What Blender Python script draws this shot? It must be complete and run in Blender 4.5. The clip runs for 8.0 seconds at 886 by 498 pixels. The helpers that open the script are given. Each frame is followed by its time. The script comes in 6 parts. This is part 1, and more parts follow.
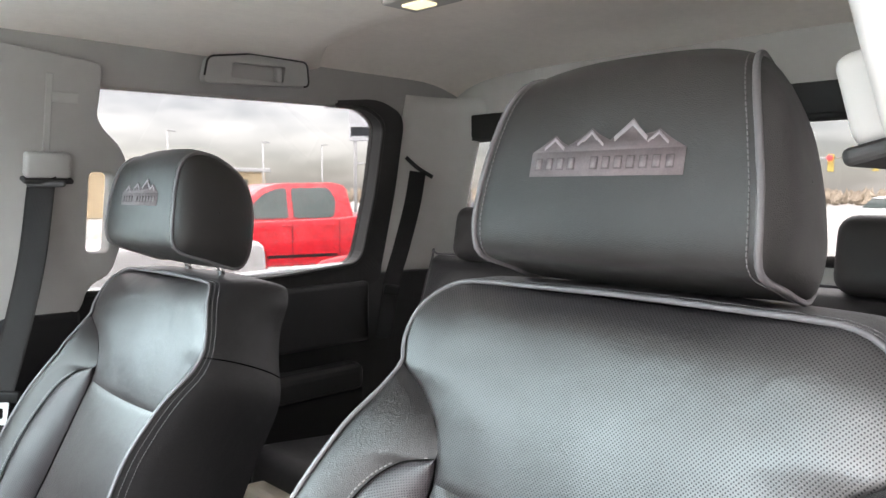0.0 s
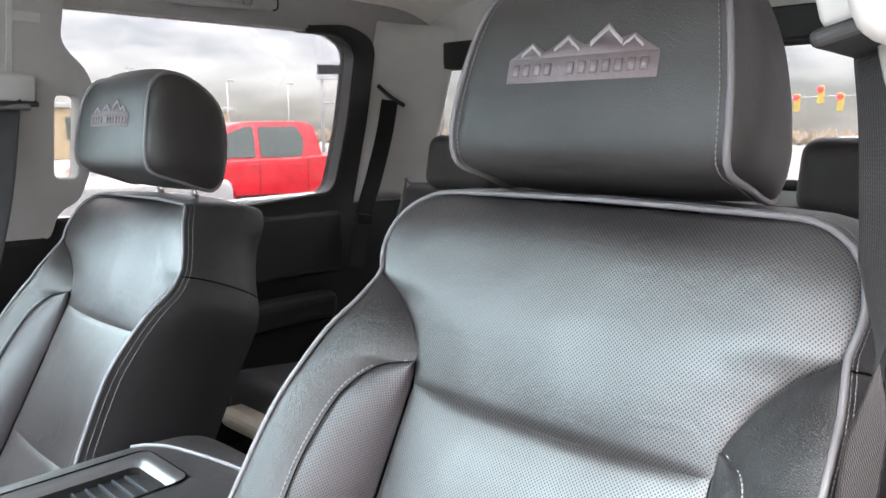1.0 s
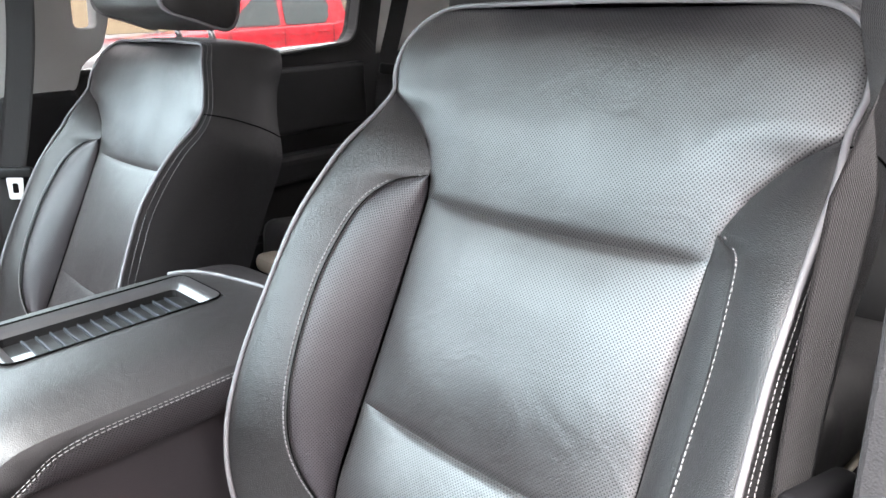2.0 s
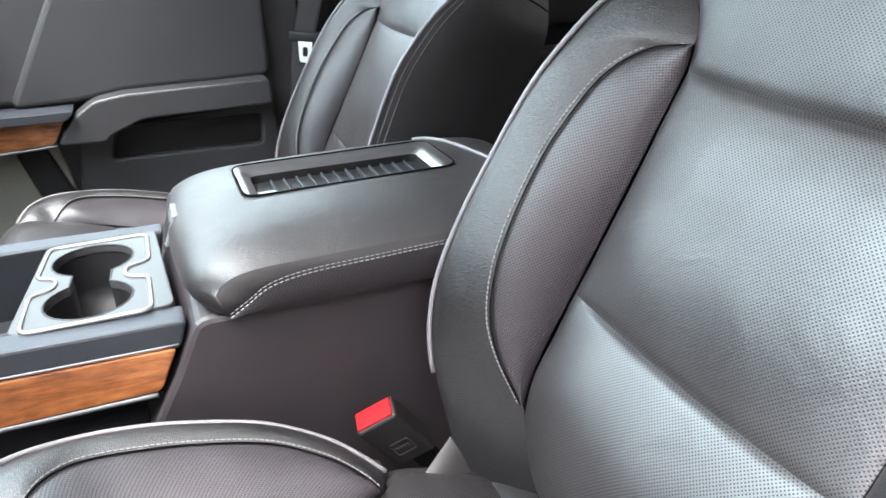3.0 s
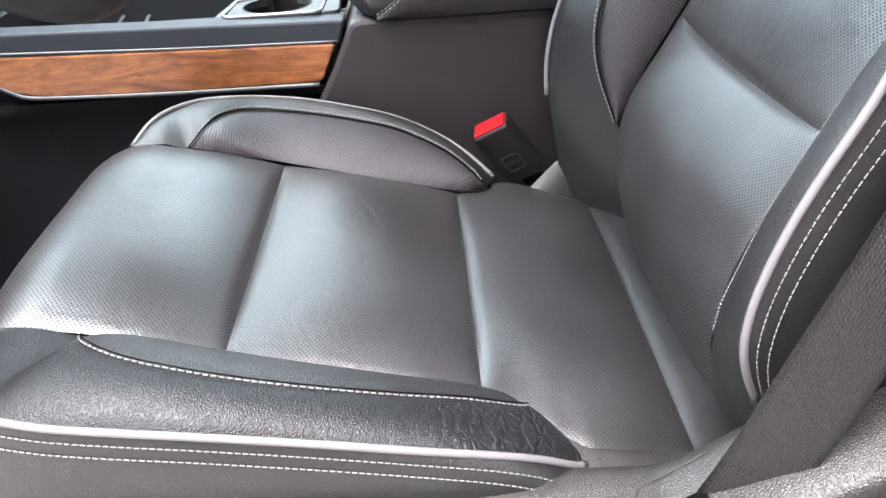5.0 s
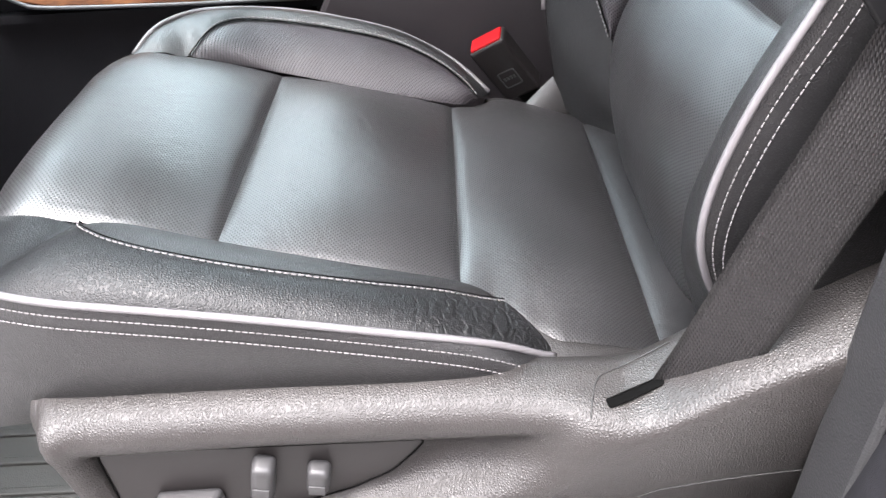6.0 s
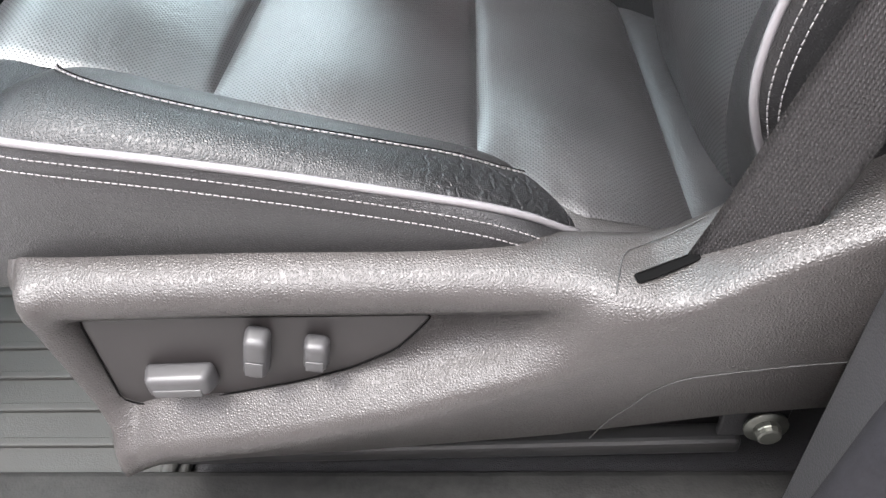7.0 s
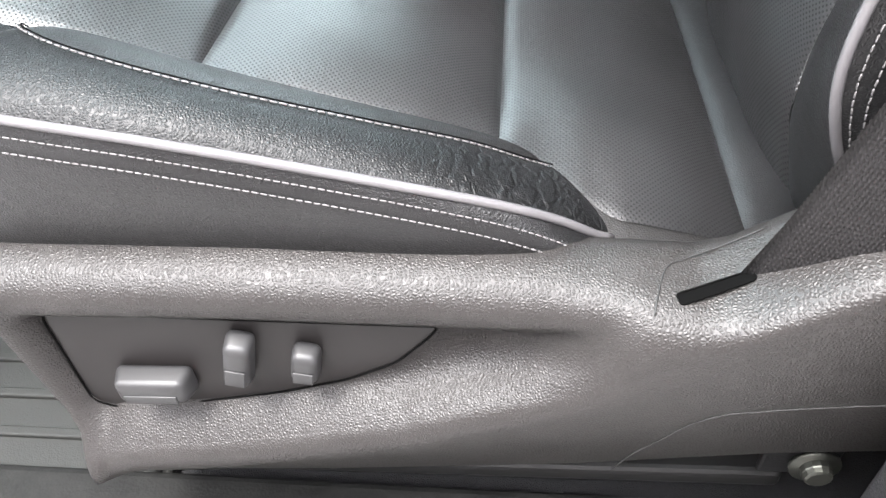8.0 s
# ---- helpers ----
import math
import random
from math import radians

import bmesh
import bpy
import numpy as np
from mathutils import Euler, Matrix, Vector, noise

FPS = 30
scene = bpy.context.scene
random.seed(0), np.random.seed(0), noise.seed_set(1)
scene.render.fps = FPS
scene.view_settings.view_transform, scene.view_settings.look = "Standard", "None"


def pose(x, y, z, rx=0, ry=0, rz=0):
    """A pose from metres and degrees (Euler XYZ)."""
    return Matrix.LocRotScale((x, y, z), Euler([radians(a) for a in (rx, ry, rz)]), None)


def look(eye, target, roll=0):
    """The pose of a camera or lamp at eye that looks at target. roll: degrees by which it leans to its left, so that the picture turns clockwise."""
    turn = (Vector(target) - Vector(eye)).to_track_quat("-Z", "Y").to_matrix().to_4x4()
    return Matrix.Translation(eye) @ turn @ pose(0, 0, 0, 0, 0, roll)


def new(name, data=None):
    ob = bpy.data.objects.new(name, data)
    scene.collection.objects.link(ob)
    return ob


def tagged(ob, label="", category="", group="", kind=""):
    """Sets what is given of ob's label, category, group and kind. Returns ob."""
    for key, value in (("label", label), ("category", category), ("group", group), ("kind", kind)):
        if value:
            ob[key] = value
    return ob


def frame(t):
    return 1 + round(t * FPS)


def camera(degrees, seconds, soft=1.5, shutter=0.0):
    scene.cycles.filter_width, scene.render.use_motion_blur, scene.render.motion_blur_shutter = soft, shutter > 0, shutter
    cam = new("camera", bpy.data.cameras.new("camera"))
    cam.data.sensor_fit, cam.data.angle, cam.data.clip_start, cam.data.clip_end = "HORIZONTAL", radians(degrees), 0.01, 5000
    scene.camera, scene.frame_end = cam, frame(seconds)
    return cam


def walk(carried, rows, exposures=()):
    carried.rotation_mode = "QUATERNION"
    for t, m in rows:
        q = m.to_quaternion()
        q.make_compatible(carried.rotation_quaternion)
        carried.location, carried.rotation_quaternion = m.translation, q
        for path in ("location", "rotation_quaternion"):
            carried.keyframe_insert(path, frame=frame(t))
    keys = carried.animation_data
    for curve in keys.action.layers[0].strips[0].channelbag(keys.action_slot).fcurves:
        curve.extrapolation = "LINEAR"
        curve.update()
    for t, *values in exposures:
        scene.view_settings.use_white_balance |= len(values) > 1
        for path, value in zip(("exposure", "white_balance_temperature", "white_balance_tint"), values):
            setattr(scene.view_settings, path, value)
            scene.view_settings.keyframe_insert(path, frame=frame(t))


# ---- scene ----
cam = camera(61.7, 8.0, 1.5, 0.08)
PATH = [
    (0, (0.371, -0.847, 1.159), (1.773, 0.572, 1.005), 0.1),
    (0.5, (0.357, -0.847, 1.158), (1.826, 0.502, 0.996), 0.3),
    (0.8, (0.359, -0.846, 1.148), (1.823, 0.496, 0.911), 0.2),
    (1, (0.35, -0.855, 1.127), (1.796, 0.492, 0.816), 0.1),
    (1.2, (0.344, -0.863, 1.108), (1.767, 0.486, 0.714), -0.3),
    (2.3, (0.344, -0.894, 1.066), (1.621, 0.47, 0.352), -2.4),
    (2.5, (0.347, -0.888, 1.057), (1.565, 0.51, 0.309), -2.3),
    (2.7, (0.362, -0.88, 1.033), (1.422, 0.622, 0.246), -2.1),
    (3, (0.416, -0.871, 1.008), (1.079, 0.821, 0.173), -1.7),
    (3.5, (0.505, -0.859, 0.997), (0.743, 0.93, 0.135), -1.3),
    (4, (0.534, -0.863, 0.995), (0.664, 0.923, 0.105), -2.2),
    (4.5, (0.518, -0.957, 0.924), (0.594, 0.783, -0.059), -3.3),
    (5, (0.503, -1.079, 0.876), (0.517, 0.618, -0.182), -3.8),
    (5.2, (0.508, -1.103, 0.878), (0.505, 0.58, -0.203), -3.9),
    (6.3, (0.532, -1.118, 0.842), (0.461, 0.448, -0.401), -4.1),
    (6.5, (0.532, -1.12, 0.813), (0.441, 0.421, -0.459), -4.2),
    (7, (0.531, -1.106, 0.792), (0.428, 0.39, -0.532), -3.6),
    (7.5, (0.534, -1.069, 0.769), (0.403, 0.395, -0.587), -3.1),
    (8, (0.534, -1.047, 0.76), (0.371, 0.403, -0.609), -2.9),
]
walk(cam, [(t, look(eye, target, roll)) for t, eye, target, roll in PATH], exposures=[(0, 3.79, 6750, 13), (1.2, 3.79, 6550, 14), (2.5, 3.70, 6650, 15), (3.0, 3.58, 6500, 15), (4, 3.53, 6380, 14), (5, 3.21, 6430, 16), (6.5, 3.18, 6480, 14), (8, 3.06, 6430, 11)])

# ---------------------------------------------------------------- world and light
world = bpy.data.worlds.new("overcast_sky")
scene.world = world
world.use_nodes = True
wn, wl = world.node_tree.nodes, world.node_tree.links
wn.clear()
w_out = wn.new("ShaderNodeOutputWorld")
w_bg = wn.new("ShaderNodeBackground")
w_bg2 = wn.new("ShaderNodeBackground")
w_add = wn.new("ShaderNodeAddShader")
w_sky = wn.new("ShaderNodeTexSky")
w_sky.sky_type, w_sky.sun_disc = "NISHITA", False
w_sky.sun_elevation, w_sky.sun_rotation = radians(70), radians(232)
w_bg.inputs["Strength"].default_value = 0.03
w_tc = wn.new("ShaderNodeTexCoord")
w_map = wn.new("ShaderNodeMapping")
w_map.inputs["Scale"].default_value = (1.0, 1.0, 3.2)
w_n1 = wn.new("ShaderNodeTexNoise")
w_n1.inputs["Scale"].default_value, w_n1.inputs["Detail"].default_value = 4.2, 9.0
w_n1.inputs["Roughness"].default_value = 0.58
w_ramp = wn.new("ShaderNodeValToRGB")
w_ramp.color_ramp.elements[0].position, w_ramp.color_ramp.elements[0].color = 0.40, (0.34, 0.338, 0.345, 1)
w_ramp.color_ramp.elements[1].position, w_ramp.color_ramp.elements[1].color = 0.62, (0.86, 0.845, 0.84, 1)
w_bg2.inputs["Strength"].default_value = 1.62
wl.new(w_tc.outputs["Generated"], w_map.inputs["Vector"])
wl.new(w_map.outputs["Vector"], w_n1.inputs["Vector"])
wl.new(w_n1.outputs["Fac"], w_ramp.inputs["Fac"])
# an overcast dome, brighter towards the zenith
w_sep = wn.new("ShaderNodeSeparateXYZ")
w_grad = wn.new("ShaderNodeMapRange")
w_grad.inputs["From Min"].default_value, w_grad.inputs["From Max"].default_value = 0.06, 0.62
w_grad.inputs["To Min"].default_value, w_grad.inputs["To Max"].default_value = 0.30, 2.05
w_mul = wn.new("ShaderNodeVectorMath")
w_mul.operation = "SCALE"
wl.new(w_tc.outputs["Generated"], w_sep.inputs["Vector"])
wl.new(w_sep.outputs["Z"], w_grad.inputs["Value"])
wl.new(w_ramp.outputs["Color"], w_mul.inputs[0])
wl.new(w_grad.outputs["Result"], w_mul.inputs["Scale"])
wl.new(w_mul.outputs["Vector"], w_bg2.inputs["Color"])
wl.new(w_sky.outputs["Color"], w_bg.inputs["Color"])
wl.new(w_bg.outputs["Background"], w_add.inputs[0])
wl.new(w_bg2.outputs["Background"], w_add.inputs[1])
wl.new(w_add.outputs["Shader"], w_out.inputs["Surface"])

sun = new("sun", bpy.data.lights.new("sun", "SUN"))
sun.data.energy, sun.data.angle, sun.data.color = 1.3, radians(22), (1.0, 0.97, 0.92)
sun.matrix_world = look((-2.5, -1.95, 9.0), (0, 0, 0))

# ---------------------------------------------------------------- materials


def material(name, color, rough=0.5, metal=0.0, vary=0.15, scale=30.0, bump=0.0, bump_scale=300.0, coat=0.0, sheen=0.0, pebble=False, spec=0.5):
    """A plain surface with colour variation at two scales and a fine relief."""
    m = bpy.data.materials.new(name)
    m.use_nodes = True
    n, l = m.node_tree.nodes, m.node_tree.links
    b = n["Principled BSDF"]
    b.inputs["Roughness"].default_value, b.inputs["Metallic"].default_value = rough, metal
    b.inputs["Coat Weight"].default_value, b.inputs["Sheen Weight"].default_value = coat, sheen
    b.inputs["Specular IOR Level"].default_value = spec
    tc = n.new("ShaderNodeTexCoord")
    big, fine = n.new("ShaderNodeTexNoise"), n.new("ShaderNodeTexNoise")
    big.inputs["Scale"].default_value, big.inputs["Detail"].default_value = scale * 0.2, 4
    fine.inputs["Scale"].default_value, fine.inputs["Detail"].default_value = scale, 6
    l.new(tc.outputs["Object"], big.inputs["Vector"])
    l.new(tc.outputs["Object"], fine.inputs["Vector"])
    add = n.new("ShaderNodeMath")
    add.operation = "MULTIPLY_ADD"
    add.inputs[1].default_value, add.inputs[2].default_value = 0.5, 0.0
    l.new(fine.outputs["Fac"], add.inputs[0])
    mix = n.new("ShaderNodeMath")
    mix.operation = "MULTIPLY_ADD"
    mix.inputs[1].default_value = 0.5
    l.new(big.outputs["Fac"], mix.inputs[0])
    l.new(add.outputs[0], mix.inputs[2])
    ramp = n.new("ShaderNodeValToRGB")
    lo = [max(0.0, c * (1 - vary)) for c in color]
    hi = [min(1.0, c * (1 + vary)) for c in color]
    ramp.color_ramp.elements[0].position, ramp.color_ramp.elements[0].color = 0.3, (*lo, 1)
    ramp.color_ramp.elements[1].position, ramp.color_ramp.elements[1].color = 0.7, (*hi, 1)
    l.new(mix.outputs[0], ramp.inputs["Fac"])
    l.new(ramp.outputs["Color"], b.inputs["Base Color"])
    rr = n.new("ShaderNodeMapRange")
    rr.inputs["To Min"].default_value, rr.inputs["To Max"].default_value = max(0.02, rough - 0.06), min(1, rough + 0.06)
    l.new(mix.outputs[0], rr.inputs["Value"])
    l.new(rr.outputs["Result"], b.inputs["Roughness"])
    if bump:
        tex = n.new("ShaderNodeTexVoronoi")
        tex.inputs["Scale"].default_value = bump_scale
        if pebble:
            tex.feature = "DISTANCE_TO_EDGE"
        l.new(tc.outputs["Object"], tex.inputs["Vector"])
        bp = n.new("ShaderNodeBump")
        bp.inputs["Strength"].default_value, bp.inputs["Distance"].default_value = bump, 0.0006
        height = tex.outputs["Distance"]
        if pebble:
            dome = n.new("ShaderNodeMapRange")
            dome.interpolation_type = "SMOOTHSTEP"
            dome.inputs["From Max"].default_value = 0.42
            l.new(height, dome.inputs["Value"])
            height = dome.outputs["Result"]
        l.new(height, bp.inputs["Height"])
        l.new(bp.outputs["Normal"], b.inputs["Normal"])
    return m


def leather(name, color, rough, holes=0.0, grain=0.5, pitch=0.0037, gloss_level=0.9, coat=0.35, cell=560.0, worn=None):
    """Automotive leather: pebbled grain, soft creases, and, with holes, rows of perforation in the UV's metres."""
    m = bpy.data.materials.new(name)
    m.use_nodes = True
    n, l = m.node_tree.nodes, m.node_tree.links
    b = n["Principled BSDF"]
    b.inputs["Specular IOR Level"].default_value = gloss_level
    b.inputs["Coat Weight"].default_value, b.inputs["Coat Roughness"].default_value = coat, 0.42
    tc = n.new("ShaderNodeTexCoord")
    pebble, crease, tone = n.new("ShaderNodeTexVoronoi"), n.new("ShaderNodeTexNoise"), n.new("ShaderNodeTexNoise")
    pebble.feature = "DISTANCE_TO_EDGE"
    pebble.inputs["Scale"].default_value = cell
    crease.inputs["Scale"].default_value, crease.inputs["Detail"].default_value = 22.0, 5
    crease.inputs["Distortion"].default_value = 1.2
    tone.inputs["Scale"].default_value, tone.inputs["Detail"].default_value = 9.0, 5
    for t in (pebble, crease, tone):
        l.new(tc.outputs["Object"], t.inputs["Vector"])
    ramp = n.new("ShaderNodeValToRGB")
    ramp.color_ramp.elements[0].position, ramp.color_ramp.elements[0].color = 0.3, (*[c * 0.8 for c in color], 1)
    ramp.color_ramp.elements[1].position, ramp.color_ramp.elements[1].color = 0.7, (*[c * 1.25 for c in color], 1)
    l.new(tone.outputs["Fac"], ramp.inputs["Fac"])
    rough_map = n.new("ShaderNodeMapRange")
    rough_map.inputs["From Min"].default_value, rough_map.inputs["From Max"].default_value = 0.3, 0.7
    rough_map.inputs["To Min"].default_value, rough_map.inputs["To Max"].default_value = rough - 0.06, rough + 0.07
    l.new(tone.outputs["Fac"], rough_map.inputs["Value"])
    l.new(rough_map.outputs["Result"], b.inputs["Roughness"])
    b1 = n.new("ShaderNodeBump")
    b1.inputs["Strength"].default_value, b1.inputs["Distance"].default_value = 0.25, 0.004
    l.new(crease.outputs["Fac"], b1.inputs["Height"])
    b2 = n.new("ShaderNodeBump")
    b2.inputs["Strength"].default_value, b2.inputs["Distance"].default_value = grain, 0.0005
    dome = n.new("ShaderNodeMapRange")
    dome.interpolation_type = "SMOOTHSTEP"
    dome.inputs["From Max"].default_value = 0.40
    l.new(pebble.outputs["Distance"], dome.inputs["Value"])
    l.new(dome.outputs["Result"], b2.inputs["Height"])
    l.new(b1.outputs["Normal"], b2.inputs["Normal"])
    last, col = b2, ramp.outputs["Color"]
    if worn:
        # a net of slide wrinkles between two places along the seat
        stretch, bend, net = n.new("ShaderNodeMapping"), n.new("ShaderNodeTexNoise"), n.new("ShaderNodeTexVoronoi")
        stretch.inputs["Scale"].default_value = (95.0, 34.0, 60.0)
        bend.inputs["Scale"].default_value = 60.0
        net.feature = "DISTANCE_TO_EDGE"
        net.inputs["Scale"].default_value = 1.0
        shake = n.new("ShaderNodeVectorMath")
        shake.operation = "MULTIPLY_ADD"
        shake.inputs[1].default_value = (1.6, 1.6, 1.6)
        l.new(tc.outputs["Object"], stretch.inputs["Vector"])
        l.new(tc.outputs["Object"], bend.inputs["Vector"])
        l.new(bend.outputs["Color"], shake.inputs[0])
        l.new(stretch.outputs["Vector"], shake.inputs[2])
        l.new(shake.outputs["Vector"], net.inputs["Vector"])
        groove = n.new("ShaderNodeMapRange")
        groove.interpolation_type = "SMOOTHSTEP"
        groove.inputs["From Max"].default_value = 0.22
        l.new(net.outputs["Distance"], groove.inputs["Value"])
        place = n.new("ShaderNodeSeparateXYZ")
        l.new(tc.outputs["Object"], place.inputs["Vector"])
        span = n.new("ShaderNodeMapRange")
        span.interpolation_type = "SMOOTHSTEP"
        span.inputs["From Min"].default_value, span.inputs["From Max"].default_value = worn
        l.new(place.outputs["X"], span.inputs["Value"])
        b4 = n.new("ShaderNodeBump")
        b4.inputs["Distance"].default_value = 0.0009
        l.new(span.outputs["Result"], b4.inputs["Strength"])
        l.new(groove.outputs["Result"], b4.inputs["Height"])
        l.new(b1.outputs["Normal"], b4.inputs["Normal"])
        l.new(b4.outputs["Normal"], b2.inputs["Normal"])
    if holes:
        uv = n.new("ShaderNodeUVMap")
        sep = n.new("ShaderNodeSeparateXYZ")
        l.new(uv.outputs["UV"], sep.inputs["Vector"])

        def calc(op, a, c):
            k = n.new("ShaderNodeMath")
            k.operation = op
            for i, v in enumerate((a, c)):
                if isinstance(v, (int, float)):
                    k.inputs[i].default_value = v
                else:
                    l.new(v, k.inputs[i])
            return k.outputs[0]
        dist = []
        for shift in (0.0, 0.5):
            fx = calc("SUBTRACT", calc("FRACT", calc("ADD", calc("DIVIDE", sep.outputs[0], pitch), shift), 0), 0.5)
            fy = calc("SUBTRACT", calc("FRACT", calc("ADD", calc("DIVIDE", sep.outputs[1], pitch), shift), 0), 0.5)
            dist.append(calc("SQRT", calc("ADD", calc("MULTIPLY", fx, fx), calc("MULTIPLY", fy, fy)), 0))
        near = calc("MINIMUM", dist[0], dist[1])
        mask = n.new("ShaderNodeMapRange")
        mask.inputs["From Min"].default_value, mask.inputs["From Max"].default_value = 0.12, 0.23
        l.new(near, mask.inputs["Value"])
        b3 = n.new("ShaderNodeBump")
        b3.inputs["Strength"].default_value, b3.inputs["Distance"].default_value = holes, 0.0012
        l.new(mask.outputs["Result"], b3.inputs["Height"])
        l.new(b2.outputs["Normal"], b3.inputs["Normal"])
        last = b3
        mixc = n.new("ShaderNodeMix")
        mixc.data_type = "RGBA"
        mixc.inputs["A"].default_value = (0.016, 0.016, 0.017, 1)
        l.new(mask.outputs["Result"], mixc.inputs["Factor"])
        l.new(col, mixc.inputs["B"])
        col = mixc.outputs["Result"]
        # the backing in the holes is matt cloth
        gloss = n.new("ShaderNodeMapRange")
        gloss.inputs["To Min"].default_value, gloss.inputs["To Max"].default_value = 0.10 * gloss_level, gloss_level
        l.new(mask.outputs["Result"], gloss.inputs["Value"])
        l.new(gloss.outputs["Result"], b.inputs["Specular IOR Level"])
    l.new(col, b.inputs["Base Color"])
    l.new(last.outputs["Normal"], b.inputs["Normal"])
    return m


def wood_material():
    m = bpy.data.materials.new("polished_walnut")
    m.use_nodes = True
    n, l = m.node_tree.nodes, m.node_tree.links
    b = n["Principled BSDF"]
    b.inputs["Roughness"].default_value, b.inputs["Coat Weight"].default_value = 0.32, 0.35
    b.inputs["Coat Roughness"].default_value = 0.12
    tc, mp = n.new("ShaderNodeTexCoord"), n.new("ShaderNodeMapping")
    mp.inputs["Scale"].default_value = (5.0, 26.0, 26.0)
    l.new(tc.outputs["Object"], mp.inputs["Vector"])
    a, c = n.new("ShaderNodeTexNoise"), n.new("ShaderNodeTexNoise")
    a.inputs["Scale"].default_value, a.inputs["Detail"].default_value, a.inputs["Distortion"].default_value = 1.7, 9, 2.2
    c.inputs["Scale"].default_value, c.inputs["Detail"].default_value = 14.0, 4
    l.new(mp.outputs["Vector"], a.inputs["Vector"])
    l.new(mp.outputs["Vector"], c.inputs["Vector"])
    mx = n.new("ShaderNodeMath")
    mx.operation = "MULTIPLY_ADD"
    mx.inputs[1].default_value = 0.3
    l.new(c.outputs["Fac"], mx.inputs[0])
    l.new(a.outputs["Fac"], mx.inputs[2])
    r = n.new("ShaderNodeValToRGB")
    r.color_ramp.elements[0].position, r.color_ramp.elements[0].color = 0.42, (0.085, 0.027, 0.009, 1)
    r.color_ramp.elements[1].position, r.color_ramp.elements[1].color = 0.80, (0.27, 0.105, 0.036, 1)
    e = r.color_ramp.elements.new(0.6)
    e.color = (0.165, 0.057, 0.018, 1)
    # cross figure and small dark flecks
    fig, dark = n.new("ShaderNodeTexNoise"), n.new("ShaderNodeMath")
    fig.inputs["Scale"].default_value, fig.inputs["Detail"].default_value, fig.inputs["Distortion"].default_value = 26.0, 6, 1.0
    l.new(tc.outputs["Object"], fig.inputs["Vector"])
    dark.operation = "MULTIPLY_ADD"
    dark.inputs[1].default_value = 0.42
    l.new(fig.outputs["Fac"], dark.inputs[0])
    l.new(mx.outputs[0], dark.inputs[2])
    less = n.new("ShaderNodeMath")
    less.operation = "SUBTRACT"
    less.inputs[1].default_value = 0.21
    l.new(dark.outputs[0], less.inputs[0])
    l.new(less.outputs[0], r.inputs["Fac"])
    l.new(r.outputs["Color"], b.inputs["Base Color"])
    return m


def glass_material(name, tint=(0.92, 0.96, 0.95)):
    m = bpy.data.materials.new(name)
    m.use_nodes = True
    n, l = m.node_tree.nodes, m.node_tree.links
    n.clear()
    out, tr, gl, mx, fr = (n.new("ShaderNode" + k) for k in ("OutputMaterial", "BsdfTransparent", "BsdfGlossy", "MixShader", "Fresnel"))
    tr.inputs["Color"].default_value = (*tint, 1)
    gl.inputs["Roughness"].default_value = 0.02
    fr.inputs["IOR"].default_value = 1.35
    l.new(fr.outputs["Fac"], mx.inputs["Fac"])
    l.new(tr.outputs["BSDF"], mx.inputs[1])
    l.new(gl.outputs["BSDF"], mx.inputs[2])
    l.new(mx.outputs["Shader"], out.inputs["Surface"])
    return m


def webbing_material(name="belt_webbing", color=(0.0072, 0.0056, 0.0062)):
    """Woven belt: ribs along the strap and a fine weave across it, in the UV's metres."""
    m = bpy.data.materials.new(name)
    m.use_nodes = True
    n, l = m.node_tree.nodes, m.node_tree.links
    b = n["Principled BSDF"]
    b.inputs["Roughness"].default_value, b.inputs["Sheen Weight"].default_value = 0.7, 0.04
    uv = n.new("ShaderNodeUVMap")
    rib, weave = n.new("ShaderNodeTexWave"), n.new("ShaderNodeTexWave")
    rib.inputs["Scale"].default_value, rib.inputs["Distortion"].default_value = 135.0, 0.3
    weave.wave_type, weave.bands_direction = "BANDS", "DIAGONAL"
    weave.inputs["Scale"].default_value, weave.inputs["Distortion"].default_value = 230.0, 0.6
    l.new(uv.outputs["UV"], rib.inputs["Vector"])
    l.new(uv.outputs["UV"], weave.inputs["Vector"])
    mul = n.new("ShaderNodeMath")
    mul.operation = "MULTIPLY"
    l.new(rib.outputs["Fac"], mul.inputs[0])
    l.new(weave.outputs["Fac"], mul.inputs[1])
    r = n.new("ShaderNodeValToRGB")
    r.color_ramp.elements[0].color = (*[c * 0.35 for c in color], 1)
    r.color_ramp.elements[1].color = (*[c * 2.3 for c in color], 1)
    l.new(mul.outputs[0], r.inputs["Fac"])
    l.new(r.outputs["Color"], b.inputs["Base Color"])
    bp = n.new("ShaderNodeBump")
    bp.inputs["Strength"].default_value, bp.inputs["Distance"].default_value = 0.85, 0.0009
    l.new(mul.outputs[0], bp.inputs["Height"])
    l.new(bp.outputs["Normal"], b.inputs["Normal"])
    return m


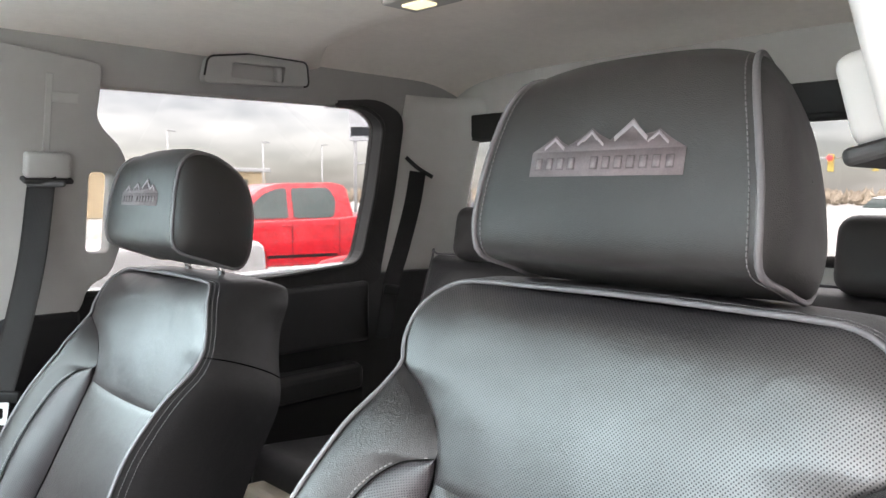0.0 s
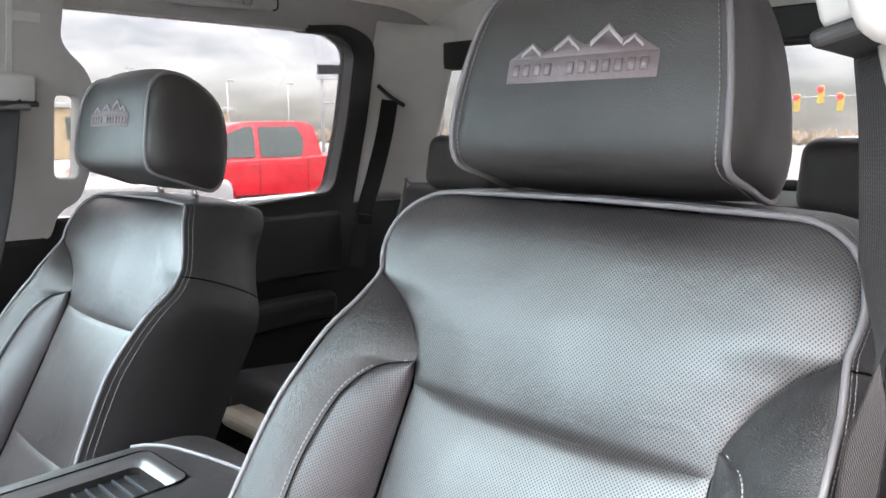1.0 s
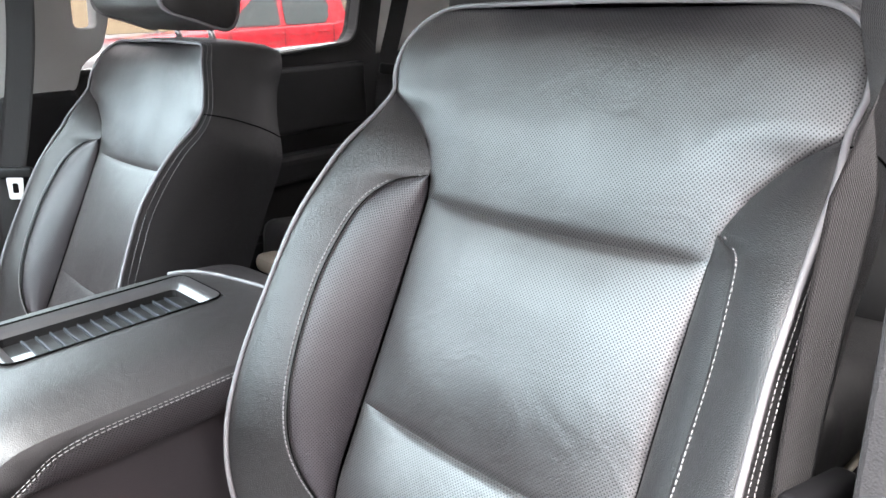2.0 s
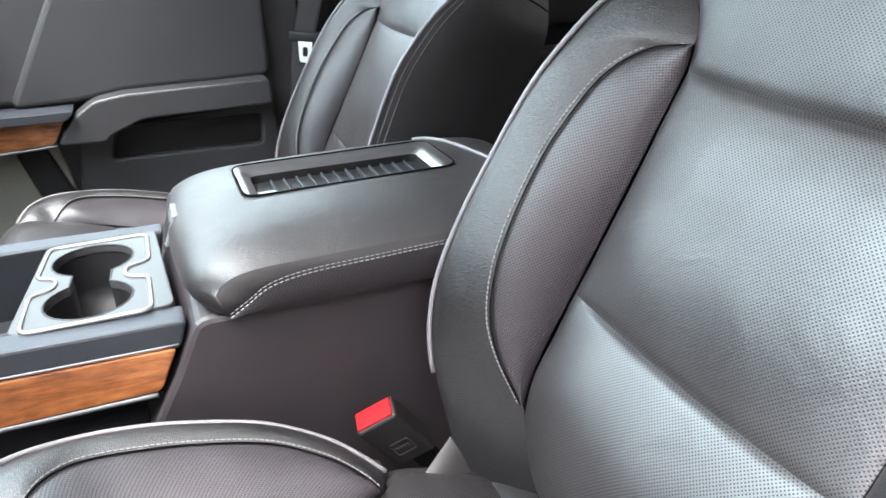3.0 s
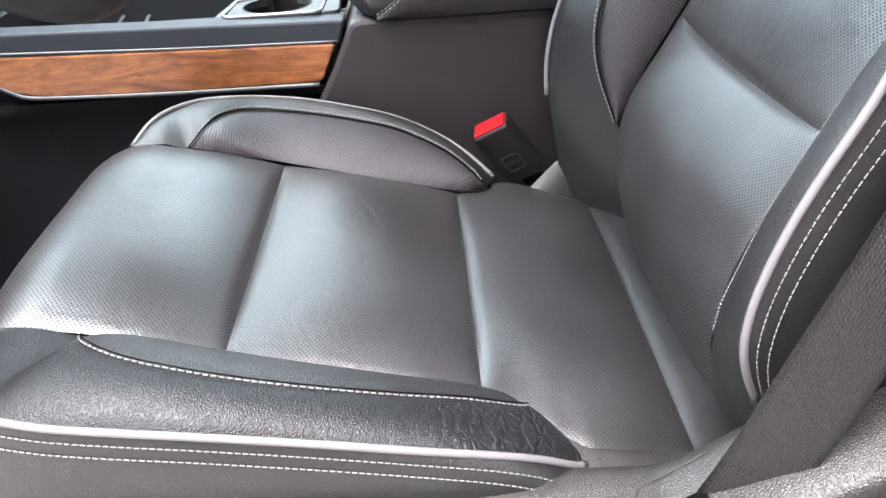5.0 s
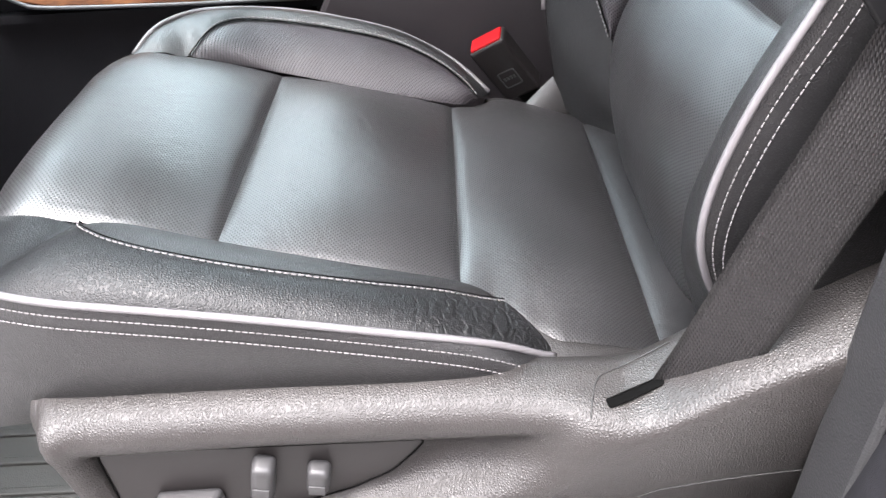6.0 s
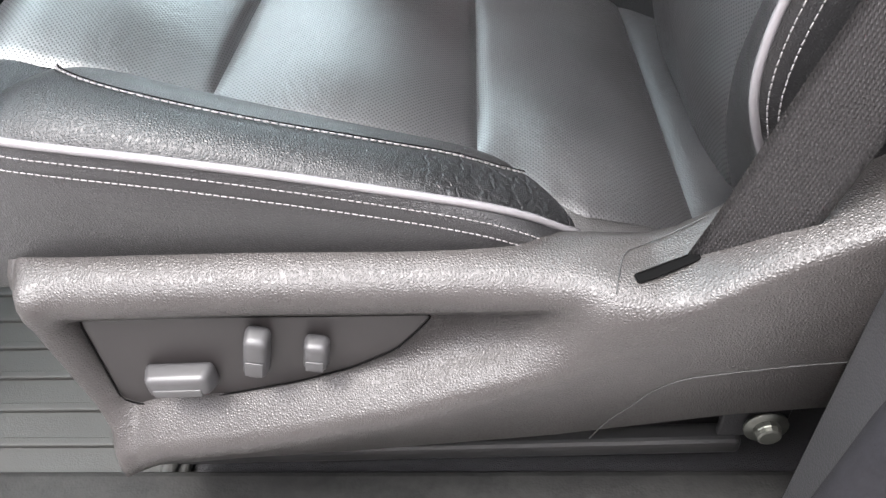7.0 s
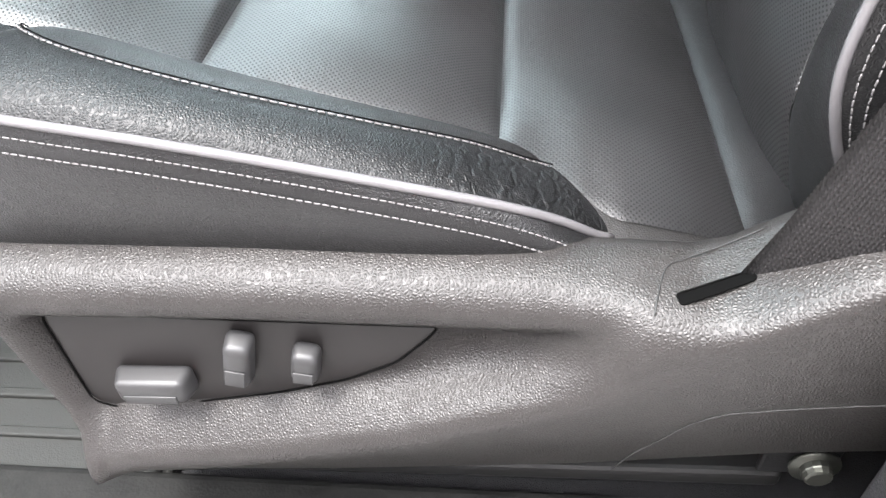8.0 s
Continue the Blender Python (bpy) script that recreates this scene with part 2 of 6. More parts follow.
M_LEATHER = leather("black_leather", (0.0100, 0.0099, 0.0104), 0.38, grain=0.5, gloss_level=0.52, coat=0.12)
M_WORN = leather("worn_black_leather", (0.008, 0.0082, 0.0087), 0.38, grain=0.5, gloss_level=0.33, coat=0.0, worn=(0.46, 0.56))
M_SMOOTH = leather("smooth_black_leather", (0.0205, 0.0195, 0.0190), 0.46, grain=0.35, gloss_level=0.5, coat=0.08)
M_PERF = leather("perforated_black_leather", (0.0155, 0.0148, 0.0153), 0.37, holes=0.19, grain=0.2, gloss_level=0.84, coat=0.16)
# perforated leather again, with the door side's purplish light put into its colour
M_PERF_SIDELIT = leather("side_lit_perforated_leather", (0.0195, 0.0158, 0.0190), 0.45, holes=0.6, grain=0.25, gloss_level=0.65, coat=0.15)
M_PERF_DARK = leather("perforated_armrest_leather", (0.0145, 0.0122, 0.0138), 0.47, holes=0.6, grain=0.25, gloss_level=0.4, coat=0.0)
M_PERF.node_tree.nodes["Principled BSDF"].inputs["IOR"].default_value = 1.57
M_LID = leather("armrest_leather", (0.0130, 0.0126, 0.0132), 0.47, grain=0.3, gloss_level=0.45, coat=0.0)
M_SILL = material("dusty_black_sill", (0.008, 0.008, 0.0075), 0.7, spec=0.22, vary=0.7, scale=160, bump=0.3, bump_scale=400)
M_NAVY = material("navy_black_plastic", (0.006, 0.0063, 0.008), 0.75, spec=0.2, vary=0.15, scale=20, bump=0.4, bump_scale=600)
M_PIPE = material("pale_grey_piping", (0.125, 0.119, 0.124), 0.5, vary=0.06, scale=200)
M_THREAD = material("white_thread", (0.155, 0.149, 0.15), 0.7, vary=0.1, scale=400)
M_TRIM = material("grained_black_plastic", (0.0225, 0.0203, 0.0195), 0.44, spec=0.48, vary=0.2, scale=18, bump=0.50, bump_scale=500, pebble=True)
M_PANEL = material("smooth_black_plastic", (0.0115, 0.0098, 0.0098), 0.5, spec=0.35, vary=0.12, scale=25, bump=0.12, bump_scale=1400)
M_SWITCH = material("switch_plastic", (0.026, 0.0255, 0.0265), 0.45, vary=0.1, scale=60)
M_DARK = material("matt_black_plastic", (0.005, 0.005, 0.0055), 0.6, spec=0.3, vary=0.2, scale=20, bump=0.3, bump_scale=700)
# the rails' slate plastic again, darkened for the shade inside the bin
M_SLATE_SHADE = material("shaded_slate_plastic", (0.0085, 0.0100, 0.0125), 0.6, spec=0.25, vary=0.12, scale=20, bump=0.3, bump_scale=800)
M_SLATE = material("slate_soft_plastic", (0.018, 0.021, 0.026), 0.58, spec=0.3, vary=0.1, scale=20, bump=0.3, bump_scale=800)
M_DOOR = material("charcoal_door_vinyl", (0.021, 0.0212, 0.0225), 0.5, vary=0.12, scale=15, bump=0.5, bump_scale=600)
M_OLIVE = material("grey_green_door_plastic", (0.13, 0.132, 0.11), 0.55, vary=0.1, scale=15, bump=0.3, bump_scale=500)
M_OLIVE_DARK = material("grey_green_dash_plastic", (0.125, 0.127, 0.108), 0.45, vary=0.1, scale=15, bump=0.4, bump_scale=500, pebble=True)
M_HEADLINER = material("pale_grey_headliner", (0.85, 0.80, 0.735), 0.95, vary=0.05, scale=60, bump=0.4, bump_scale=900, sheen=0.2)
# pillar plastic in a lighter copy, to make up for weak light at the rear
M_PILLAR_LIT = material("brightened_pillar_plastic", (0.56, 0.545, 0.52), 0.6, vary=0.05, scale=25, bump=0.25, bump_scale=800)
M_PLATE = material("grey_cup_plate", (0.026, 0.027, 0.028), 0.48, spec=0.32, vary=0.06, scale=40)
M_RIM = material("satin_rim", (0.16, 0.165, 0.17), 0.32, metal=0.6, vary=0.06, scale=40)
M_LATCH = material("black_latch_plastic", (0.004, 0.004, 0.0045), 0.45, spec=0.2, vary=0.1, scale=40)
M_PILLAR = material("light_grey_pillar_plastic", (0.34, 0.334, 0.32), 0.6, vary=0.05, scale=25, bump=0.25, bump_scale=800)
M_PILLAR2 = material("mid_grey_plastic", (0.38, 0.375, 0.36), 0.6, vary=0.06, scale=25)
M_SATIN = material("satin_silver_plastic", (0.085, 0.088, 0.092), 0.5, metal=0.2, vary=0.06, scale=40)
M_BEZEL = material("dark_satin_bezel", (0.030, 0.031, 0.033), 0.30, vary=0.08, scale=40, spec=0.8)
M_CHROME = material("chrome", (0.82, 0.83, 0.84), 0.12, metal=1.0, vary=0.03, scale=40)
M_STEEL = material("zinc_steel", (0.075, 0.077, 0.068), 0.45, metal=0.9, vary=0.2, scale=90)
M_RED = material("red_button_plastic", (0.27, 0.002, 0.004), 0.5, vary=0.06, scale=80, spec=0.2)
M_CHARCOAL = material("charcoal_console_plastic", (0.0180, 0.0154, 0.0172), 0.50, spec=0.5, vary=0.15, scale=25, bump=0.25, bump_scale=900)
M_CARPET = material("dark_carpet", (0.010, 0.010, 0.011), 0.95, vary=0.35, scale=300, bump=0.9, bump_scale=900)
M_RUBBER = material("grey_rubber_mat", (0.014, 0.0142, 0.0128), 0.7, vary=0.3, scale=14, bump=0.3, bump_scale=600)
M_SEAL = material("black_rubber_seal", (0.012, 0.012, 0.012), 0.55, vary=0.2, scale=40)
M_TAN = material("pale_inner_lining", (0.62, 0.57, 0.48), 0.8, vary=0.08, scale=40)
M_WHITEPAINT = material("white_car_paint", (0.78, 0.79, 0.80), 0.25, coat=0.6, vary=0.03, scale=5)
# near-black without gloss: the dark of gaps and slots is put into the colour
M_VOID = material("dark_gap", (0.002, 0.002, 0.002), 0.95, spec=0.05)
M_EMBROIDER = material("mauve_grey_embroidery", (0.18, 0.152, 0.160), 0.7, vary=0.18, scale=500, bump=0.8, bump_scale=1500)
M_EMBROIDER_PALE = material("pale_embroidery", (0.34, 0.31, 0.325), 0.7, vary=0.15, scale=500, bump=0.8, bump_scale=1500)
M_WOOD = wood_material()
M_GLASS = glass_material("clear_glass", (0.83, 0.94, 0.955))
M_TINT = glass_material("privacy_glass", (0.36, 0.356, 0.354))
M_WEB = webbing_material()

# ---------------------------------------------------------------- mesh helpers


def arr(points):
    return np.array(points, float)


def spline(points, n=40):
    """Points evenly spaced along a smooth curve through the given ones."""
    p = arr(points)
    if len(p) < 3:
        t = np.linspace(0, 1, n)[:, None]
        return p[0] * (1 - t) + p[-1] * t
    q = np.vstack([2 * p[0] - p[1], p, 2 * p[-1] - p[-2]])
    out = []
    for i in range(1, len(q) - 2):
        for t in np.linspace(0, 1, 16, endpoint=False):
            a, b, c, d = q[i - 1], q[i], q[i + 1], q[i + 2]
            out.append(0.5 * (2 * b + (c - a) * t + (2 * a - 5 * b + 4 * c - d) * t * t + (3 * b - a - 3 * c + d) * t ** 3))
    out.append(q[-2])
    return even(arr(out), n)


def even(line, n):
    s = np.r_[0, np.cumsum(np.linalg.norm(np.diff(line, axis=0), axis=1))]
    t = np.linspace(0, s[-1], n)
    return np.stack([np.interp(t, s, line[:, k]) for k in range(line.shape[1])], 1)


def mesh(name, verts, faces, mat, parent=None, label="", uv=None, smooth=True):
    me = bpy.data.meshes.new(name)
    me.from_pydata([tuple(map(float, v)) for v in verts], [], faces)
    me.materials.append(mat)
    if uv is not None:
        layer = me.uv_layers.new(name="UVMap")
        flat = arr(uv)[[lp.vertex_index for lp in me.loops]]
        layer.data.foreach_set("uv", flat.ravel())
    if smooth:
        me.polygons.foreach_set("use_smooth", [True] * len(me.polygons))
    ob = new(name, me)
    if parent is not None:
        ob.parent = parent
        ob.matrix_parent_inverse = parent.matrix_world.inverted() if parent.type == "EMPTY" else Matrix.Identity(4)
    if label:
        ob["label"] = label
    return ob


def part(name, bm, mat, parent=None, label="", smooth=False):
    me = bpy.data.meshes.new(name)
    bmesh.ops.recalc_face_normals(bm, faces=bm.faces)
    bm.to_mesh(me)
    bm.free()
    me.materials.append(mat)
    if smooth:
        me.polygons.foreach_set("use_smooth", [True] * len(me.polygons))
    ob = new(name, me)
    if parent is not None:
        ob.parent = parent
        ob.matrix_parent_inverse = parent.matrix_world.inverted() if parent.type == "EMPTY" else Matrix.Identity(4)
    if label:
        ob["label"] = label
    return ob


def thing(name, place, label, category, group="", kind=""):
    e = new(name)
    e.empty_display_size = 0.05
    e.location = place
    e.matrix_world = Matrix.Translation(place)
    return tagged(e, label, category, group, kind)


def grid_faces(rows, cols, loop=False):
    f = []
    for j in range(rows - 1):
        for i in range(cols - 1):
            a = j * cols + i
            f.append((a, a + 1, a + cols + 1, a + cols))
        if loop:
            f.append((j * cols + cols - 1, j * cols, (j + 1) * cols, (j + 1) * cols + cols - 1))
    return f


def panel(name, A, B, normal, bulge, mat, parent, label="", nu=14, power=2.6, ends=0.0, sink=0.003, skew=0.0, back=0.0):
    """A padded panel between two edge curves: it swells by bulge along normal and sinks at its edges, as sewn leather does."""
    A, B = arr(A), arr(B)
    m = len(A)
    nrm = np.broadcast_to(arr(normal), (m, 3))
    j = np.linspace(-1, 1, m)
    fade = np.ones(m) if not ends else 1 - np.abs(j) ** ends
    length = np.r_[0, np.cumsum(np.linalg.norm(np.diff((A + B) / 2, axis=0), axis=1))]
    V, U = [], []
    for r in range(m):
        width = np.linalg.norm(B[r] - A[r])
        for i in range(nu + 1):
            t = 0.5 - 0.5 * np.cos(np.pi * i / nu) * (0.75 + 0.25 * abs(np.cos(np.pi * i / nu)))
            s = abs(2 * t ** (2 ** skew) - 1)
            h = (bulge + sink) * (1 - s ** power) * fade[r] - sink
            V.append(A[r] * (1 - t) + B[r] * t + nrm[r] * h)
            U.append(((t - 0.5) * width, length[r]))
    F = grid_faces(m, nu + 1)
    mid = F[len(F) // 2 + nu // 2]
    face = np.cross(V[mid[1]] - V[mid[0]], V[mid[3]] - V[mid[0]])
    if face @ nrm[m // 2] < 0:
        F = [f[::-1] for f in F]
    return mesh(name, V, F, mat, parent, label, U)


def tube(name, line, r, mat, parent, label="", sides=8, closed=False):
    line = arr(line)
    tan = np.gradient(line, axis=0)
    if closed:
        tan = np.roll(line, -1, 0) - np.roll(line, 1, 0)
    tan /= np.linalg.norm(tan, axis=1)[:, None] + 1e-12
    side = np.cross(tan[0], (0.3, 0.2, 0.9))
    V = []
    for p, t in zip(line, tan):
        side = side - t * (side @ t)
        side /= np.linalg.norm(side) + 1e-12
        up = np.cross(t, side)
        for k in range(sides):
            a = 2 * np.pi * k / sides
            V.append(p + r * (side * np.cos(a) + up * np.sin(a)))
    f = grid_faces(len(line), sides, True)
    n = len(line)
    if closed:
        f += [((n - 1) * sides + k, (n - 1) * sides + (k + 1) % sides, (k + 1) % sides, k) for k in range(sides)]
    else:
        f += [tuple(range(sides))[::-1], tuple((n - 1) * sides + k for k in range(sides))]
    return mesh(name, V, f, mat, parent, label)


def stitching(name, line, mat, parent, pitch=0.0060, dash=0.0052, r=0.0007, label="row of white stitches"):
    line = arr(line)
    s = np.r_[0, np.cumsum(np.linalg.norm(np.diff(line, axis=0), axis=1))]
    V, F = [], []
    at = 0.0
    while at + dash < s[-1]:
        pts = [arr([np.interp(at + dash * k, s, line[:, c]) for c in range(3)]) for k in (0, 0.15, 0.85, 1)]
        d = pts[3] - pts[0]
        d /= np.linalg.norm(d) + 1e-12
        a = np.cross(d, (0.31, 0.2, 0.93))
        a /= np.linalg.norm(a) + 1e-12
        c = np.cross(d, a)
        o = len(V)
        for p, q in zip(pts, (0.5, 1, 1, 0.5)):
            V += [p + r * q * (a * np.cos(g) + c * np.sin(g)) for g in np.arange(5) * 2 * np.pi / 5]
        for k in range(3):
            F += [(o + 5 * k + i, o + 5 * k + (i + 1) % 5, o + 5 * k + 5 + (i + 1) % 5, o + 5 * k + 5 + i) for i in range(5)]
        F += [tuple(o + i for i in range(5))[::-1], tuple(o + 15 + i for i in range(5))]
        at += pitch
    ob = mesh(name, V, F, mat, parent, label)
    ob["kind"] = "stuff"
    return ob


def rounded(bm, amount, segments=3):
    if amount > 0:
        bmesh.ops.bevel(bm, geom=bm.edges[:], offset=amount, segments=segments, profile=0.5, affect="EDGES", clamp_overlap=True)
    return bm


def block(size, place=(0, 0, 0), bevel=0.0, turn=(0, 0, 0), segments=3, taper=None):
    bm = bmesh.new()
    bmesh.ops.create_cube(bm, size=1)
    for v in bm.verts:
        if taper and v.co.z > 0:
            v.co.x *= taper[0]
            v.co.y *= taper[1]
    bmesh.ops.transform(bm, matrix=Matrix.Diagonal((*size, 1)), verts=bm.verts)
    rounded(bm, bevel, segments)
    bmesh.ops.transform(bm, matrix=pose(*place, *turn), verts=bm.verts)
    return bm


def plate(outline, holes, depth, lift, bevel=0.0, segments=2):
    """A flat shape with holes, cut from a sheet of that depth; lift(a, b, d) lays it into the world."""
    bm = bmesh.new()
    for ring in (outline, *holes):
        vs = [bm.verts.new((a, b, 0)) for a, b in ring]
        for k in range(len(vs)):
            bm.edges.new((vs[k], vs[(k + 1) % len(vs)]))
    bmesh.ops.triangle_fill(bm, use_beauty=True, use_dissolve=False, edges=bm.edges[:])
    bmesh.ops.dissolve_limit(bm, angle_limit=0.01, verts=bm.verts[:], edges=bm.edges[:])
    got = bmesh.ops.extrude_face_region(bm, geom=bm.faces[:])
    for v in got["geom"]:
        if isinstance(v, bmesh.types.BMVert):
            v.co.z += depth
    bmesh.ops.recalc_face_normals(bm, faces=bm.faces)
    if bevel:
        sharp = [e for e in bm.edges if len(e.link_faces) == 2 and e.calc_face_angle(0) > 0.9]
        bmesh.ops.bevel(bm, geom=sharp, offset=bevel, segments=segments, profile=0.5, affect="EDGES", clamp_overlap=True)
    for v in bm.verts:
        v.co = lift(v.co.x, v.co.y, v.co.z)
    bmesh.ops.recalc_face_normals(bm, faces=bm.faces)
    return bm


def ring2(points, n=48):
    """A closed smooth outline through points."""
    p = arr(points)
    k = len(p)
    out = []
    for i in range(k):
        a, b, c, d = p[i - 1], p[i], p[(i + 1) % k], p[(i + 2) % k]
        for t in np.linspace(0, 1, 8, endpoint=False):
            out.append(0.5 * (2 * b + (c - a) * t + (2 * a - 5 * b + 4 * c - d) * t * t + (3 * b - a - 3 * c + d) * t ** 3))
    out.append(out[0])
    return [tuple(q) for q in even(arr(out), n + 1)[:-1]]


def soft_poly(points, r=0.02, n=5):
    """A polygon with rounded corners."""
    p = arr(points)
    out = []
    for i in range(len(p)):
        a, b, c = p[i - 1], p[i], p[(i + 1) % len(p)]
        la, lc = np.linalg.norm(a - b), np.linalg.norm(c - b)
        q = min(r, la * 0.45, lc * 0.45)
        s, e = b + (a - b) / la * q, b + (c - b) / lc * q
        for t in np.linspace(0, 1, n):
            out.append(tuple((1 - t) ** 2 * s + 2 * t * (1 - t) * b + t * t * e))
    return out


def lathe(profile, sides, turn, mat, name, parent, label="", smooth=True):
    V = []
    for r, h in profile:
        V += [turn @ Vector((r * math.cos(a), r * math.sin(a), h)) for a in np.arange(sides) * 2 * np.pi / sides]
    f = grid_faces(len(profile), sides, True)
    f += [tuple(range(sides))[::-1], tuple((len(profile) - 1) * sides + k for k in range(sides))]
    return mesh(name, V, f, mat, parent, label, smooth=smooth)

# ---------------------------------------------------------------- front seats
SEAT_Y = -0.487
PINCH = 0.0  # how much narrower the shoulder on the driver's side is


def on_back(u, v, w):
    """Backrest: u across (towards the cab's middle), v up along it, w out of it, towards the dashboard."""
    q = min(1.0, max(0.0, (v - 0.40) / 0.12))
    q = q * q * (3 - 2 * q)
    if PINCH:
        if u > 0 and v < 0.463:
            slim = min(1.0, (0.463 - v) / 0.08) * min(1.0, u / 0.13) ** 2 * (3 - 2 * min(1.0, u / 0.13))
            u, w = u * (1 - 0.11 * slim), (w * (1 - 0.25 * slim) if w > 0 else w)
        p = min(1.0, max(0.0, (v - 0.42) / 0.14))
        u += PINCH * p * p * (3 - 2 * p) * min(1.0, max(0.0, -u / 0.24))
    u = u + 0.012 * q
    return arr((0.702 + 0.4636 * v - 0.886 * w, SEAT_Y + u, 0.555 + 0.886 * v + 0.4636 * w))


def on_cushion(u, s, h):
    """Cushion: u across, s rearwards along it, h out of it."""
    return arr((0.343 + 0.9636 * s + 0.2672 * h, SEAT_Y - 0.005 + u, 0.537 - 0.2672 * s + 0.9636 * h))


BACK_N = arr((-0.886, 0, 0.4636))
# backrest edge with the piping, then stitched seam and inner seam of a bolster: u, v, w
BACK_A = [(0.212, -0.11, -0.01), (0.222, -0.05, 0.035), (0.236, -0.015, 0.058), (0.246, 0.02, 0.074), (0.255, 0.06, 0.084), (0.259, 0.10, 0.088), (0.260, 0.15, 0.089), (0.259, 0.20, 0.087),
          (0.256, 0.28, 0.082), (0.251, 0.33, 0.073), (0.247, 0.386, 0.054), (0.243, 0.43, 0.028), (0.241, 0.463, 0.010)]
BACK_C = [(0.157, 0.0, -0.006), (0.175, 0.037, 0.032), (0.186, 0.072, 0.055), (0.193, 0.115, 0.068), (0.200, 0.16, 0.071), (0.206, 0.216, 0.068), (0.210, 0.264, 0.060),
          (0.206, 0.325, 0.044), (0.190, 0.362, 0.022), (0.163, 0.378, 0.002)]
BACK_B = [(0.150, -0.12, -0.10), (0.150, -0.06, -0.043), (0.157, 0.0, -0.009), (0.158, 0.05, 0.0), (0.158, 0.12, 0.0), (0.157, 0.25, 0.0), (0.158, 0.355, 0.0), (0.163, 0.378, 0.002), (0.180, 0.412, 0.003),
          (0.208, 0.442, 0.005), (0.241, 0.463, 0.010)]
BACK_A_OUT = [(0.240, -0.06, -0.06), (0.248, -0.03, -0.02), (0.255, -0.006, 0.012), (0.258, 0.018, 0.034), (0.258, 0.051, 0.049), (0.257, 0.09, 0.058), (0.256, 0.125, 0.062), (0.255, 0.162, 0.064), (0.253, 0.20, 0.068),
              (0.251, 0.28, 0.072), (0.250, 0.33, 0.066), (0.247, 0.386, 0.050), (0.243, 0.43, 0.027), (0.241, 0.463, 0.010)]
BACK_C_OUT = [(0.160, -0.03, -0.020), (0.176, 0.002, 0.002), (0.190, 0.037, 0.019), (0.196, 0.07, 0.030), (0.198, 0.10, 0.035), (0.199, 0.16, 0.040), (0.199, 0.21, 0.038), (0.198, 0.277, 0.034), (0.196, 0.318, 0.034),
              (0.190, 0.352, 0.026), (0.179, 0.368, 0.012), (0.163, 0.378, 0.002)]
BACK_TOP, BACK_R, BACK_HW = 0.572, 0.068, 0.249
CUSH_A = [(0.163, -0.162, -0.016), (0.186, -0.150, 0.004), (0.208, -0.133, 0.015), (0.234, -0.104, 0.022), (0.249, -0.0565, 0.029), (0.255, -0.005, 0.035),
          (0.257, 0.047, 0.037), (0.252, 0.115, 0.037), (0.238, 0.171, 0.029), (0.224, 0.206, 0.019), (0.209, 0.240, 0.003)]
CUSH_C = [(0.165, -0.103, -0.004), (0.180, -0.090, 0.017), (0.199, -0.076, 0.026), (0.216, -0.050, 0.030), (0.223, -0.002, 0.034), (0.226, 0.049, 0.036),
          (0.221, 0.115, 0.037), (0.204, 0.170, 0.030), (0.186, 0.205, 0.019), (0.174, 0.222, 0.010)]
CUSH_B = [(0.157, -0.165, -0.012), (0.158, -0.13, -0.004), (0.160, -0.06, 0.0), (0.161, 0.0, 0.0), (0.163, 0.10, 0.0), (0.166, 0.195, 0.0), (0.178, 0.222, 0.003), (0.207, 0.240, 0.001)]


CUSH_A_OUT = [(0.180, -0.180, -0.045), (0.214, -0.166, -0.028), (0.241, -0.135, -0.010), (0.255, -0.095, 0.001), (0.259, -0.050, 0.008), (0.260, 0.0, 0.014), (0.259, 0.070, 0.019),
              (0.257, 0.140, 0.022), (0.250, 0.190, 0.019), (0.241, 0.225, 0.011), (0.230, 0.254, -0.002), (0.222, 0.266, -0.008)]
CUSH_C_OUT = [(0.163, -0.094, -0.004), (0.175, -0.095, 0.008), (0.190, -0.086, 0.016), (0.203, -0.066, 0.021), (0.211, -0.040, 0.024), (0.216, 0.0, 0.026), (0.217, 0.050, 0.027), (0.212, 0.115, 0.026),
              (0.200, 0.170, 0.020), (0.186, 0.208, 0.008), (0.177, 0.228, 0.001)]


def flip(points, side):
    return [(u * side, v, w) for u, v, w in points]


def upto(points, lo, hi):
    return [p for p in points if lo - 1e-6 <= p[1] <= hi + 1e-6]


def laid(fn, points, n=48):
    return arr([fn(*p) for p in spline(points, n)])


def half_width(v):
    """Half the width of the backrest's upper panel at the height v."""
    if v <= 0.463:
        return float(np.interp(v, [p[1] for p in BACK_B], [p[0] for p in BACK_B]))
    q = BACK_TOP - BACK_R
    base = 0.241 + (BACK_HW - 0.241) * min(1, (v - 0.463) / 0.03)
    if v <= q:
        return base
    return base - BACK_R + math.sqrt(max(0, BACK_R ** 2 - (v - q) ** 2))


def pillow(d, broad, roll=0.011, tight=0.22):
    """Height of sewn padding at the distance d from a seam: a tight roll at the thread, then a broad swell."""
    return tight * (1 - (1 - min(1, d / roll)) ** 2.2) + (1 - tight) * (1 - (1 - min(1, d / broad)) ** 2)


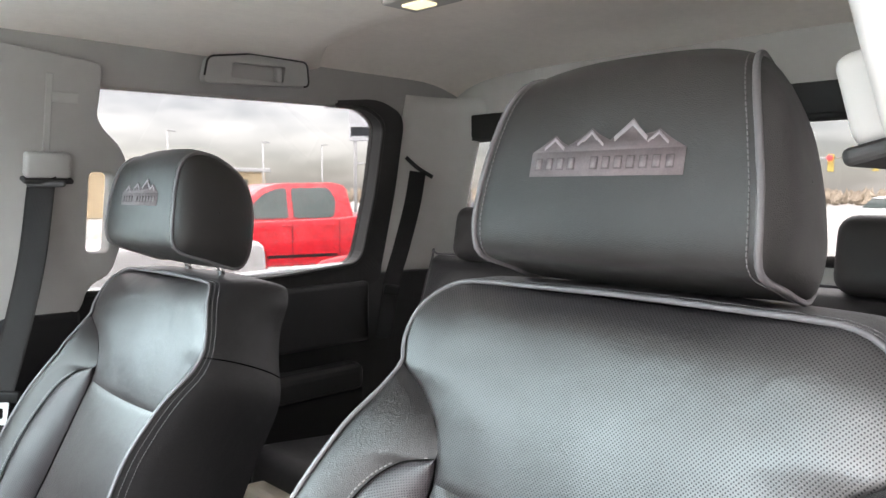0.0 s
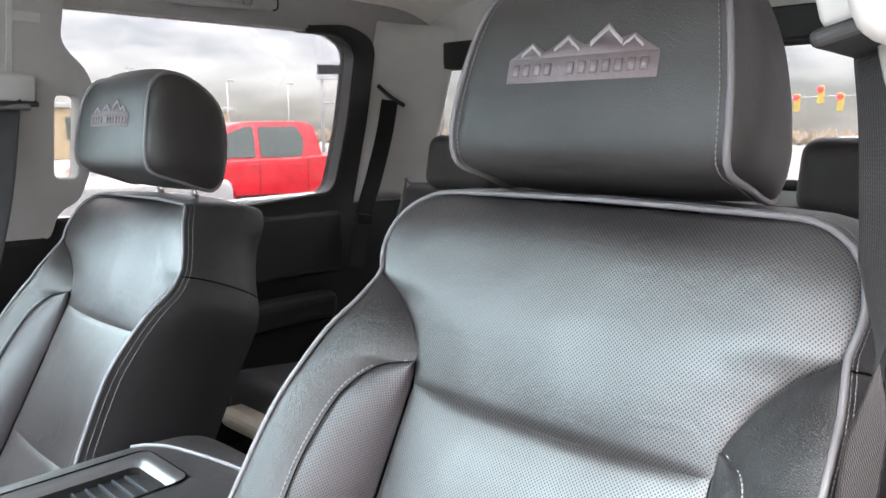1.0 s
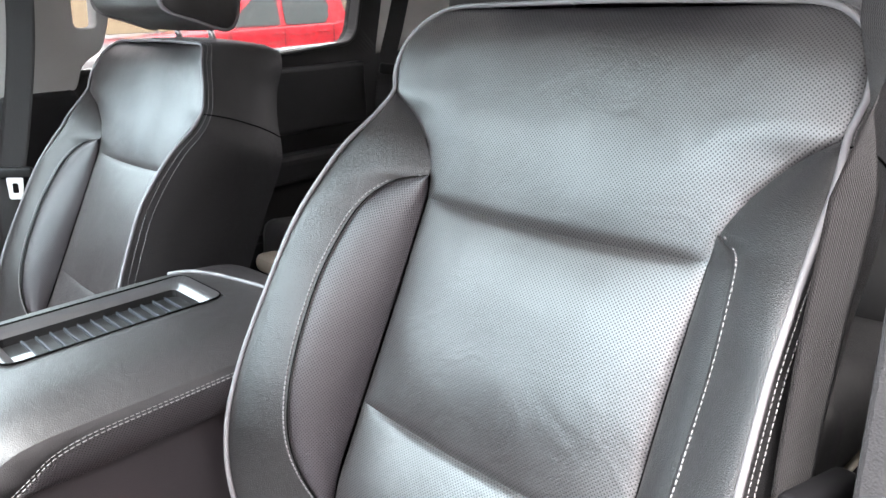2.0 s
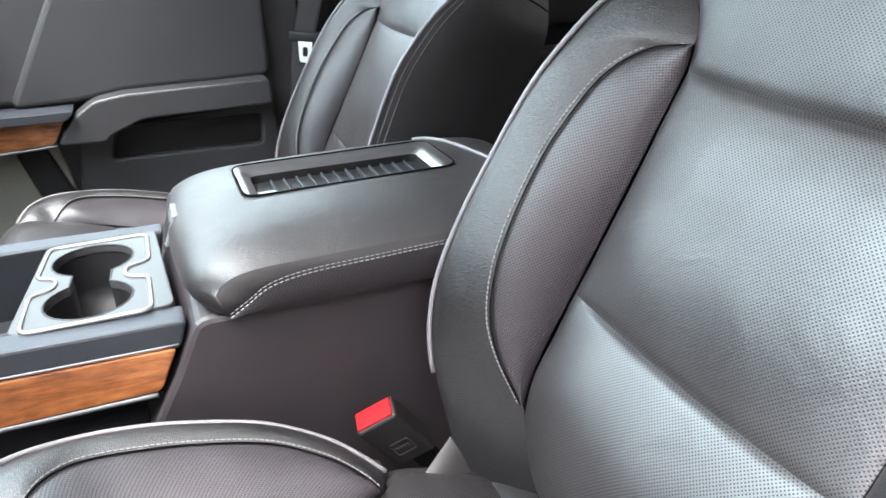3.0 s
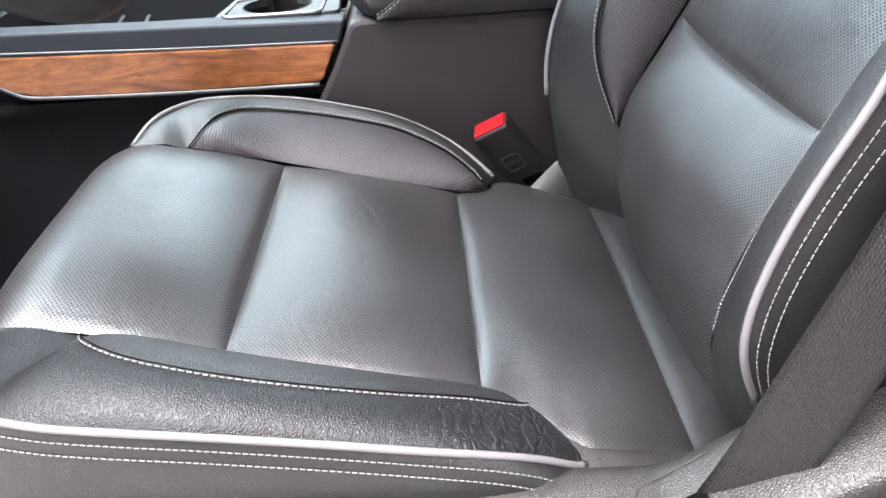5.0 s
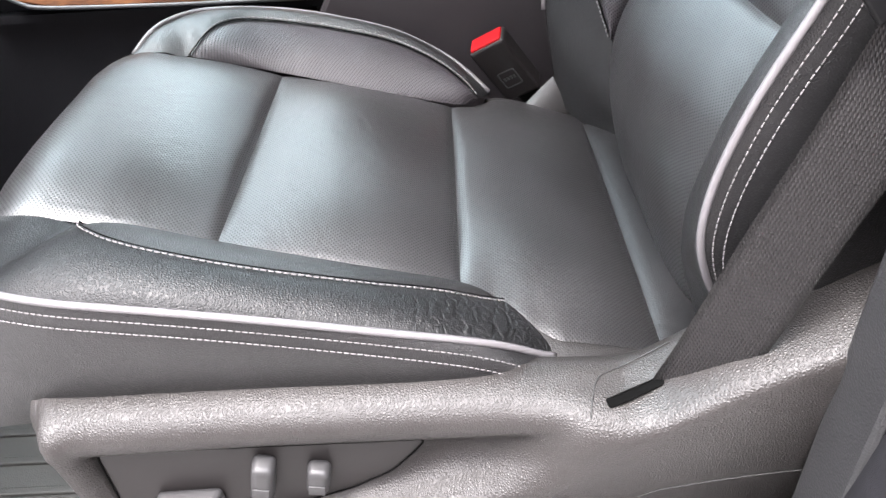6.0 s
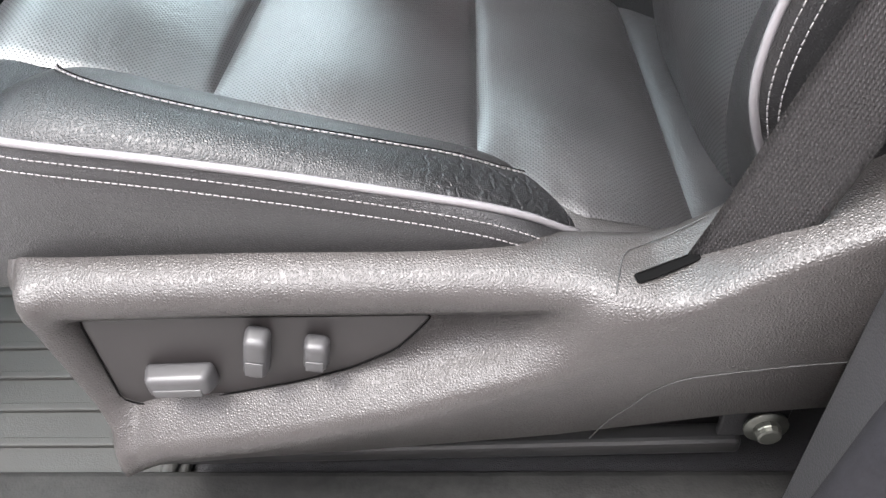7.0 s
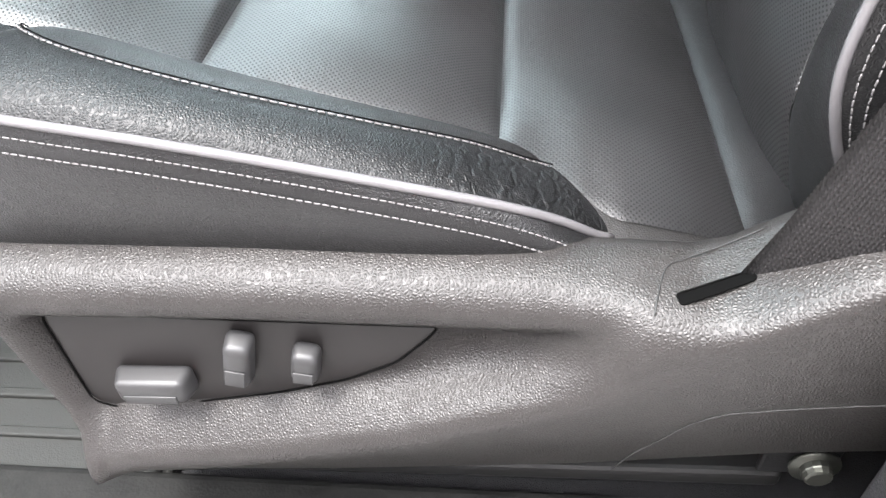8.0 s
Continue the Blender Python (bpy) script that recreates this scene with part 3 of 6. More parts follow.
def centre_panel(name, v0, v1, sag0, sag1, bulge, mat, parent, rows=44, cols=60):
    """A padded panel of the backrest between two cross seams; the seams sag a little in the middle."""
    bulge *= 0.4 if PINCH else 1.0
    V, U = [], []
    for j in range(rows + 1):
        q = j / rows
        q = 0.5 - 0.5 * math.cos(math.pi * q)
        for i in range(cols + 1):
            t = -math.cos(math.pi * i / cols)
            t = 0.92 * t + 0.08 * (2 * i / cols - 1)
            flat = v0 + (v1 - v0) * q
            v = flat - (sag0 * (1 - q) + sag1 * q) * (1 - t * t)
            hw = half_width(flat)
            u = hw * t
            d0, d1 = (flat - v0), (v1 - flat)
            e = (pillow(d0, 0.10) if v0 > 0 else 1) * pillow(d1, 0.10 if v1 < 0.4 else 0.05) * pillow(hw - abs(u), 0.09)
            w = -0.004 + (bulge + 0.004) * e
            w -= 3.6 * max(0.0, 0.05 - flat) ** 2
            edge_w = 0.0 if flat < 0.3 else float(np.interp(flat, [p[1] for p in BACK_B], [p[2] for p in BACK_B]))
            w += edge_w * abs(t) ** 3
            if flat > 0.50:
                w -= 0.15 * (flat - 0.50) ** 2 / 0.072
            w += 0.0012 * noise.noise(Vector((u * 14, v * 14, 3.0)))
            V.append(on_back(u, v, w))
            U.append((u, v))
    return mesh(name, V, [f[::-1] for f in grid_faces(rows + 1, cols + 1)], mat, parent, "", U)


def cushion_panel(name, s0, s1, width, bulge, mat, parent, rows=40, cols=60, nose=False, sink0=0.006, sink1=0.006):
    V, U = [], []
    for j in range(rows + 1):
        q = 0.5 - 0.5 * math.cos(math.pi * j / rows)
        for i in range(cols + 1):
            t = 0.92 * -math.cos(math.pi * i / cols) + 0.08 * (2 * i / cols - 1)
            s = s0 + (s1 - s0) * q
            hw = width(s)
            u = hw * t
            edge = 0.20 * min(1, max(0, (s + 0.12) / 0.06))
            e = (pillow(s - s0, 0.09) if sink0 else 1) * (pillow(s1 - s, 0.09) if sink1 else 1) * (edge + (1 - edge) * pillow(hw - abs(u), 0.10, tight=0.08))
            h = -max(sink0, sink1) + (bulge + max(sink0, sink1)) * e
            along, up = s, h
            if nose and s < -0.13:
                a = (-0.13 - s) / 0.055
                along = -0.13 - 0.055 * math.sin(min(a, 1.62))
                up = h - 0.055 * (1 - math.cos(min(a, 1.62))) - max(0, a - 1.62) * 0.055
            up += 0.0016 * noise.noise(Vector((u * 12, s * 12, 9.0))) * min(1, e + 0.2)
            V.append(on_cushion(u, along, up))
            U.append((u, s))
    return mesh(name, V, [f[::-1] for f in grid_faces(rows + 1, cols + 1)], mat, parent, "", U)


def headrest_profile(deep, n=56):
    """The headrest's side outline: v, w."""
    pts = [(0.592, 0.012), (0.588, 0.034), (0.591, 0.052), (0.612, 0.066), (0.650, 0.078), (0.690, 0.088), (0.728, 0.093), (0.756, 0.087), (0.775, 0.068), (0.783, 0.040),
           (0.779, 0.006), (0.762, -0.024), (0.724, -0.046), (0.676, -0.060), (0.632, -0.066), (0.608, -0.058), (0.600, -0.036), (0.596, -0.008)]
    return [(v, 0.02 + (w - 0.02) * deep) for v, w in ring2(pts, n)]


def head_half(v):
    return float(np.interp(v, [0.560, 0.585, 0.615, 0.65, 0.69, 0.73, 0.76, 0.775, 0.79], [0.138, 0.143, 0.144, 0.141, 0.134, 0.125, 0.117, 0.112, 0.104]))


def headrest(parent, low):
    prof = headrest_profile(1.03 if low else 1.0)
    slim = 0.93 if low else 1.0
    if low:
        prof = [(0.684 + (v - 0.690) * 0.87, w + 0.024) for v, w in prof]

    def half(v):
        return slim * head_half(v)
    n, cols = len(prof), 26
    V, U = [], []
    mid = arr(prof).mean(0)
    for k, (v, w) in enumerate(prof):
        for i in range(cols + 1):
            t = 2 * i / cols - 1
            swell = 1 + 0.035 * (1 - t * t)
            rise = 0.012 * max(0, (v - mid[0]) / 0.09) ** 2 * (1 - t ** 4)
            V.append(on_back(half(v) * t, mid[0] + (v - mid[0]) * swell + rise, mid[1] + (w - mid[1]) * swell))
            U.append((t * 0.13, k * 0.012))
    F = grid_faces(n, cols + 1) + [((n - 1) * (cols + 1) + i, (n - 1) * (cols + 1) + i + 1, i + 1, i) for i in range(cols)]
    rest = mesh("headrest", V, F, M_SMOOTH, parent, "black leather headrest with pale piping")
    for side in (1, -1):
        loop = [on_back(side * (half(v) + 0.001), mid[0] + (v - mid[0]) * 1.008, mid[1] + (w - mid[1]) * 1.008) for v, w in prof]
        tube("piping", loop, 0.0031, M_PIPE, rest, "pale grey piping", closed=True)
        inner = [on_back(side * (half(v) - 0.0075), mid[0] + (v - mid[0]) * 1.014, mid[1] + (w - mid[1]) * 1.02) for v, w in prof]
        stitching("stitching", inner + inner[:1], M_THREAD, rest, pitch=0.0050, dash=0.0040, r=0.00065)
        V = []
        for r in (1.0, 0.975, 0.94, 0.89, 0.82, 0.72, 0.6, 0.46, 0.3, 0.15, 0.02):
            out = 0.019 * (1 - r ** 4) ** 0.75
            for v, w in prof:
                V.append(on_back(side * (half(mid[0] + (v - mid[0]) * r) + out), mid[0] + (v - mid[0]) * r, mid[1] + (w - mid[1]) * r))
        mesh("side_panel", V, grid_faces(11, n, True), M_SMOOTH, rest)
    for u in (-0.062, 0.062):
        tube("post", [on_back(u, v, w) for v, w in ((0.64, -0.020), (0.605, -0.050), (0.555, -0.085))], 0.0062, M_CHROME, rest, "chrome headrest post", sides=12)
        lathe([(0.015, 0), (0.016, 0.006), (0.012, 0.010)], 16, Matrix.Translation(on_back(u, 0.592, -0.066)) @ pose(0, 0, 0, 0, 15, 0), M_DARK, "post_collar", rest)
    face = sorted((v, w) for v, w in prof if w > mid[1])

    def cover(a, v):
        """The front of the headrest over a across and v up: w."""
        swell = 1 + 0.035 * (1 - (a / half(v)) ** 2)
        return mid[1] + (float(np.interp(mid[0] + (v - mid[0]) / swell, [p[0] for p in face], [p[1] for p in face])) - mid[1]) * swell
    emblem(rest, cover, 0.9 if low else 1.0)


def emblem(rest, cover, size):
    """Embroidered badge: a low bar with a row of plain bars for lettering, and a mountain ridge over it."""
    def lift(a, b, d):
        a, v = a * size, 0.655 + b * size
        return on_back(-a, v, cover(a, v) + d)

    def strip(points, d, name, mat):
        part(name, plate(points, [], d, lambda a, b, z: Vector(lift(a, b, 0.0004 + z))), mat, rest, "", True)

    def fine(points, step=0.006):
        """Extra points along the outline, so that it follows the curved cover."""
        out = []
        for k, p in enumerate(points):
            q = points[(k + 1) % len(points)]
            m = max(1, int(math.dist(p, q) / step))
            out += [(p[0] + (q[0] - p[0]) * i / m, p[1] + (q[1] - p[1]) * i / m) for i in range(m)]
        return out
    W = 0.079
    strip(fine([(-W, 0.0), (W, 0.0), (W, 0.0225), (-W, 0.0225)]), 0.0008, "badge_bar", M_EMBROIDER)
    ridge = [(-0.079, 0.0225), (-0.066, 0.030), (-0.054, 0.038), (-0.046, 0.032), (-0.038, 0.028), (-0.026, 0.034), (-0.0145, 0.043), (-0.006, 0.037), (0.006, 0.031),
             (0.014, 0.037), (0.026, 0.050), (0.034, 0.041), (0.040, 0.035), (0.047, 0.036), (0.053, 0.039), (0.064, 0.031), (0.079, 0.0225)]
    strip(fine(ridge), 0.0007, "badge_ridge", M_EMBROIDER)
    rnd = random.Random(3)
    for cx, top, wid in ((-0.054, 0.0365, 0.014), (-0.0145, 0.0415, 0.017), (0.026, 0.0485, 0.020), (0.053, 0.0375, 0.012)):
        # streaks of snow that run down both flanks
        for s, lo, hi in ((-1, 0.10, 0.95), (-1, -0.1, 0.55), (1, 0.0, 0.5), (1, 0.3, 1.0)):
            x0, x1 = cx + s * wid * lo * 0.25, cx + s * wid * hi * 0.85
            z0, z1 = top - wid * abs(lo) * 0.3, top - wid * (hi * 0.72 + rnd.uniform(0, 0.1))
            t = wid * rnd.uniform(0.10, 0.17)
            strip([(x0, z0), (x1, max(0.0232, z1)), (x1 - s * t * 0.4, max(0.0228, z1 - t * 1.3)), (x0 - s * t * 0.2, z0 - t * 1.5)], 0.0013, "badge_snow", M_EMBROIDER_PALE)
    # lettering as plain bars, one word of four and one of seven
    for k in range(12):
        if k == 4:
            continue
        x0 = -0.0735 + 0.01235 * k
        strip([(x0 + 0.0004, 0.0056), (x0 + 0.0080, 0.0056), (x0 + 0.0080, 0.0166), (x0 + 0.0004, 0.0166)], 0.0011, "lettering_edge", M_EMBROIDER_DARK)
        strip([(x0 + 0.0014, 0.0066), (x0 + 0.0070, 0.0066), (x0 + 0.0070, 0.0156), (x0 + 0.0014, 0.0156)], 0.0015, "lettering_bar", M_LETTER)


M_LETTER = material("mauve_letter_thread", (0.21, 0.185, 0.192), 0.75, vary=0.2, scale=600, bump=0.8, bump_scale=1500)
M_EMBROIDER_DARK = material("dark_mauve_embroidery", (0.12, 0.102, 0.107), 0.75, vary=0.2, scale=600, bump=0.8, bump_scale=1500)


def edge_line(n=150):
    """The whole front edge of the backrest: up one bolster, over the top, down the other. u, v, w."""
    def w_at(v):
        if v <= 0.463:
            return float(np.interp(v, [p[1] for p in BACK_A], [p[2] for p in BACK_A]))
        return 0.010 - 0.003 * min(1, (v - 0.463) / 0.04) - (0.15 * max(0, v - 0.50) ** 2 / 0.072)
    right = []
    for v in (0.475, 0.49, BACK_TOP - BACK_R):
        right.append((half_width(v), v, w_at(v)))
    for a in (20, 40, 60, 75, 90):
        v = BACK_TOP - BACK_R + BACK_R * math.sin(radians(a))
        right.append((BACK_HW - BACK_R + BACK_R * math.cos(radians(a)), v, w_at(v)))
    return spline([tuple(p) for p in BACK_A] + right + [(u, v + 0.002, w) for u, v, w in ((0.09, BACK_TOP, w_at(BACK_TOP)), (0.0, BACK_TOP + 0.001, w_at(BACK_TOP)), (-0.09, BACK_TOP, w_at(BACK_TOP)))] + [(-u, v, w) for u, v, w in reversed([tuple(p) for p in BACK_A_OUT] + right)], n)


def backrest(parent):
    """Covers of the backrest, sewn from panels."""
    shell = [tuple(p) for p in edge_line()]
    front = arr([on_back(u, v, w) for u, v, w in shell])
    rear = arr([on_back(u * (0.93 + 0.04 * min(1, max(0, (v - 0.35) / 0.1))), v + 0.050 * min(1, max(0, (v - 0.42) / 0.12)), -0.142 - 0.02 * max(0, 0.3 - v)) for u, v, w in shell])
    out = arr([on_back(u * 0.3, (v - 0.3) * 0.3 if v > 0.45 else 0, 0) - on_back(0, 0, 0) for u, v, w in shell])
    out /= np.linalg.norm(out, axis=1)[:, None] + 1e-9
    panel("side_band", front, rear, out, 0.012, M_LEATHER, parent, nu=16, power=2.4, sink=0.0)
    V, cols = [], 20
    half = len(shell) // 2
    for k in range(half + 1):
        a, b = rear[k], rear[len(shell) - 1 - k]
        for i in range(cols + 1):
            t = i / cols
            V.append(a * (1 - t) + b * t + BACK_N * -0.02 * math.sin(math.pi * t))
    mesh("rear_cover", V, grid_faces(half + 1, cols + 1), M_LEATHER, parent)
    centre_panel("upper_panel", 0.356, BACK_TOP, 0.006, -0.002, 0.012, M_PERF, parent, rows=48)
    centre_panel("middle_panel", 0.128, 0.356, 0.006, 0.006, 0.011, M_PERF, parent)
    centre_panel("lower_panel", -0.105, 0.128, 0.0, 0.006, 0.013, M_PERF, parent)
    for side in (1, -1):
        A = laid(on_back, flip(BACK_A if side > 0 else BACK_A_OUT, side), 60)
        back_c = BACK_C if side > 0 else BACK_C_OUT
        C = flip(upto(BACK_B, -0.13, -0.03) + back_c[:-1] + upto(BACK_B, 0.37, 0.47), side)
        C = laid(on_back, C, 60)
        nrm = on_back(0.45 * side, 0, 1) - on_back(0, 0, 0)
        nrm /= np.linalg.norm(nrm)
        panel("bolster_edge", A, C, nrm, 0.011, M_LEATHER, parent, nu=14, power=2.2, ends=10, sink=0.002)
        B = laid(on_back, flip(upto(BACK_B, 0.0 if side > 0 else -0.07, 0.38), side), 60)
        C2 = laid(on_back, flip(back_c, side), 60)
        nin = on_back(-0.75 * side, 0, 0.66) - on_back(0, 0, 0)
        nin /= np.linalg.norm(nin)
        panel("bolster_insert", C2, B, nin, 0.005 if side > 0 else 0.002, M_PERF_SIDELIT if side > 0 else M_LEATHER, parent, nu=14, power=2.4, sink=0.003)
        lift = nrm * 0.0030
        stitching("stitching", laid(on_back, flip(back_c, side), 80) + lift + arr((0, 0.0022 * side, 0)), M_THREAD, parent, pitch=0.0052, dash=0.0042, r=0.0009)
        if side > 0:
            tube("seam_gap", laid(on_back, flip(back_c, side), 80) + nrm * 0.0006 - arr((0, 0.0012 * side, 0)), 0.0008, M_VOID, parent)
    sel = [k for k, p in enumerate(shell) if p[1] > (-0.03 if p[0] > 0 else -0.03)]
    sel = list(range(sel[0], sel[-1] + 1))
    tube("piping", front[sel] + BACK_N * 0.001, 0.0027, M_PIPE, parent, "pale grey piping")
    ks = [k for k in range(1, len(shell)) if (shell[k - 1][1] - 0.463) * (shell[k][1] - 0.463) <= 0]
    for k in ks:
        tube("side_seam", [front[k] * (1 - t) + rear[k] * t + out[k] * (0.012 * (1 - abs(2 * t - 1) ** 2.4) + 0.0003) for t in np.linspace(0.02, 0.98, 24)], 0.0010, M_VOID, parent)
    for off in (0.0065, 0.0130):
        t = off / 0.15
        line = front * (1 - t) + rear * t + out * (0.012 * (1 - abs(2 * t - 1) ** 2.4) + 0.0006)
        stitching("stitching", line[sel], M_THREAD, parent, pitch=0.0046, dash=0.0037, r=0.0005)


def cushion(parent):
    def width(s):
        if s < 0.195:
            return float(np.interp(s, [p[1] for p in CUSH_B], [p[0] for p in CUSH_B]))
        return float(np.interp(s, [0.195, 0.222, 0.245, 0.27, 0.36], [0.166, 0.175, 0.200, 0.211, 0.203]))
    cushion_panel("front_panel", -0.26, 0.0, width, 0.016, M_PERF, parent, rows=40, nose=True, sink0=0)
    cushion_panel("middle_panel", 0.0, 0.195, width, 0.015, M_PERF, parent)
    cushion_panel("rear_panel", 0.195, 0.360, width, 0.015, M_PERF, parent)
    cushion_panel("rear_roll", 0.360, 0.440, lambda s: 0.205, 0.016, M_LID, parent, rows=16)
    for side in (1, -1):
        A0, C0 = (CUSH_A, CUSH_C) if side > 0 else (CUSH_A_OUT, CUSH_C_OUT)
        A = laid(on_cushion, flip(A0, side), 64)
        C = laid(on_cushion, flip(CUSH_B[:1] + [(0.160, -0.13, -0.003)] + C0 + (CUSH_B[-1:] if side > 0 else [(0.194, 0.243, 0.002), (0.209, 0.257, -0.001), (0.219, 0.266, -0.006)]), side), 64)
        B = laid(on_cushion, flip(upto(CUSH_B, -0.11, 0.23), side), 64)
        nrm = arr((0.2, 0.35 * side, 0.9))
        nrm /= np.linalg.norm(nrm)
        panel("bolster_edge", even(A, 200), even(C, 200), nrm, 0.007, M_WORN if side < 0 else M_LEATHER, parent, nu=14, power=2.2, ends=8, sink=0.001)
        panel("bolster_insert", laid(on_cushion, flip(C0, side), 64), B, arr((0.2, -0.4 * side, 0.85)), 0.006, M_PERF_SIDELIT if side > 0 else M_LEATHER, parent, nu=12, power=2.4, ends=10, sink=0.002)
        stitching("stitching", laid(on_cushion, flip(C0, side), 90) + nrm * 0.0018 + arr((0, 0.0022 * side, 0)), M_THREAD, parent, pitch=0.0052, dash=0.0042, r=0.0007)
        tube("seam_gap", laid(on_cushion, flip(C0, side), 90) + nrm * 0.0006 - arr((0, 0.0012 * side, 0)), 0.0008 if side > 0 else 0.0005, M_VOID, parent)
        tube("piping", A + nrm * 0.001, 0.0027, M_PIPE, parent, "pale grey piping")
        low = arr([(p[0] + 0.004, SEAT_Y - 0.005 + side * (0.250 if abs(p[1] - SEAT_Y) > 0.2 else abs(p[1] - SEAT_Y) + 0.02), 0.452 - 0.10 * max(0, 0.30 - p[0])) for p in A])
        sn = arr((0, side * 0.97, 0.25))
        panel("side_band", A, low, sn, 0.010, M_LEATHER, parent, nu=16, power=2.4, sink=0.0)
        for off in (0.009, 0.0185) if side < 0 else ():
            d = low - A
            t = off / np.linalg.norm(d, axis=1)[:, None]
            line = A + d * t + sn * (0.010 * (1 - np.abs(2 * t - 1) ** 2.4) + 0.0006)
            stitching("stitching", line, M_THREAD, parent, pitch=0.0046, dash=0.0037, r=0.0005)
    # rounded flap that closes the cushion behind the outer bolster
    for side in (1, -1):
        A = laid(on_cushion, [(side * u, s, w) for u, s, w in ((0.194, 0.236, 0.0), (0.206, 0.262, 0.0), (0.207, 0.31, -0.001), (0.201, 0.36, -0.002), (0.200, 0.42, -0.006))], 30)
        low = A + arr((0.0, side * 0.055, -0.055))
        panel("rear_flap", A, low, arr((0, side * 0.8, 0.6)), 0.010, M_SMOOTH, parent, nu=10)
    part("cushion_pan", block((0.46, 0.46, 0.10), (0.44, SEAT_Y - 0.005, 0.40), 0.03, (0, 13, 0)), M_DARK, parent, "dark seat pan")
    part("front_skirt", block((0.05, 0.42, 0.16), (0.205, SEAT_Y - 0.005, 0.44), 0.02, (0, 8, 0)), M_LEATHER, parent)


def front_seat(seat, pinch):
    global PINCH
    PINCH = pinch
    backrest(seat)
    cushion(seat)
    PINCH = 0.0
    headrest(seat, pinch > 0)
    for rail_y in (SEAT_Y - 0.19, SEAT_Y + 0.19):
        part("seat_rail", block((0.58, 0.045, 0.05), (0.47, rail_y, 0.205), 0.006), M_DARK, seat, "dark steel seat rail")
        for leg_x in (0.28, 0.66):
            part("rail_bracket", block((0.05, 0.035, 0.17), (leg_x, rail_y, 0.30), 0.005), M_DARK, seat)


driver_seat = thing("driver_seat", (0.45, SEAT_Y, 0.18), "black perforated leather driver's seat with pale piping and white stitching", "car seat", "front seats")
front_seat(driver_seat, 0.0)
passenger_seat = thing("passenger_seat", (0.45, SEAT_Y, 0.18), "black leather passenger seat with pale piping beside the console", "car seat", "front seats")
front_seat(passenger_seat, 0.080)
passenger_seat.matrix_world = Matrix.Translation((0.425, SEAT_Y + 0.880, 0.130))

# ---------------------------------------------------------------- seat side trim, switches, belts (driver)
def curve_x(xs, zs):
    return lambda x: float(np.interp(x, xs, zs))


TRIM_TOP = curve_x([0.22, 0.38, 0.60, 0.64, 0.66, 0.68, 0.70, 0.78, 0.84], [0.474, 0.478, 0.477, 0.475, 0.481, 0.494, 0.508, 0.550, 0.575])
TRIM_RIDGE = curve_x([0.22, 0.25, 0.277, 0.357, 0.475, 0.539, 0.587, 0.645, 0.679, 0.71, 0.78, 0.84], [0.312, 0.320, 0.329, 0.340, 0.372, 0.399, 0.421, 0.459, 0.482, 0.500, 0.536, 0.560])
TRIM_BOTTOM = curve_x([0.22, 0.245, 0.42, 0.58, 0.705, 0.84], [0.266, 0.270, 0.288, 0.309, 0.333, 0.350])


def trim_profile(x):
    """The shield's cross section at x, from the inner top edge down: y, z."""
    top, ridge, bottom = TRIM_TOP(x), TRIM_RIDGE(x), TRIM_BOTTOM(x)
    room = max(0.0, min(1.0, (top - 0.036 - ridge) / 0.05))
    crease = max(top - 0.036, ridge + 0.003)
    near = max(0.0, min(1.0, (x - 0.243) / 0.015))
    dip = 0.018 * room * near * near * (3 - 2 * near)
    prof = [(-0.715, top - 0.045), (-0.728, top - 0.006), (-0.742, top + 0.001), (-0.756, top + 0.001), (-0.767, top - 0.002), (-0.776, top - 0.008), (-0.7805, top - 0.016), (-0.7815, top - 0.026),
            (-0.7795 + 0.3 * dip, crease), (-0.779 + dip, crease - 0.004 * room), (-0.778 + dip, ridge + (crease - ridge) * 0.6), (-0.779 + 0.9 * dip, ridge + (crease - ridge) * 0.32),
            (-0.784 + 0.4 * dip, ridge + (crease - ridge) * 0.16), (-0.797, ridge + 0.006), (-0.8015, ridge - 0.004), (-0.8020, ridge - 0.014),
            (-0.794, (ridge * 0.55 + bottom * 0.45)), (-0.784, bottom + 0.012), (-0.770, bottom + 0.002), (-0.756, bottom), (-0.735, bottom + 0.002)]
    keep = room * room * (3 - 2 * room)
    for k in range(3, 15):
        g = math.pi / 2 * min(1, (k - 3) / 10)
        soft = (-0.752 - 0.0495 * math.sin(g) ** 0.62, ridge - 0.004 + (top - ridge + 0.004) * math.cos(g) ** 0.62 if g < 1.57 else ridge - 0.004)
        prof[k] = (prof[k][0] * keep + soft[0] * (1 - keep), prof[k][1] * keep + (soft[1] - (0.006 if k == 14 else 0)) * (1 - keep))
    return prof


def trim_y(x, z):
    """The shield's outer face at x and z."""
    p = trim_profile(x)[2:18]
    return float(np.interp(z, [q[1] for q in p][::-1], [q[0] for q in p][::-1]))


def trim_z(x, y):
    """The shield's top face at x and y."""
    p = trim_profile(x)[1:14]
    return float(np.interp(y, [q[0] for q in p][::-1], [q[1] for q in p][::-1]))


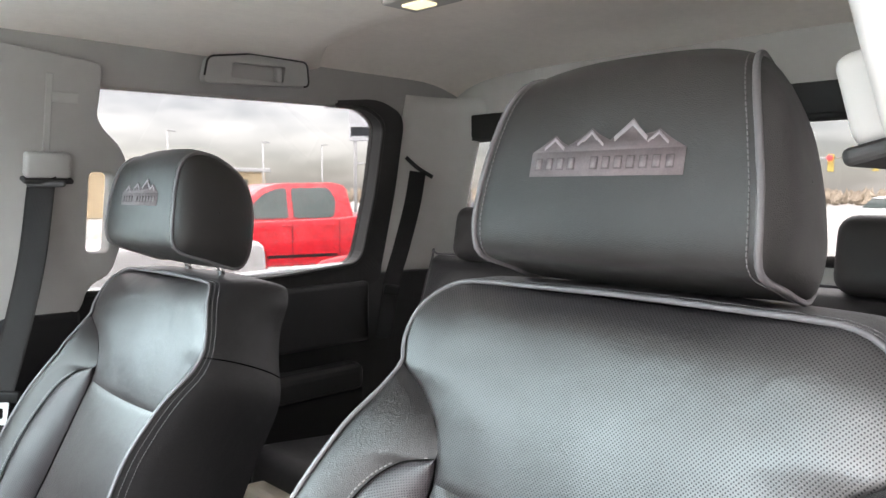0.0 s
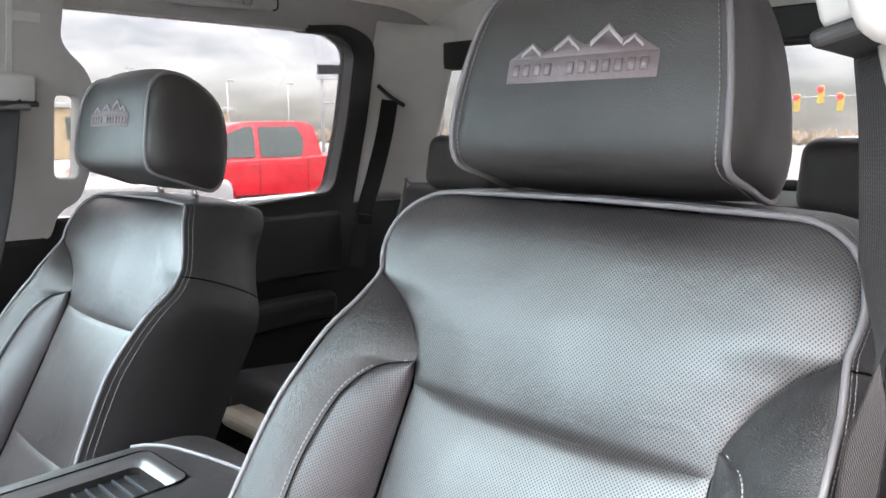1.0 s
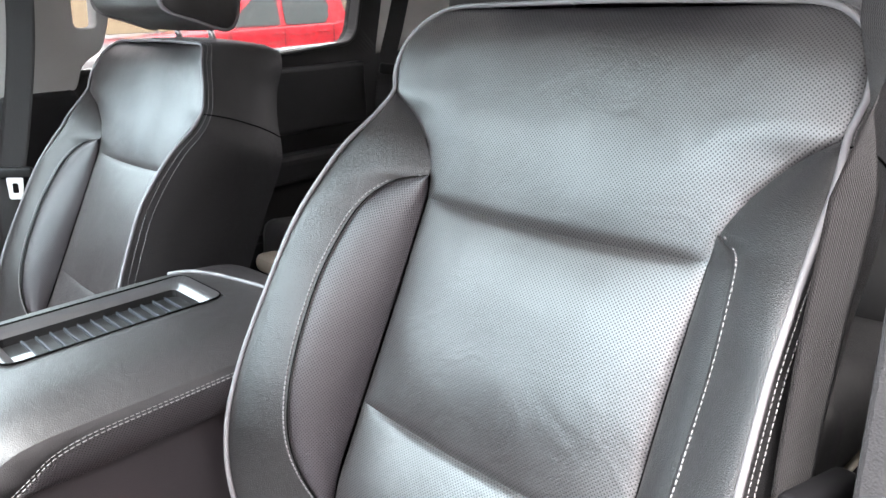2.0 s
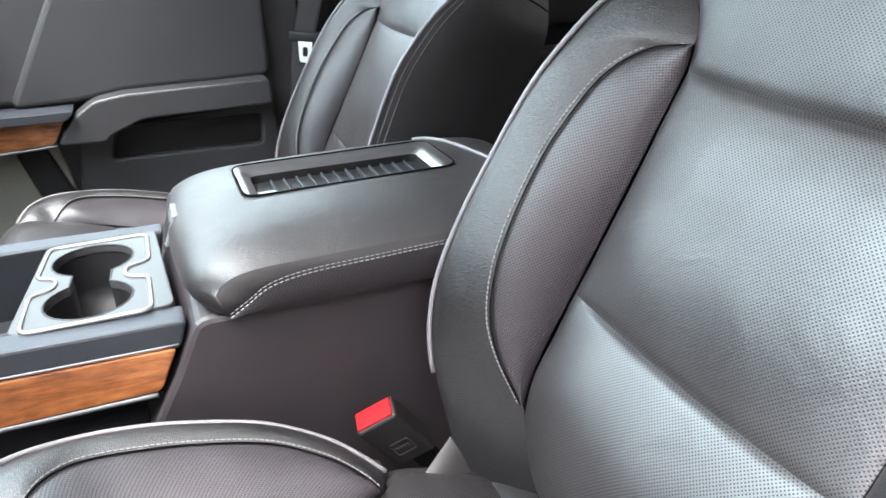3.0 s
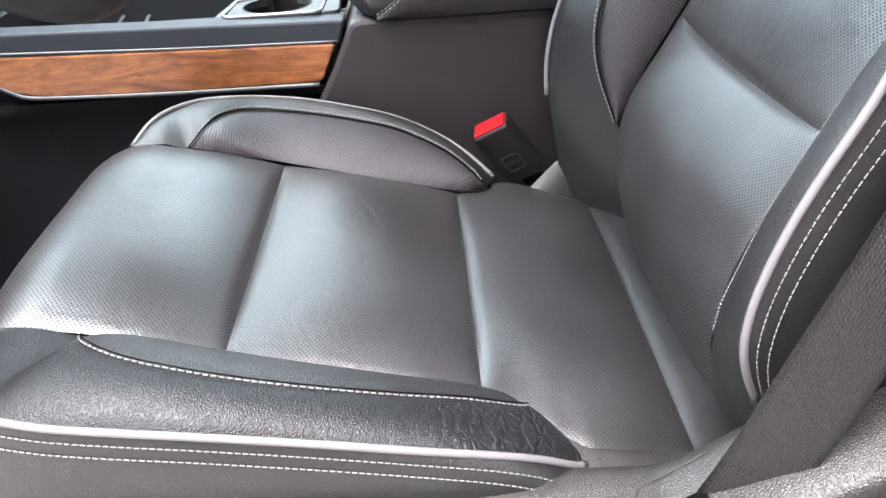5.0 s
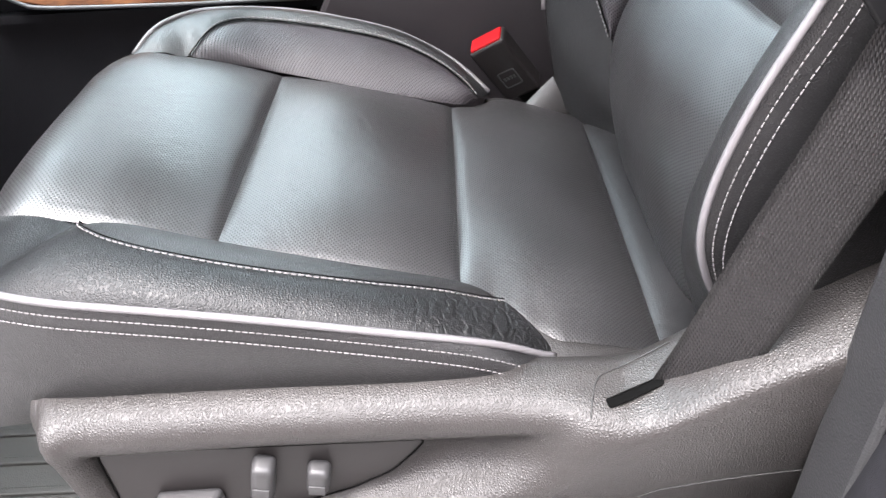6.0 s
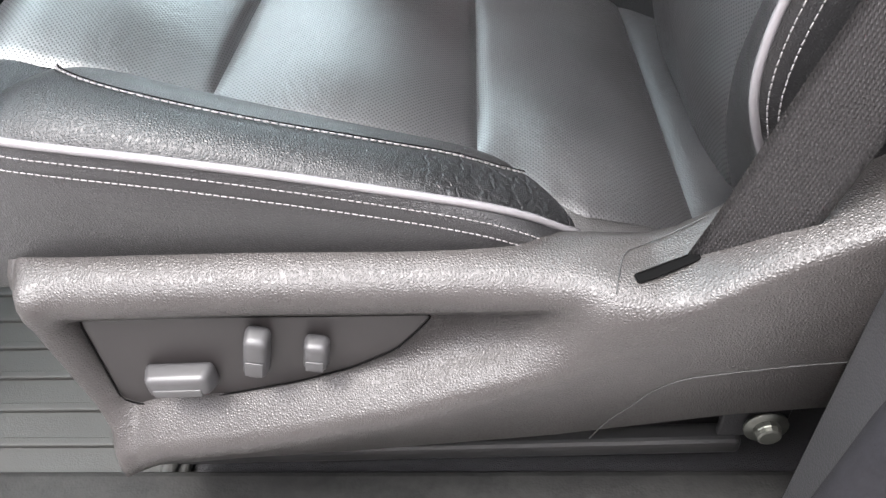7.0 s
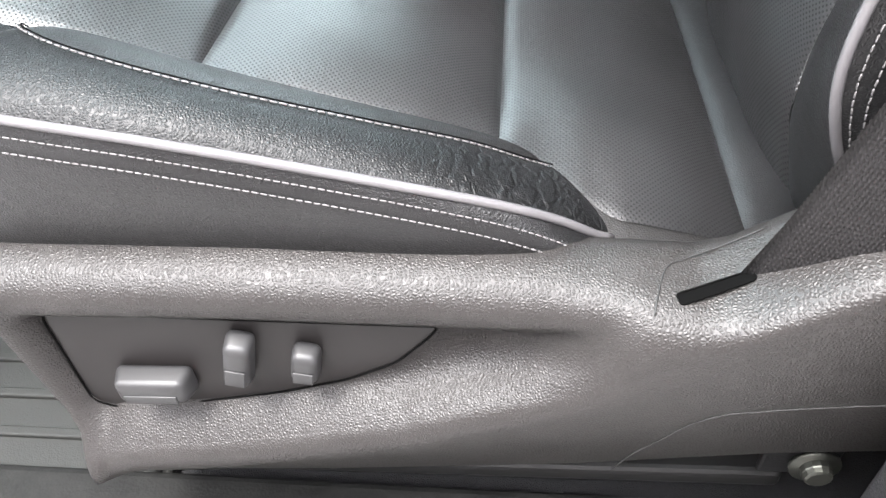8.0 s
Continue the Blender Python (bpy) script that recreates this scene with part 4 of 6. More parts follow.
def side_trim(parent):
    """The moulded plastic shield on the outer side of the cushion."""
    V, cols, rows = [], 150, 21
    for i in range(cols + 1):
        x = 0.222 + (0.84 - 0.222) * i / cols
        fore = 0.016 * max(0, (0.236 - x) / 0.014) ** 2
        for k, (y, z) in enumerate(trim_profile(x)):
            # the front edge runs back towards the floor
            rake = float(np.interp(z, [0.26, 0.32, 0.37, 0.42, 0.48], [0.036, 0.026, 0.013, 0.004, -0.002])) * max(0, 1 - (x - 0.222) / 0.12)
            round_off = 0.005 * math.sin(math.pi * (x - 0.222) / 0.026) if x < 0.248 and 4 < k < 17 else 0.0
            V.append((x + rake + (0.012 if k in (0, rows - 1) and i == 0 else 0), y + fore - round_off, z))
    F = [(a * rows + b, a * rows + b + 1, (a + 1) * rows + b + 1, (a + 1) * rows + b) for a in range(cols) for b in range(rows - 1)]
    trim = mesh("side_trim", V, F, M_TRIM, parent, "grained black plastic seat side shield")
    # front wrap
    first = [arr(v) for v in V[:rows]]
    W = []
    for r, (dx, dy) in enumerate(((0, 0), (-0.006, 0.004), (-0.010, 0.014), (-0.012, 0.05), (-0.008, 0.10))):
        W += [p + arr((dx, dy, 0)) for p in first]
    mesh("front_wrap", W, grid_faces(5, rows), M_TRIM, trim)
    ins = [(0.2605, 0.4405), (0.2615, 0.353), (0.275, 0.3465), (0.33, 0.3555), (0.396, 0.372), (0.44, 0.388), (0.472, 0.4065), (0.492, 0.430), (0.499, 0.4405)]
    shape = soft_poly(ins, 0.008, 4)

    def lift(a, b, d):
        return Vector((a, -0.7658 - d, b))
    gap = plate(soft_poly([(x + (x - 0.37) * 0.010, z + (z - 0.40) * 0.03) for x, z in ins], 0.008, 4), [], 0.004, lift)
    part("panel_gap", gap, M_VOID, trim)
    tube("panel_outline", [(a, -0.7730, b) for a, b in shape], 0.0007, M_VOID, trim, closed=True)
    insert = part("switch_panel", plate(shape, [], 0.0065, lift, 0.001), M_PANEL, trim, "smooth black switch panel")

    def knob(name, cx, cz, sx, sz, lean, depth):
        m = pose(cx, -0.7721 - depth / 2, cz, 0, lean, 0)
        bm = block((sx, depth, sz), (0, 0, 0), 0)
        for v in bm.verts:
            if v.co.y < 0:
                v.co.x *= 0.84
                v.co.z *= 0.78
                v.co.z += sz * 0.03
        rounded(bm, 0.0052, 5)
        bmesh.ops.transform(bm, matrix=m, verts=bm.verts)
        body = part(name, bm, M_SWITCH, insert, "grey seat adjuster switch", True)
        # slanted grip pad on the lower half of the face
        bm = block((sx * 0.66, 0.0016, sz * 0.30), (0, -depth / 2 - 0.0002, -sz * 0.12), 0.0006)
        bmesh.ops.transform(bm, matrix=m, verts=bm.verts)
        part("grip", bm, M_SWITCH, body, "", True)
    knob("slide_switch", 0.3175, 0.3845, 0.052, 0.024, -2, 0.018)
    knob("recline_switch", 0.3775, 0.411, 0.0185, 0.046, 12, 0.017)
    knob("lumbar_switch", 0.4180, 0.4095, 0.0185, 0.031, 10, 0.015)
    # flat black patch for the shade in the belt slot, and the parting line of the rear cover
    slot = soft_poly([(0.6255, -0.7815), (0.6238, -0.7748), (0.6620, -0.7626), (0.6637, -0.7700)], 0.0022, 4)
    V = [(x, y, trim_z(x, y) + 0.0008) for x, y in slot]
    n = len(slot)
    mid = arr([(x, y) for x, y, z in V]).mean(0)
    V.append((mid[0], mid[1], trim_z(*mid) + 0.0008))
    mesh("belt_slot_patch", V, [(k, (k + 1) % n, n) for k in range(n)], M_VOID, trim, "flat black patch for the shaded belt slot")
    tube("slot_lip", [arr(p) + arr((0, 0, -0.0002)) for p in V[:n]], 0.0006, M_VOID, trim, closed=True)
    seam = spline([(x, trim_y(x, z) - 0.0003, z) for x, z in ((0.6087, 0.3173), (0.6189, 0.3404), (0.6324, 0.3624), (0.6451, 0.3830), (0.6621, 0.3956), (0.6802, 0.3992), (0.6982, 0.4022), (0.7339, 0.4069), (0.7696, 0.4097), (0.81, 0.413))], 60)
    tube("parting_line", seam, 0.0005, M_SEAL, trim)
    ramp = spline([(x, y, trim_z(x, y) + 0.0003) for x, y in ((0.612, -0.787), (0.614, -0.778), (0.621, -0.757), (0.632, -0.749), (0.652, -0.742), (0.675, -0.736))], 40)
    tube("slot_cover_line", ramp, 0.0005, M_SEAL, trim)
    # hardware below the trim
    lathe([(0.010, 0), (0.010, 0.005), (0.0095, 0.006), (0.009, 0.009), (0.0075, 0.010)], 12, pose(0.742, -0.772, 0.312, 90, 0, 0), M_STEEL, "bolt", trim, "zinc bolt", smooth=False)
    lathe([(0.0165, 0), (0.0165, 0.003)], 24, pose(0.742, -0.770, 0.312, 90, 0, 0), M_STEEL, "washer", trim)
    part("anchor_bracket", block((0.05, 0.006, 0.036), (0.735, -0.764, 0.312), 0.002), M_DARK, trim)


side_trim(driver_seat)
part("rail_cover", block((0.50, 0.022, 0.020), (0.50, -0.728, 0.226), 0.006, (0, -2, 0)), M_SEAL, driver_seat, "black rail cover")


def ribbon(name, line, wide, thick, across, mat, parent, label=""):
    """A strap along a line; across: the direction of its width at each point."""
    line, across = arr(line), arr(across)
    s = np.r_[0, np.cumsum(np.linalg.norm(np.diff(line, axis=0), axis=1))]
    tan = np.gradient(line, axis=0)
    V, U = [], []
    for p, t, a, q in zip(line, tan, across, s):
        t = t / np.linalg.norm(t)
        a = a - t * (a @ t)
        a /= np.linalg.norm(a)
        n = np.cross(t, a)
        for k in range(9):
            c = -1 + k / 4
            V.append(p + a * wide / 2 * c + n * thick / 2 * (1 - c ** 6))
            U.append((c * wide / 2, q))
        for k in range(9):
            c = 1 - k / 4
            V.append(p + a * wide / 2 * c - n * thick / 2 * (1 - c ** 6))
            U.append((c * wide / 2, q))
    return mesh(name, V, grid_faces(len(line), 18, True), mat, parent, label, U)


seat_belt = thing("seat_belt", (0.69, -0.77, 0.47), "dark woven seat belt with a black latch plate", "seat belt", "seat belts")
run = spline([(0.672, -0.764, 0.425), (0.680, -0.770, 0.468), (0.695, -0.775, 0.520), (0.718, -0.778, 0.600), (0.750, -0.772, 0.680), (0.784, -0.756, 0.755), (0.803, -0.754, 0.85), (0.824, -0.757, 1.00), (0.840, -0.747, 1.12), (0.862, -0.730, 1.205)], 110)
acr = [(1 - 0.25 * max(0, min(1, (k - 74) / 14)), -0.28 + 0.16 * min(1, k / 40) - 0.12 * max(0, min(1, (k - 40) / 30)) + 0.95 * max(0, min(1, (k - 74) / 14)), -0.40 * (1 - min(1, k / 70))) for k in range(110)]
ribbon("webbing", run, 0.053, 0.0016, acr, M_WEB, seat_belt, "ribbed dark webbing")
latch = part("latch_plate", block((0.085, 0.020, 0.034), (0.782, -0.772, 0.758), 0.006, (0, 12, -6)), M_LATCH, seat_belt, "black latch plate", True)
part("latch_tongue", block((0.030, 0.006, 0.040), (0.738, -0.776, 0.752), 0.002, (0, 50, -6)), M_LATCH, latch)
tube("latch_loop", spline([(0.742, -0.786, 0.742), (0.765, -0.790, 0.736), (0.795, -0.788, 0.730), (0.826, -0.784, 0.724)], 20), 0.006, M_LATCH, latch, sides=8)
part("guide_ring", block((0.085, 0.026, 0.045), (0.882, -0.716, 1.222), 0.010, (0, -8, 20)), M_PILLAR2, seat_belt, "grey belt guide")

# ---------------------------------------------------------------- cab: floor, walls, ceiling
def side_y(z):
    """The inner face of the cab's side at the height z: upright to the belt line, then leaning in."""
    return 0.80 - 0.27 * max(0.0, z - 0.95)


def structure(ob, label, category=""):
    return tagged(ob, label, category, kind="structure")


def on_side(sign):
    return lambda a, b, d: Vector((a, sign * (side_y(b) + d), b))


floor = part("floor", block((2.75, 1.72, 0.05), (0.68, 0.0, 0.145), 0.0), M_CARPET)
structure(floor, "dark carpeted cab floor under the seats", "floor")
rail_cover = part("sill_cover", block((1.30, 0.15, 0.030), (0.55, -0.812, 0.187), 0.008), M_SILL)
structure(rail_cover, "dusty black plastic door sill cover", "trim")

win_rear = soft_poly([(0.90, 0.940), (0.905, 1.365), (1.60, 1.378), (1.665, 1.345), (1.675, 1.16), (1.665, 0.958), (1.384, 0.937)], 0.045, 6)
win_front = soft_poly([(-0.38, 0.95), (0.10, 1.26), (0.27, 1.372), (0.74, 1.372), (0.74, 0.95)], 0.04, 6)
upper = [(-0.62, 0.93), (-0.30, 1.12), (0.02, 1.31), (0.26, 1.47), (1.80, 1.475), (1.93, 1.455), (1.965, 1.10), (1.965, 0.925)]
for sign, name in ((1, "wall_passenger"), (-1, "wall_driver")):
    holes = [win_rear, win_front] if sign > 0 else [win_rear]
    shape = upper if sign > 0 else [(0.84, 0.93), (0.84, 1.44), (0.90, 1.47), (1.80, 1.475), (1.93, 1.455), (1.965, 1.10), (1.965, 0.925)]
    w = part(name, plate(shape, holes, 0.05, on_side(sign), 0.006), M_PILLAR)
    structure(w, "light grey cab side with window openings", "wall")
    # black window frame of the rear door: thin along the top, broad at its rear edge
    rim = [(1.50, 1.376)] + soft_poly([(1.50, 1.376), (1.60, 1.378), (1.665, 1.345), (1.675, 1.16), (1.665, 0.958), (1.384, 0.937), (0.90, 0.940)], 0.045, 8)[8:-8] + [(0.90, 0.940)]
    far = [(1.50, 1.386)] + soft_poly([(1.50, 1.386), (1.63, 1.400), (1.728, 1.365), (1.740, 1.16), (1.735, 0.90), (1.384, 0.88), (0.90, 0.88)], 0.045, 8)[8:-8] + [(0.90, 0.88)]
    rim = [(1.3 + (x - 1.3) * 0.99, 1.15 + (z - 1.15) * 0.99) for x, z in rim]
    frame_v = [(x, sign * (side_y(z) + 0.048), z) for x, z in rim] + [(x, sign * (side_y(z) - 0.014), z) for x, z in rim] + [(x, sign * (side_y(z) - 0.014), z) for x, z in far] + [(x, sign * (side_y(z) + 0.004), z) for x, z in far]
    m_rim = len(rim)
    frame_f = [(r * m_rim + k, r * m_rim + (k + 1) % m_rim, (r + 1) * m_rim + (k + 1) % m_rim, (r + 1) * m_rim + k) for r in range(3) for k in range(m_rim - 1)]
    frame_ob = mesh("window_frame", frame_v, frame_f, M_SEAL, None, smooth=False)
    structure(frame_ob, "black frame round the rear door window", "trim")
    tube("window_seal", [(x, sign * (side_y(z) - 0.012), z) for x, z in rim], 0.006, M_SEAL, frame_ob)
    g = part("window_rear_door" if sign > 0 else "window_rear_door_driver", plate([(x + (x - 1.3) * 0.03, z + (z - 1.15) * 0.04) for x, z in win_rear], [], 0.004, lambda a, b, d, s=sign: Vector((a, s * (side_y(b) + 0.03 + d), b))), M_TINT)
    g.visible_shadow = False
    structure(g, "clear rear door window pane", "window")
    low = [(0.76, 0.17), (0.76, 0.928), (1.965, 0.922), (1.965, 0.17)] if sign < 0 else [(0.74, 0.17), (0.74, 0.928), (1.965, 0.922), (1.965, 0.17)]
    part_low = part("door_lower_rear" if sign > 0 else "door_lower_rear_driver", plate(low, [], 0.05, lambda a, b, d, s=sign: Vector((a, s * (0.795 + d), b)), 0.004), M_DOOR)
    structure(part_low, "dark vinyl rear door panel", "door")
    sill = part("window_sill", block((0.80, 0.04, 0.030), (1.31, sign * 0.842, 0.938), 0.008, (0, -1.2, 0)), M_WHITEPAINT)
    structure(sill, "white painted door top outside the window", "trim")
front_glass = part("window_front_door", plate(win_front, [], 0.004, lambda a, b, d: Vector((a, side_y(b) + 0.03 + d, b))), M_GLASS)
front_glass.visible_shadow = False
structure(front_glass, "clear front door window pane", "window")

# rear door inner relief on the passenger side
rear_door = thing("rear_door_panel", (1.35, 0.78, 0.5), "black rear door panel with armrest and pull pocket", "door panel")
part("upper_pad", block((0.66, 0.03, 0.17), (1.35, 0.783, 0.825), 0.012), M_DOOR, rear_door)
part("armrest", block((0.52, 0.075, 0.075), (1.37, 0.765, 0.655), 0.022), M_DOOR, rear_door)
part("pocket", block((0.40, 0.05, 0.14), (1.36, 0.777, 0.40), 0.02), M_DARK, rear_door)
part("lower_pad", block((0.62, 0.025, 0.12), (1.35, 0.785, 0.55), 0.010), M_DOOR, rear_door)


def pillar(sign, name, label, out=0.0):
    """Upper trim of the middle pillar, with a loop handle at its rear edge."""
    rim = [(0.745, 0.905), (0.735, 1.42), (0.925, 1.405), (0.921, 1.33), (0.919, 1.305), (0.932, 1.282), (0.968, 1.25), (0.985, 1.215), (0.988, 1.15), (0.986, 1.05), (0.968, 0.985), (0.925, 0.962), (0.905, 0.905)]
    slot = soft_poly([(0.914, 1.034), (0.911, 1.198), (0.957, 1.198), (0.959, 1.032)], 0.012, 4)
    holes = [slot]
    if sign < 0:
        rim, holes = [(0.745, 1.17), (0.735, 1.42), (0.925, 1.405), (0.921, 1.33), (0.915, 1.17)], []
    p = thing(name, (0.85, sign * 0.75, 0.92), label, "pillar trim")
    part("cover", plate(soft_poly(rim, 0.02, 4), holes, 0.045, lambda a, b, d: Vector((a, sign * (side_y(b) - 0.035 + out + d), b)), 0.010, 3), M_PILLAR if sign > 0 else M_PILLAR2, p, "", True)
    slide = part("guide_slide", block((0.082, 0.024, 0.050), (0.83, sign * (side_y(1.20) - 0.050 + out), 1.208), 0.008, (sign * 15, 0, 0)), M_PILLAR2, p, "belt height slide", True)
    part("slide_track", block((0.012, 0.004, 0.20), (0.83, sign * (side_y(1.28) - 0.036 + out), 1.28), 0.0015, (sign * 15, 0, 0)), M_PILLAR2, slide)
    part("guide_throat", block((0.088, 0.030, 0.010), (0.83, sign * (side_y(1.18) - 0.050 + out), 1.180), 0.004, (sign * 15, 0, 0)), M_SEAL, slide, "dark throat of the belt guide")
    part("label_plate", block((0.055, 0.004, 0.02), (0.855, sign * (side_y(1.33) - 0.037 + out), 1.335), 0.0015, (sign * 15, 0, 0)), M_PILLAR2, p)
    return p


pillar(1, "middle_pillar", "light grey plastic pillar trim with loop handle")
pillar(-1, "middle_pillar", "light grey plastic pillar trim behind the driver's seat", 0.044)
low_pillar = part("pillar_lower_trim", block((0.11, 0.06, 0.92), (0.862, -0.838, 0.71), 0.024, (0, 6, 0), 5), M_NAVY, None, "", True)
structure(low_pillar, "dark grey lower pillar trim beside the seat", "pillar trim")
M_FELT = material("black_flocked_seal", (0.011, 0.011, 0.013), 0.95, spec=0.15, vary=0.35, scale=500, bump=0.8, bump_scale=1600)
door_seal = tube("door_seal", spline([(0.752, -0.846, 0.19), (0.772, -0.850, 0.40), (0.796, -0.852, 0.65), (0.818, -0.852, 0.90), (0.832, -0.84, 1.10)], 40), 0.019, M_FELT, None, sides=14)
structure(door_seal, "black flocked door seal along the pillar", "trim")
tube("seal_lip", spline([(0.768, -0.862, 0.19), (0.788, -0.866, 0.40), (0.812, -0.868, 0.65), (0.834, -0.868, 0.90), (0.848, -0.856, 1.10)], 40), 0.009, M_SEAL, door_seal, "smooth rubber lip", sides=10)
low_pillar2 = part("pillar_lower_trim", block((0.16, 0.05, 0.74), (0.83, 0.785, 0.55), 0.02), M_DARK)
structure(low_pillar2, "black lower pillar trim", "pillar trim")

M_TONGUE = material("brushed_steel", (0.62, 0.62, 0.61), 0.45, metal=0.3, vary=0.05, scale=60)
passenger_belt = thing("seat_belt", (0.80, 0.72, 0.30), "black seat belt with a bare steel tongue", "seat belt", "seat belts")
ribbon("webbing", spline([(0.822, 0.688, 1.19), (0.80, 0.70, 1.02), (0.765, 0.715, 0.86), (0.735, 0.725, 0.74), (0.71, 0.73, 0.55), (0.69, 0.735, 0.35)], 60), 0.049, 0.0016, [(0.85, -0.5, 0.1)] * 60, M_WEB, passenger_belt, "dark webbing")
part("guide", block((0.066, 0.018, 0.012), (0.826, 0.681, 1.172), 0.005, (0, 0, -20)), M_SATIN, passenger_belt, "steel guide loop", True)
ptl = part("tongue_body", block((0.066, 0.016, 0.022), (0.742, 0.714, 0.772), 0.005, (0, 5, -28)), M_DARK, passenger_belt, "black tongue grip", True)
tongue_hole = soft_poly([(-0.0055, -0.010), (-0.0055, 0.010), (0.0055, 0.010), (0.0055, -0.010)], 0.003, 3)
part("tongue", plate(soft_poly([(-0.012, -0.022), (-0.015, 0.022), (0.015, 0.022), (0.012, -0.022)], 0.004, 3), [tongue_hole], 0.003, lambda a, b, d: pose(0.738, 0.708, 0.742, 0, 5, -28) @ Vector((a, d, b))), M_TONGUE, ptl, "bare steel tongue")

# ceiling
V = []
for i in range(41):
    x = 0.30 + 1.70 * i / 40
    for j in range(61):
        y = -0.70 + 1.40 * j / 60
        a = abs(y) / 0.70
        z = 1.505 - 0.05 * a ** 6 - 0.02 * a ** 16
        z -= 0.05 * max(0, (x - 1.75) / 0.25) ** 2
        V.append((x, y, z))
ceiling = mesh("ceiling", V, grid_faces(41, 61), M_HEADLINER)
structure(ceiling, "pale grey fabric headliner over the seats", "ceiling")
solid = ceiling.modifiers.new("thick", "SOLIDIFY")
solid.thickness, solid.offset = 0.03, -1.0
V = []
for i in range(31):
    for j in range(61):
        y = -0.69 + 1.38 * j / 60
        back = 1.278 + 0.42 * (y - 0.04) ** 2
        q = i / 30
        x = 0.305 + (back - 0.305) * q
        a = abs(y) / 0.70
        drop = min(1, (back - x) / 0.022)
        V.append((x, y, 1.503 - 0.05 * a ** 6 - 0.02 * a ** 16 - 0.038 * (1 - (1 - drop) ** 2) * (1 - a ** 5)))
low_ceiling = mesh("ceiling_front", V, grid_faces(31, 61), M_HEADLINER)
structure(low_ceiling, "lowered front section of the pale headliner", "ceiling")
solid = low_ceiling.modifiers.new("thick", "SOLIDIFY")
solid.thickness, solid.offset = 0.004, -1.0

dome = thing("dome_lamp", (1.195, 0.035, 1.455), "small lit dome lamp set in the headliner", "lamp")
part("bezel", block((0.075, 0.115, 0.010), (1.195, 0.035, 1.463), 0.004), M_PILLAR2, dome)
M_LIT = bpy.data.materials.new("lit_lens")
M_LIT.use_nodes = True
M_LIT.node_tree.nodes["Principled BSDF"].inputs["Base Color"].default_value = (0.8, 0.75, 0.55, 1)
M_LIT.node_tree.nodes["Principled BSDF"].inputs["Emission Color"].default_value = (1.0, 0.86, 0.5, 1)
M_LIT.node_tree.nodes["Principled BSDF"].inputs["Emission Strength"].default_value = 0.10
part("lens", block((0.034, 0.050, 0.010), (1.195, 0.042, 1.459), 0.003), M_LIT, dome, "warm lit lens")

grab = thing("grab_handle", (1.27, 0.665, 1.42), "grey folding grab handle with a coat hook", "grab handle")
grab_rim = soft_poly([(1.121, 1.388), (1.130, 1.442), (1.233, 1.459), (1.376, 1.457), (1.385, 1.402), (1.232, 1.394)], 0.014, 5)
part("backing", plate(grab_rim, [soft_poly([(1.186, 1.404), (1.188, 1.436), (1.320, 1.441), (1.316, 1.405)], 0.006, 4)], 0.020, lambda a, b, d: Vector((a, 0.626 + d - 0.12 * (b - 1.42), b)), 0.004, 3), M_PILLAR2, grab, "grey handle bezel", True)
part("recess", plate(soft_poly([(1.180, 1.400), (1.180, 1.442), (1.325, 1.445), (1.322, 1.400)], 0.006, 4), [], 0.003, lambda a, b, d: Vector((a, 0.638 + d, b))), M_PILLAR, grab)
tube("outline", [(a, 0.6245 - 0.12 * (b - 1.42), b) for a, b in grab_rim if b > 1.40], 0.0022, M_SEAL, grab, "dark gap round the handle")
part("coat_hook", block((0.014, 0.016, 0.034), (1.302, 0.628, 1.421), 0.004), M_PILLAR, grab)

# rear wall with window
rear_hole = soft_poly([(-0.70, 1.02), (-0.655, 1.31), (0.655, 1.31), (0.70, 1.02)], 0.05, 6)
rear_wall = part("wall_rear", plate([(-0.82, 0.17), (-0.82, 0.93), (-0.69, 1.46), (-0.60, 1.50), (0.60, 1.50), (0.69, 1.46), (0.82, 0.93), (0.82, 0.17)], [rear_hole], 0.05, lambda a, b, d: Vector((1.97 + d - 0.10 * (b - 1.0), a, b)), 0.006), M_PILLAR_LIT)
structure(rear_wall, "light grey rear cab wall with a wide window", "wall")
header = part("window_header", plate(soft_poly([(-0.69, 1.312), (-0.65, 1.375), (0.65, 1.375), (0.69, 1.312)], 0.02, 4), [], 0.012, lambda a, b, d: Vector((1.955 + d - 0.10 * (b - 1.0), a, b)), 0.003), M_SEAL)
structure(header, "black strip over the rear window", "trim")
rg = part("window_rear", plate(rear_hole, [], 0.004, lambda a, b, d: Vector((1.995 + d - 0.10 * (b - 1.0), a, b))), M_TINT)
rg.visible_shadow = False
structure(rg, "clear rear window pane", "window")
seal_r = tube("window_seal", [(1.967 - 0.10 * (b - 1.0), a, b) for a, b in rear_hole], 0.012, M_SEAL, None, closed=True)
structure(seal_r, "black rubber seal of the rear window", "trim")
# corner covers between side windows and rear window
for sign in (1, -1):
    V = []
    for k in range(13):
        z = 0.93 + 0.49 * k / 12
        y0 = side_y(z) - 0.004
        for q in range(9):
            a = q / 8 * math.pi / 2
            V.append((1.73 + 0.20 * math.sin(a), sign * (y0 - 0.115 * (1 - math.cos(a))), z))
    c = mesh("rear_pillar", V, grid_faces(13, 9), M_PILLAR_LIT)
    structure(c, "light grey rear pillar trim", "pillar trim")
    s = c.modifiers.new("thick", "SOLIDIFY")
    s.thickness = 0.004

